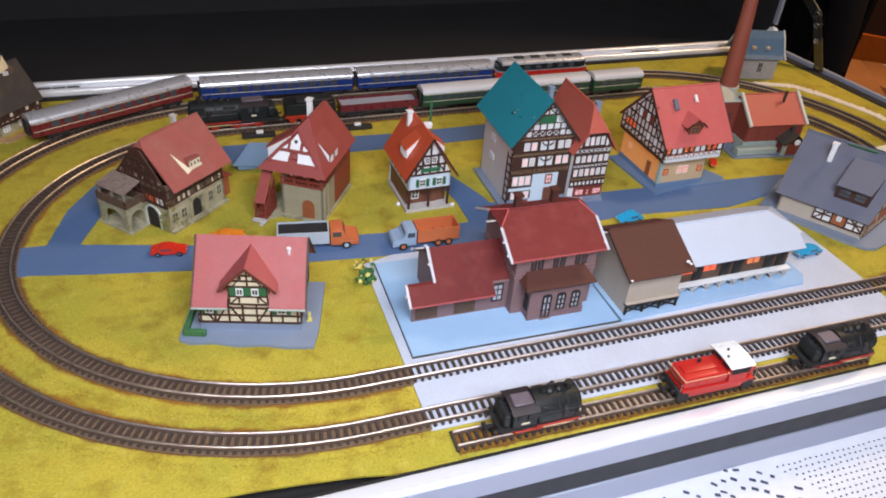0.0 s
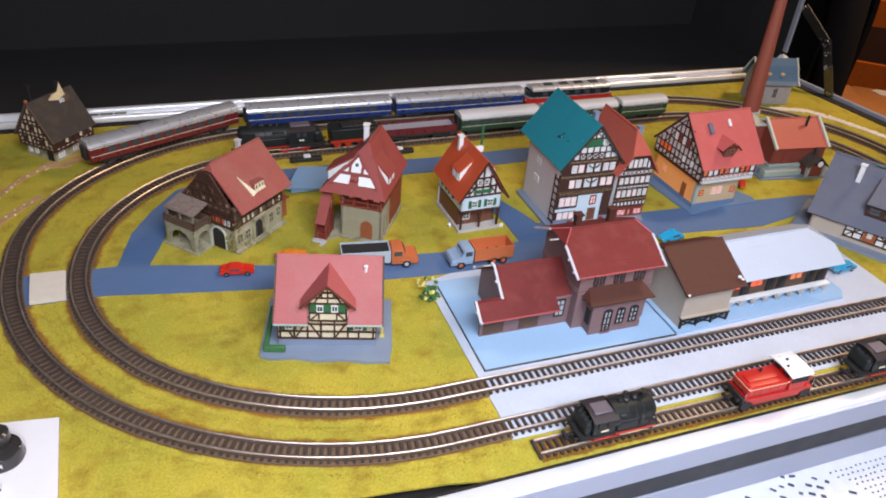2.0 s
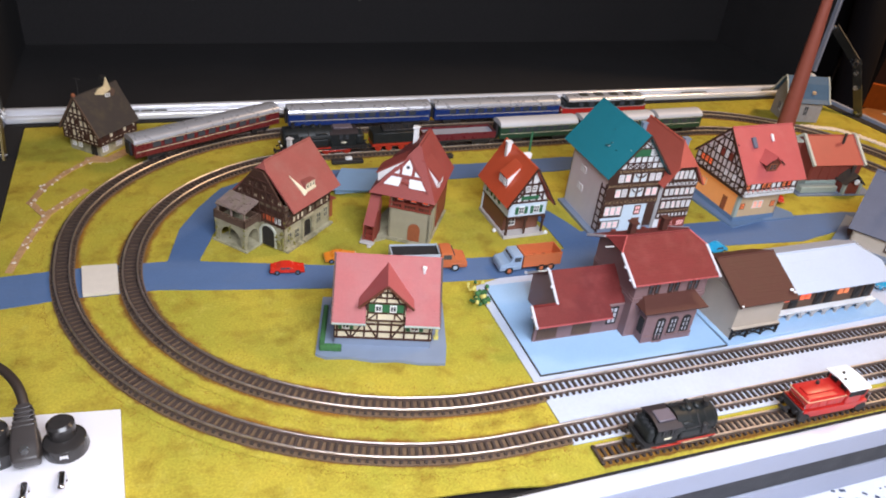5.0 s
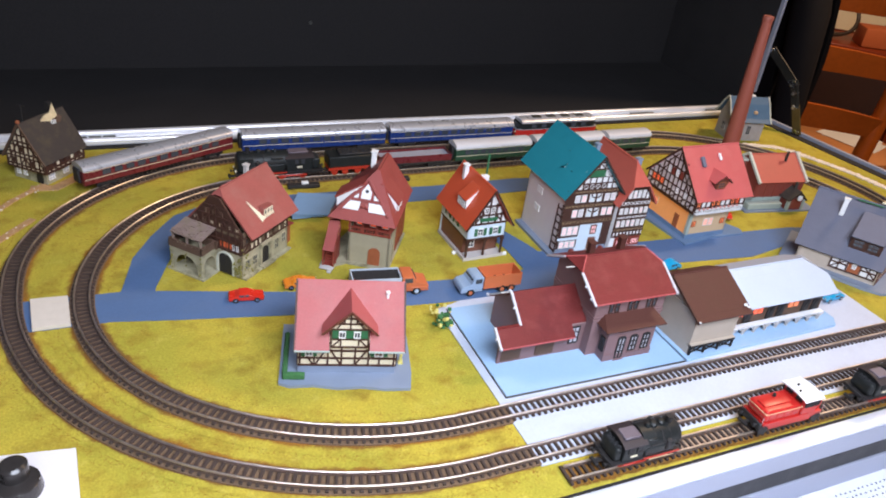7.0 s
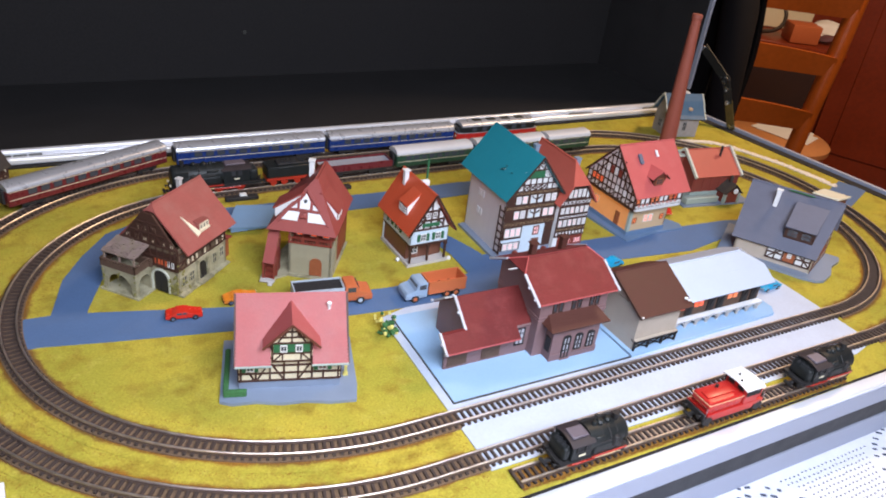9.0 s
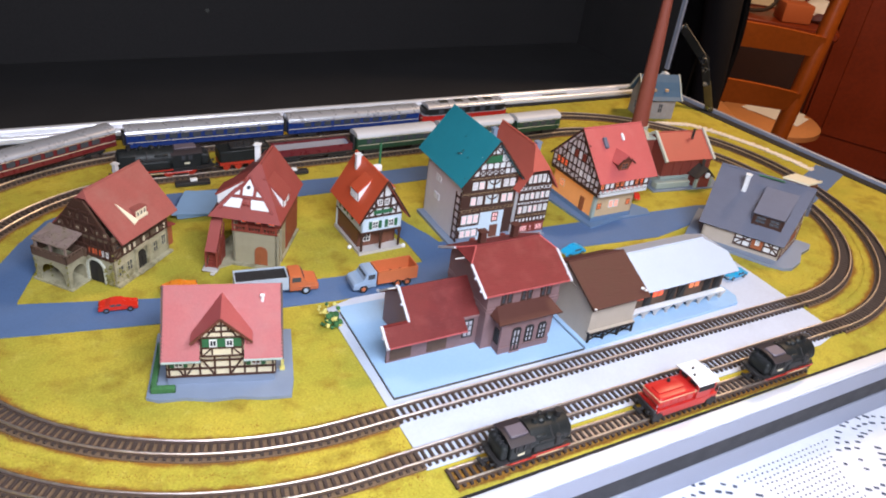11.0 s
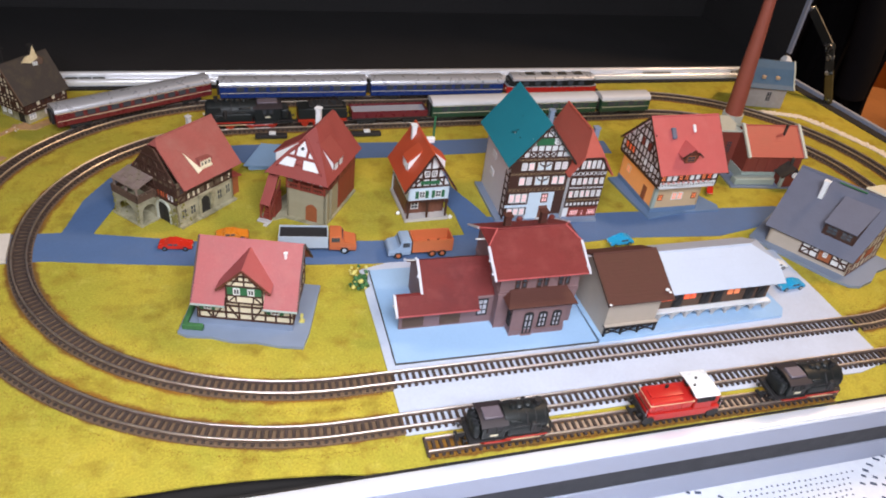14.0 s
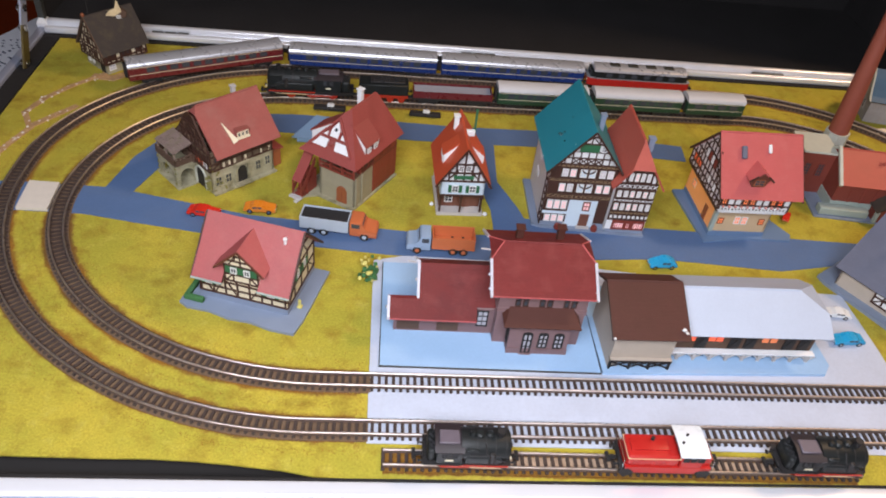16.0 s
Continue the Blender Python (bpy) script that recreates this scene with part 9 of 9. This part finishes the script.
def fibres():
    rnd = random.Random(21)
    rails = {(int(p.x / 0.004) + i, int(p.y / 0.004) + j) for line in (INNER, OUTER, STUB) for p in line for i in (-1, 0, 1) for j in (-1, 0, 1)}
    verts, faces = [], []
    k = 0
    while k < 42000:
        x, y = rnd.uniform(X0 + 0.001, X1B), rnd.uniform(0.2995, Y1 - 0.001)
        if (y > 0.46 and rnd.random() < 0.45) or (y < 0.312 and not inside(x, y - 0.0008, MAT_EDGE)):
            continue
        if (int(x / 0.004), int(y / 0.004)) in rails or (x < 0.066 and y < 0.412) or any(inside(x, y, poly) for poly in COVERED):
            continue
        a, hgt, w = rnd.uniform(0, 6.283), rnd.uniform(0.0004, 0.0011), 0.00026
        lean = rnd.uniform(0.9, 2.4) * hgt
        n = len(verts)
        verts += [(x - w * math.cos(a), y - w * math.sin(a), -0.0002), (x + w * math.cos(a), y + w * math.sin(a), -0.0002), (x + lean * math.cos(a + 1.3), y + lean * math.sin(a + 1.3), hgt)]
        faces.append((n, n + 1, n + 2))
        k += 1
    me = bpy.data.meshes.new("grass_fibres")
    me.from_pydata(verts, [], faces)
    me.materials.append(GRASS)
    ob = new("grass_fibres", me)
    tagged(ob, "short yellow-green flock fibres of the grass mat", "grass", kind="stuff")


fibres()


def stained_fibres():
    """Brown glue-stained flock along both sides of the loops."""
    rnd = random.Random(33)
    verts, faces = [], []
    for line in (INNER, OUTER):
        for i, p in enumerate(line):
            if 0.285 < p.x < 0.63 and p.y < 0.40:
                continue
            h = heading(line, i)
            nrm = Vector((-h.y, h.x))
            for k in range(64):
                off = rnd.choice((-1, 1)) * (0.0064 + abs(rnd.gauss(0, 0.0050)))
                q = p + nrm * off + h * rnd.uniform(-0.0013, 0.0013)
                a, hgt, w = rnd.uniform(0, 6.283), rnd.uniform(0.0002, 0.0007), 0.00032
                lean = rnd.uniform(1.2, 3.0) * hgt
                n = len(verts)
                verts += [(q.x - w * math.cos(a), q.y - w * math.sin(a), -0.0002), (q.x + w * math.cos(a), q.y + w * math.sin(a), -0.0002), (q.x + lean * math.cos(a + 1.3), q.y + lean * math.sin(a + 1.3), hgt)]
                faces.append((n, n + 1, n + 2))
    me = bpy.data.meshes.new("stained_grass_fibres")
    me.from_pydata(verts, [], faces)
    me.materials.append(TUFT_BROWN)
    tagged(new("stained_grass_fibres", me), "brown glue-stained flock beside the tracks", "grass", kind="stuff")


stained_fibres()


# ---- table, cloth, chair and room ----
b = BM()
TABLE_EDGE = [(-0.17, -0.35), (0.925, -0.35), (0.925, 1.04), (0.0, 1.04), (-0.045, 1.012), (-0.078, 0.97), (-0.103, 0.924), (-0.126, 0.867), (-0.142, 0.80), (-0.152, 0.70)]
prism(b, TABLE_EDGE, TABLE_Z - 0.03, TABLE_Z - 0.0012)
tbl = solid("table", b, TABLETOP, "dark blue covered table under the case", "table")
for x, y in ((-0.10, -0.29), (0.86, -0.29), (-0.02, 0.94), (0.86, 0.97)):
    b = BM()
    box(b, x - 0.025, x + 0.025, y - 0.025, y + 0.025, TABLE_Z - 0.74, TABLE_Z - 0.03, bevel=0.004)
    part("leg", b, DARKWOOD, tbl, "dark red-brown wooden leg")


def lace_cloth():
    """A white cloth with a woven pattern: rosettes of dark dashes, and fields of small dots between them."""
    z = TABLE_Z
    b = BM()
    prism(b, [(x - 0.002 if x < 0.5 else x + 0.003, y) for x, y in TABLE_EDGE], z - 0.0010, z)
    cloth = solid("tablecloth", b, CLOTH, "white lace tablecloth with rosettes of dark dashes", "tablecloth")
    rnd = random.Random(12)
    verts, faces = [], []

    def dash(cx, cy, ang, length, width):
        k = len(verts)
        c, s = math.cos(ang), math.sin(ang)
        for du, dv in ((-1, -0.8), (-0.8, -1), (0.8, -1), (1, -0.8), (1, 0.8), (0.8, 1), (-0.8, 1), (-1, 0.8)):
            u, v = du * length / 2, dv * width / 2
            verts.append((cx + u * c - v * s, cy + u * s + v * c, z + 0.0002))
        faces.append(tuple(range(k, k + 8)))

    centres = [(0.625 + 0.165 * i, 0.238 - 0.12 * j) for i in range(-2, 2) for j in range(2)] + [(-0.098, 0.815)]
    tilt = -0.62
    c, d = math.cos(tilt), math.sin(tilt)
    for cx, cy in centres:
        # stacks of long stitches in the middle, short ones round them
        for col in (-1, 0, 1):
            for j in range(-5, 6):
                long = (0.0155 if col == 0 else 0.0085) * (1 - abs(j) / 7.5) * rnd.uniform(0.75, 1.1)
                u, v = 0.0185 * col + rnd.gauss(0, 0.0008), 0.0056 * j + 0.0025 * col
                if rnd.random() < 0.88:
                    dash(cx + u * c - v * d, cy + u * d + v * c, tilt + rnd.gauss(0, 0.05), max(0.003, long), rnd.uniform(0.0018, 0.0026))
        for ring, n in ((0.036, 34), (0.0425, 40), (0.049, 44)):
            for k in range(n):
                a = 2 * math.pi * (k + rnd.uniform(-0.2, 0.2)) / n
                if rnd.random() < 0.62:
                    dash(cx + ring * math.cos(a), cy + ring * math.sin(a), tilt + rnd.gauss(0, 0.15), rnd.uniform(0.0025, 0.0052), rnd.uniform(0.0016, 0.0024))
    for j in range(46):
        for i in range(150):
            x, y = 0.30 + 0.0042 * i + 0.0021 * (j % 2), 0.100 + 0.0040 * j
            if min((x - cx) ** 2 + (y - cy) ** 2 for cx, cy in centres) > 0.056 ** 2:
                dash(x + rnd.gauss(0, 0.0002), y + rnd.gauss(0, 0.0002), 0.3, 0.00145, 0.0011)
    me = bpy.data.meshes.new("lace_pattern")
    me.from_pydata(verts, [], faces)
    me.materials.append(LACEDARK)
    ob = new("lace_pattern", me)
    ob.parent = cloth
    ob["kind"] = "stuff"
    return cloth


lace_cloth()
FLOOR_Z = TABLE_Z - 0.74


def ladder_chair():
    c = thing("ladder_back_chair", "brown wooden ladder-back chair behind the table", "chair", pose(1.430, 1.190, FLOOR_Z, 0, 0, 150))
    W, Dp, SH, BH = 0.38, 0.40, 0.46, 0.95
    wide = lambda z: 0.19 + 0.045 * (z - 0.46) / 0.49
    for s in (-1, 1):
        b = BM()
        tube(b, [(s * W / 2, 0, 0), (s * W / 2, 0.0, SH), (s * wide(0.75), -0.010, 0.75), (s * wide(BH), -0.020, BH)], [0.017, 0.019, 0.019, 0.016], 12)
        part("back_post", b, CHAIRWOOD, c)
        b = BM()
        tube(b, [(s * W / 2, -Dp, 0), (s * W / 2, -Dp, SH)], [0.016, 0.018], 10)
        part("leg", b, CHAIRWOOD, c)
        b = BM()
        tube(b, [(s * W / 2, -Dp, 0.2), (s * W / 2, 0, 0.2)], 0.010, 8)
        part("stretcher", b, CHAIRWOOD, c)
    for z, y in ((0.614, -0.002), (0.736, -0.006), (0.858, -0.012)):
        b = BM()
        n = 8
        W = 2 * wide(z)
        for k in range(n):
            u0, u1 = -W / 2 + W * k / n, -W / 2 + W * (k + 1) / n
            bow = lambda u: -0.015 * (1 - (2 * u / W) ** 2)
            top = lambda u: z + 0.020 + 0.010 * (1 - (2 * u / W) ** 2)
            vs = [(u0, y + bow(u0), z - 0.022), (u1, y + bow(u1), z - 0.022), (u1, y + bow(u1) + 0.004, top(u1)), (u0, y + bow(u0) + 0.004, top(u0))]
            lo = [b.verts.new(v) for v in vs]
            hi = [b.verts.new((v[0], v[1] + 0.012, v[2])) for v in vs]
            b.faces.new(lo), b.faces.new(hi[::-1])
            for i in range(4):
                b.faces.new((lo[i], lo[(i + 1) % 4], hi[(i + 1) % 4], hi[i]))
        part("back_slat", b, CHAIRWOOD, c)
    b = BM()
    box(b, -0.20, 0.20, -Dp - 0.01, 0.0, SH - 0.012, SH + 0.012, bevel=0.008, seg=2)
    part("seat", b, SEATWOOD, c, "light brown wooden seat")
    return c


ladder_chair()


def black_coat():
    """A dark coat hung over one end of the chair back, in soft folds."""
    # Widened beyond the hanging cloth; the extra black stands for the dark room.
    m = pose(1.430, 1.190, FLOOR_Z, 0, 0, 150)
    b = BM()
    nu, nv = 22, 26
    grid = []
    for j in range(nv + 1):
        v = j / nv
        row = []
        for i in range(nu + 1):
            u = i / nu
            x = 0.005 + 0.170 * u + 0.006 * math.sin(v * 9.0) * (1 - u) - (0.037 * (1 - v) + 0.013 * v * v) * (1 - u)
            y = 0.045 + 0.016 * math.sin(u * 15 + v * 2.0) * (1 - 0.5 * v) + 0.010 * math.sin(u * 31 + 1.0)
            z = 0.50 + 0.49 * v + 0.02 * math.sin(u * 9) * (1 - v)
            if v > 0.94:
                y -= 0.06 * (v - 0.94) / 0.06
            row.append(b.verts.new(m @ Vector((x, y, z))))
        grid.append(row)
    for j in range(nv):
        for i in range(nu):
            b.faces.new((grid[j][i], grid[j][i + 1], grid[j + 1][i + 1], grid[j + 1][i]))
    bmesh.ops.solidify(b, geom=list(b.faces), thickness=0.006)
    coat = thing("black_coat", "black coat on the chair back, widened for the dark room beside it", "coat")
    part("body", b, COATBLACK, coat)
    b = BM()
    tube(b, [m @ Vector(p) for p in ((0.060, 0.075, 0.93), (0.050, 0.095, 0.84), (0.040, 0.100, 0.74), (0.030, 0.098, 0.66), (0.026, 0.094, 0.60))], [0.030, 0.036, 0.033, 0.030, 0.028], 14)
    part("sleeve", b, COATBLACK, coat)
    b = BM()
    tube(b, [m @ Vector(p) for p in ((0.020, 0.045, 0.975), (0.070, 0.062, 0.985), (0.125, 0.060, 0.985), (0.170, 0.042, 0.975))], [0.010, 0.014, 0.014, 0.010], 10)
    part("collar", b, COATBLACK, coat)


black_coat()
for k, (x, y, r) in enumerate(((0.0, 0.0, 0.0), (0.01, 0.015, 12), (-0.01, 0.01, -9))):
    b = BM()
    box(b, -0.050, 0.050, -0.075, 0.075, 0.0, 0.0005)
    solid("paper_sheet", b, PAPER, "white paper sheet lying on the wooden stool", "paper", pose(2.030 + x, 1.415 + y, FLOOR_Z + 0.4208 + 0.0006 * k, 0, 0, 20 + r), "papers on the stool")


def stool():
    s = thing("stool", "round light brown wooden stool with papers on it", "stool", pose(1.990, 1.410, FLOOR_Z, 0, 0, 20))
    b = BM()
    tube(b, [(0, 0, 0.395), (0, 0, 0.400), (0, 0, 0.414), (0, 0, 0.420)], [0.134, 0.142, 0.142, 0.134], 40)
    part("seat", b, SEATWOOD, s)
    for k in range(4):
        a = radians(45 + 90 * k)
        b = BM()
        tube(b, [(0.125 * math.cos(a), 0.125 * math.sin(a), 0.0), (0.095 * math.cos(a), 0.095 * math.sin(a), 0.398)], [0.013, 0.017], 12)
        part("leg", b, CHAIRWOOD, s)
        c, d = math.cos(a + math.pi / 2), math.sin(a + math.pi / 2)
        b = BM()
        tube(b, [(0.113 * math.cos(a), 0.113 * math.sin(a), 0.16), (0.113 * c, 0.113 * d, 0.16)], 0.008, 8)
        part("stretcher", b, CHAIRWOOD, s)


stool()
# room
RX0, RX1, RY0, RY1, RZ = -1.6, 3.95, -1.6, 2.6, FLOOR_Z + 2.45
b = BM()
box(b, RX0, RX1, RY0, RY1, FLOOR_Z - 0.1, FLOOR_Z)
solid("floor", b, DARKWOOD, "dark brown wooden floor", "floor", kind="structure")
b = BM()
box(b, RX0, RX1, RY0, RY1, RZ, RZ + 0.1)
solid("ceiling", b, ROOMWALL, "dim plain ceiling", "ceiling", kind="structure")
for nm, q in (("wall_north", (RX0, RX1, RY1, RY1 + 0.1)), ("wall_south", (RX0, RX1, RY0 - 0.1, RY0)), ("wall_east", (RX1, RX1 + 0.1, RY0, RY1)), ("wall_west", (RX0 - 0.1, RX0, RY0, RY1))):
    b = BM()
    box(b, *q, FLOOR_Z, RZ)
    solid(nm, b, ROOMWALL, "dim plain room wall", "wall", kind="structure")


def wardrobe():
    w = thing("wardrobe", "dark red-brown wooden wardrobe in the dim room", "wardrobe", pose(2.736, 1.664, FLOOR_Z, 0, 0, -62))
    b = BM()
    box(b, -0.55, 0.75, 0.02, 0.5, 0.06, 1.95, bevel=0.006)
    box(b, -0.53, 0.73, 0.04, 0.48, 0, 0.06)
    part("body", b, DARKWOOD, w)
    for k in range(3):
        x = -0.54 + k * 0.43
        b = BM()
        box(b, x, x + 0.42, 0.0, 0.02, 0.08, 1.93, bevel=0.004)
        box(b, x + 0.07, x + 0.35, -0.006, 0.0, 0.18, 0.85, bevel=0.003)
        box(b, x + 0.07, x + 0.35, -0.006, 0.0, 0.98, 1.80, bevel=0.003)
        d = part("door", b, DARKWOOD, w)
        b = BM()
        tube(b, [(x + 0.385, -0.03, 0.92), (x + 0.385, 0.0, 0.92)], 0.012, 10)
        part("knob", b, CHAIRWOOD, d)


wardrobe()


def low_cabinet():
    c = thing("low_cabinet", "low dark wooden cabinet behind the chair", "cabinet", pose(1.993, 1.820, FLOOR_Z, 0, 0, -50))
    b = BM()
    box(b, -0.42, 0.42, 0.0, 0.40, 0.05, 0.605, bevel=0.004)
    part("body", b, SOOTWOOD, c)
    b = BM()
    box(b, -0.44, 0.44, -0.02, 0.42, 0.605, 0.63, bevel=0.004)
    part("top", b, DARKWOOD, c)
    for k in range(2):
        b = BM()
        box(b, -0.41 + 0.415 * k, -0.005 + 0.415 * k, -0.015, 0.0, 0.09, 0.57, bevel=0.003)
        d = part("door", b, SOOTWOOD, c)
        b = BM()
        tube(b, [(-0.05 + 0.10 * k, -0.035, 0.36), (-0.05 + 0.10 * k, -0.015, 0.36)], 0.010, 10)
        part("knob", b, STEEL, d)


SOOTWOOD = mat("dark_stained_wood", (0.030, 0.010, 0.006), 0.5, var=0.3, scale=8, bump=0.1, fine=90)
low_cabinet()
TOPZ = FLOOR_Z + 0.631
b = BM()
box(b, -0.045, 0.045, -0.04, 0.04, 0.0, 0.055, bevel=0.006, seg=2)
solid("orange_packet", b, TRUCKORANGE, "orange packet lying on the low cabinet", "packet", pose(2.224, 1.622, TOPZ, 0, 0, -30))
b = BM()
blob(b, (0, 0, 0.035), 0.055, 4, 3, 0.35, 0.52)
for v in b.verts:
    v.co.z = max(0.0, v.co.z)
solid("plastic_bag", b, PAPER, "crumpled white plastic bag on the low cabinet", "bag", pose(2.312, 1.600, TOPZ, 0, 0, 0))
b = BM()
box(b, -0.10, 0.10, -0.07, 0.07, 0.0, 0.07, bevel=0.004)
solid("cardboard_box", b, CREAM, "pale cardboard box on the low cabinet", "box", pose(2.341, 1.825, TOPZ, 0, 0, -35))
b = BM()
loop = [(0.07 * math.cos(a) , 0.02 * math.sin(2 * a), 0.062 + 0.055 * math.sin(a)) for a in [2 * math.pi * k / 28 for k in range(29)]]
tube(b, loop, 0.006, 8)
solid("cable_coil", b, CABLE, "coil of black cable on the low cabinet", "cable", pose(2.150, 1.722, TOPZ, 0, 0, -35))
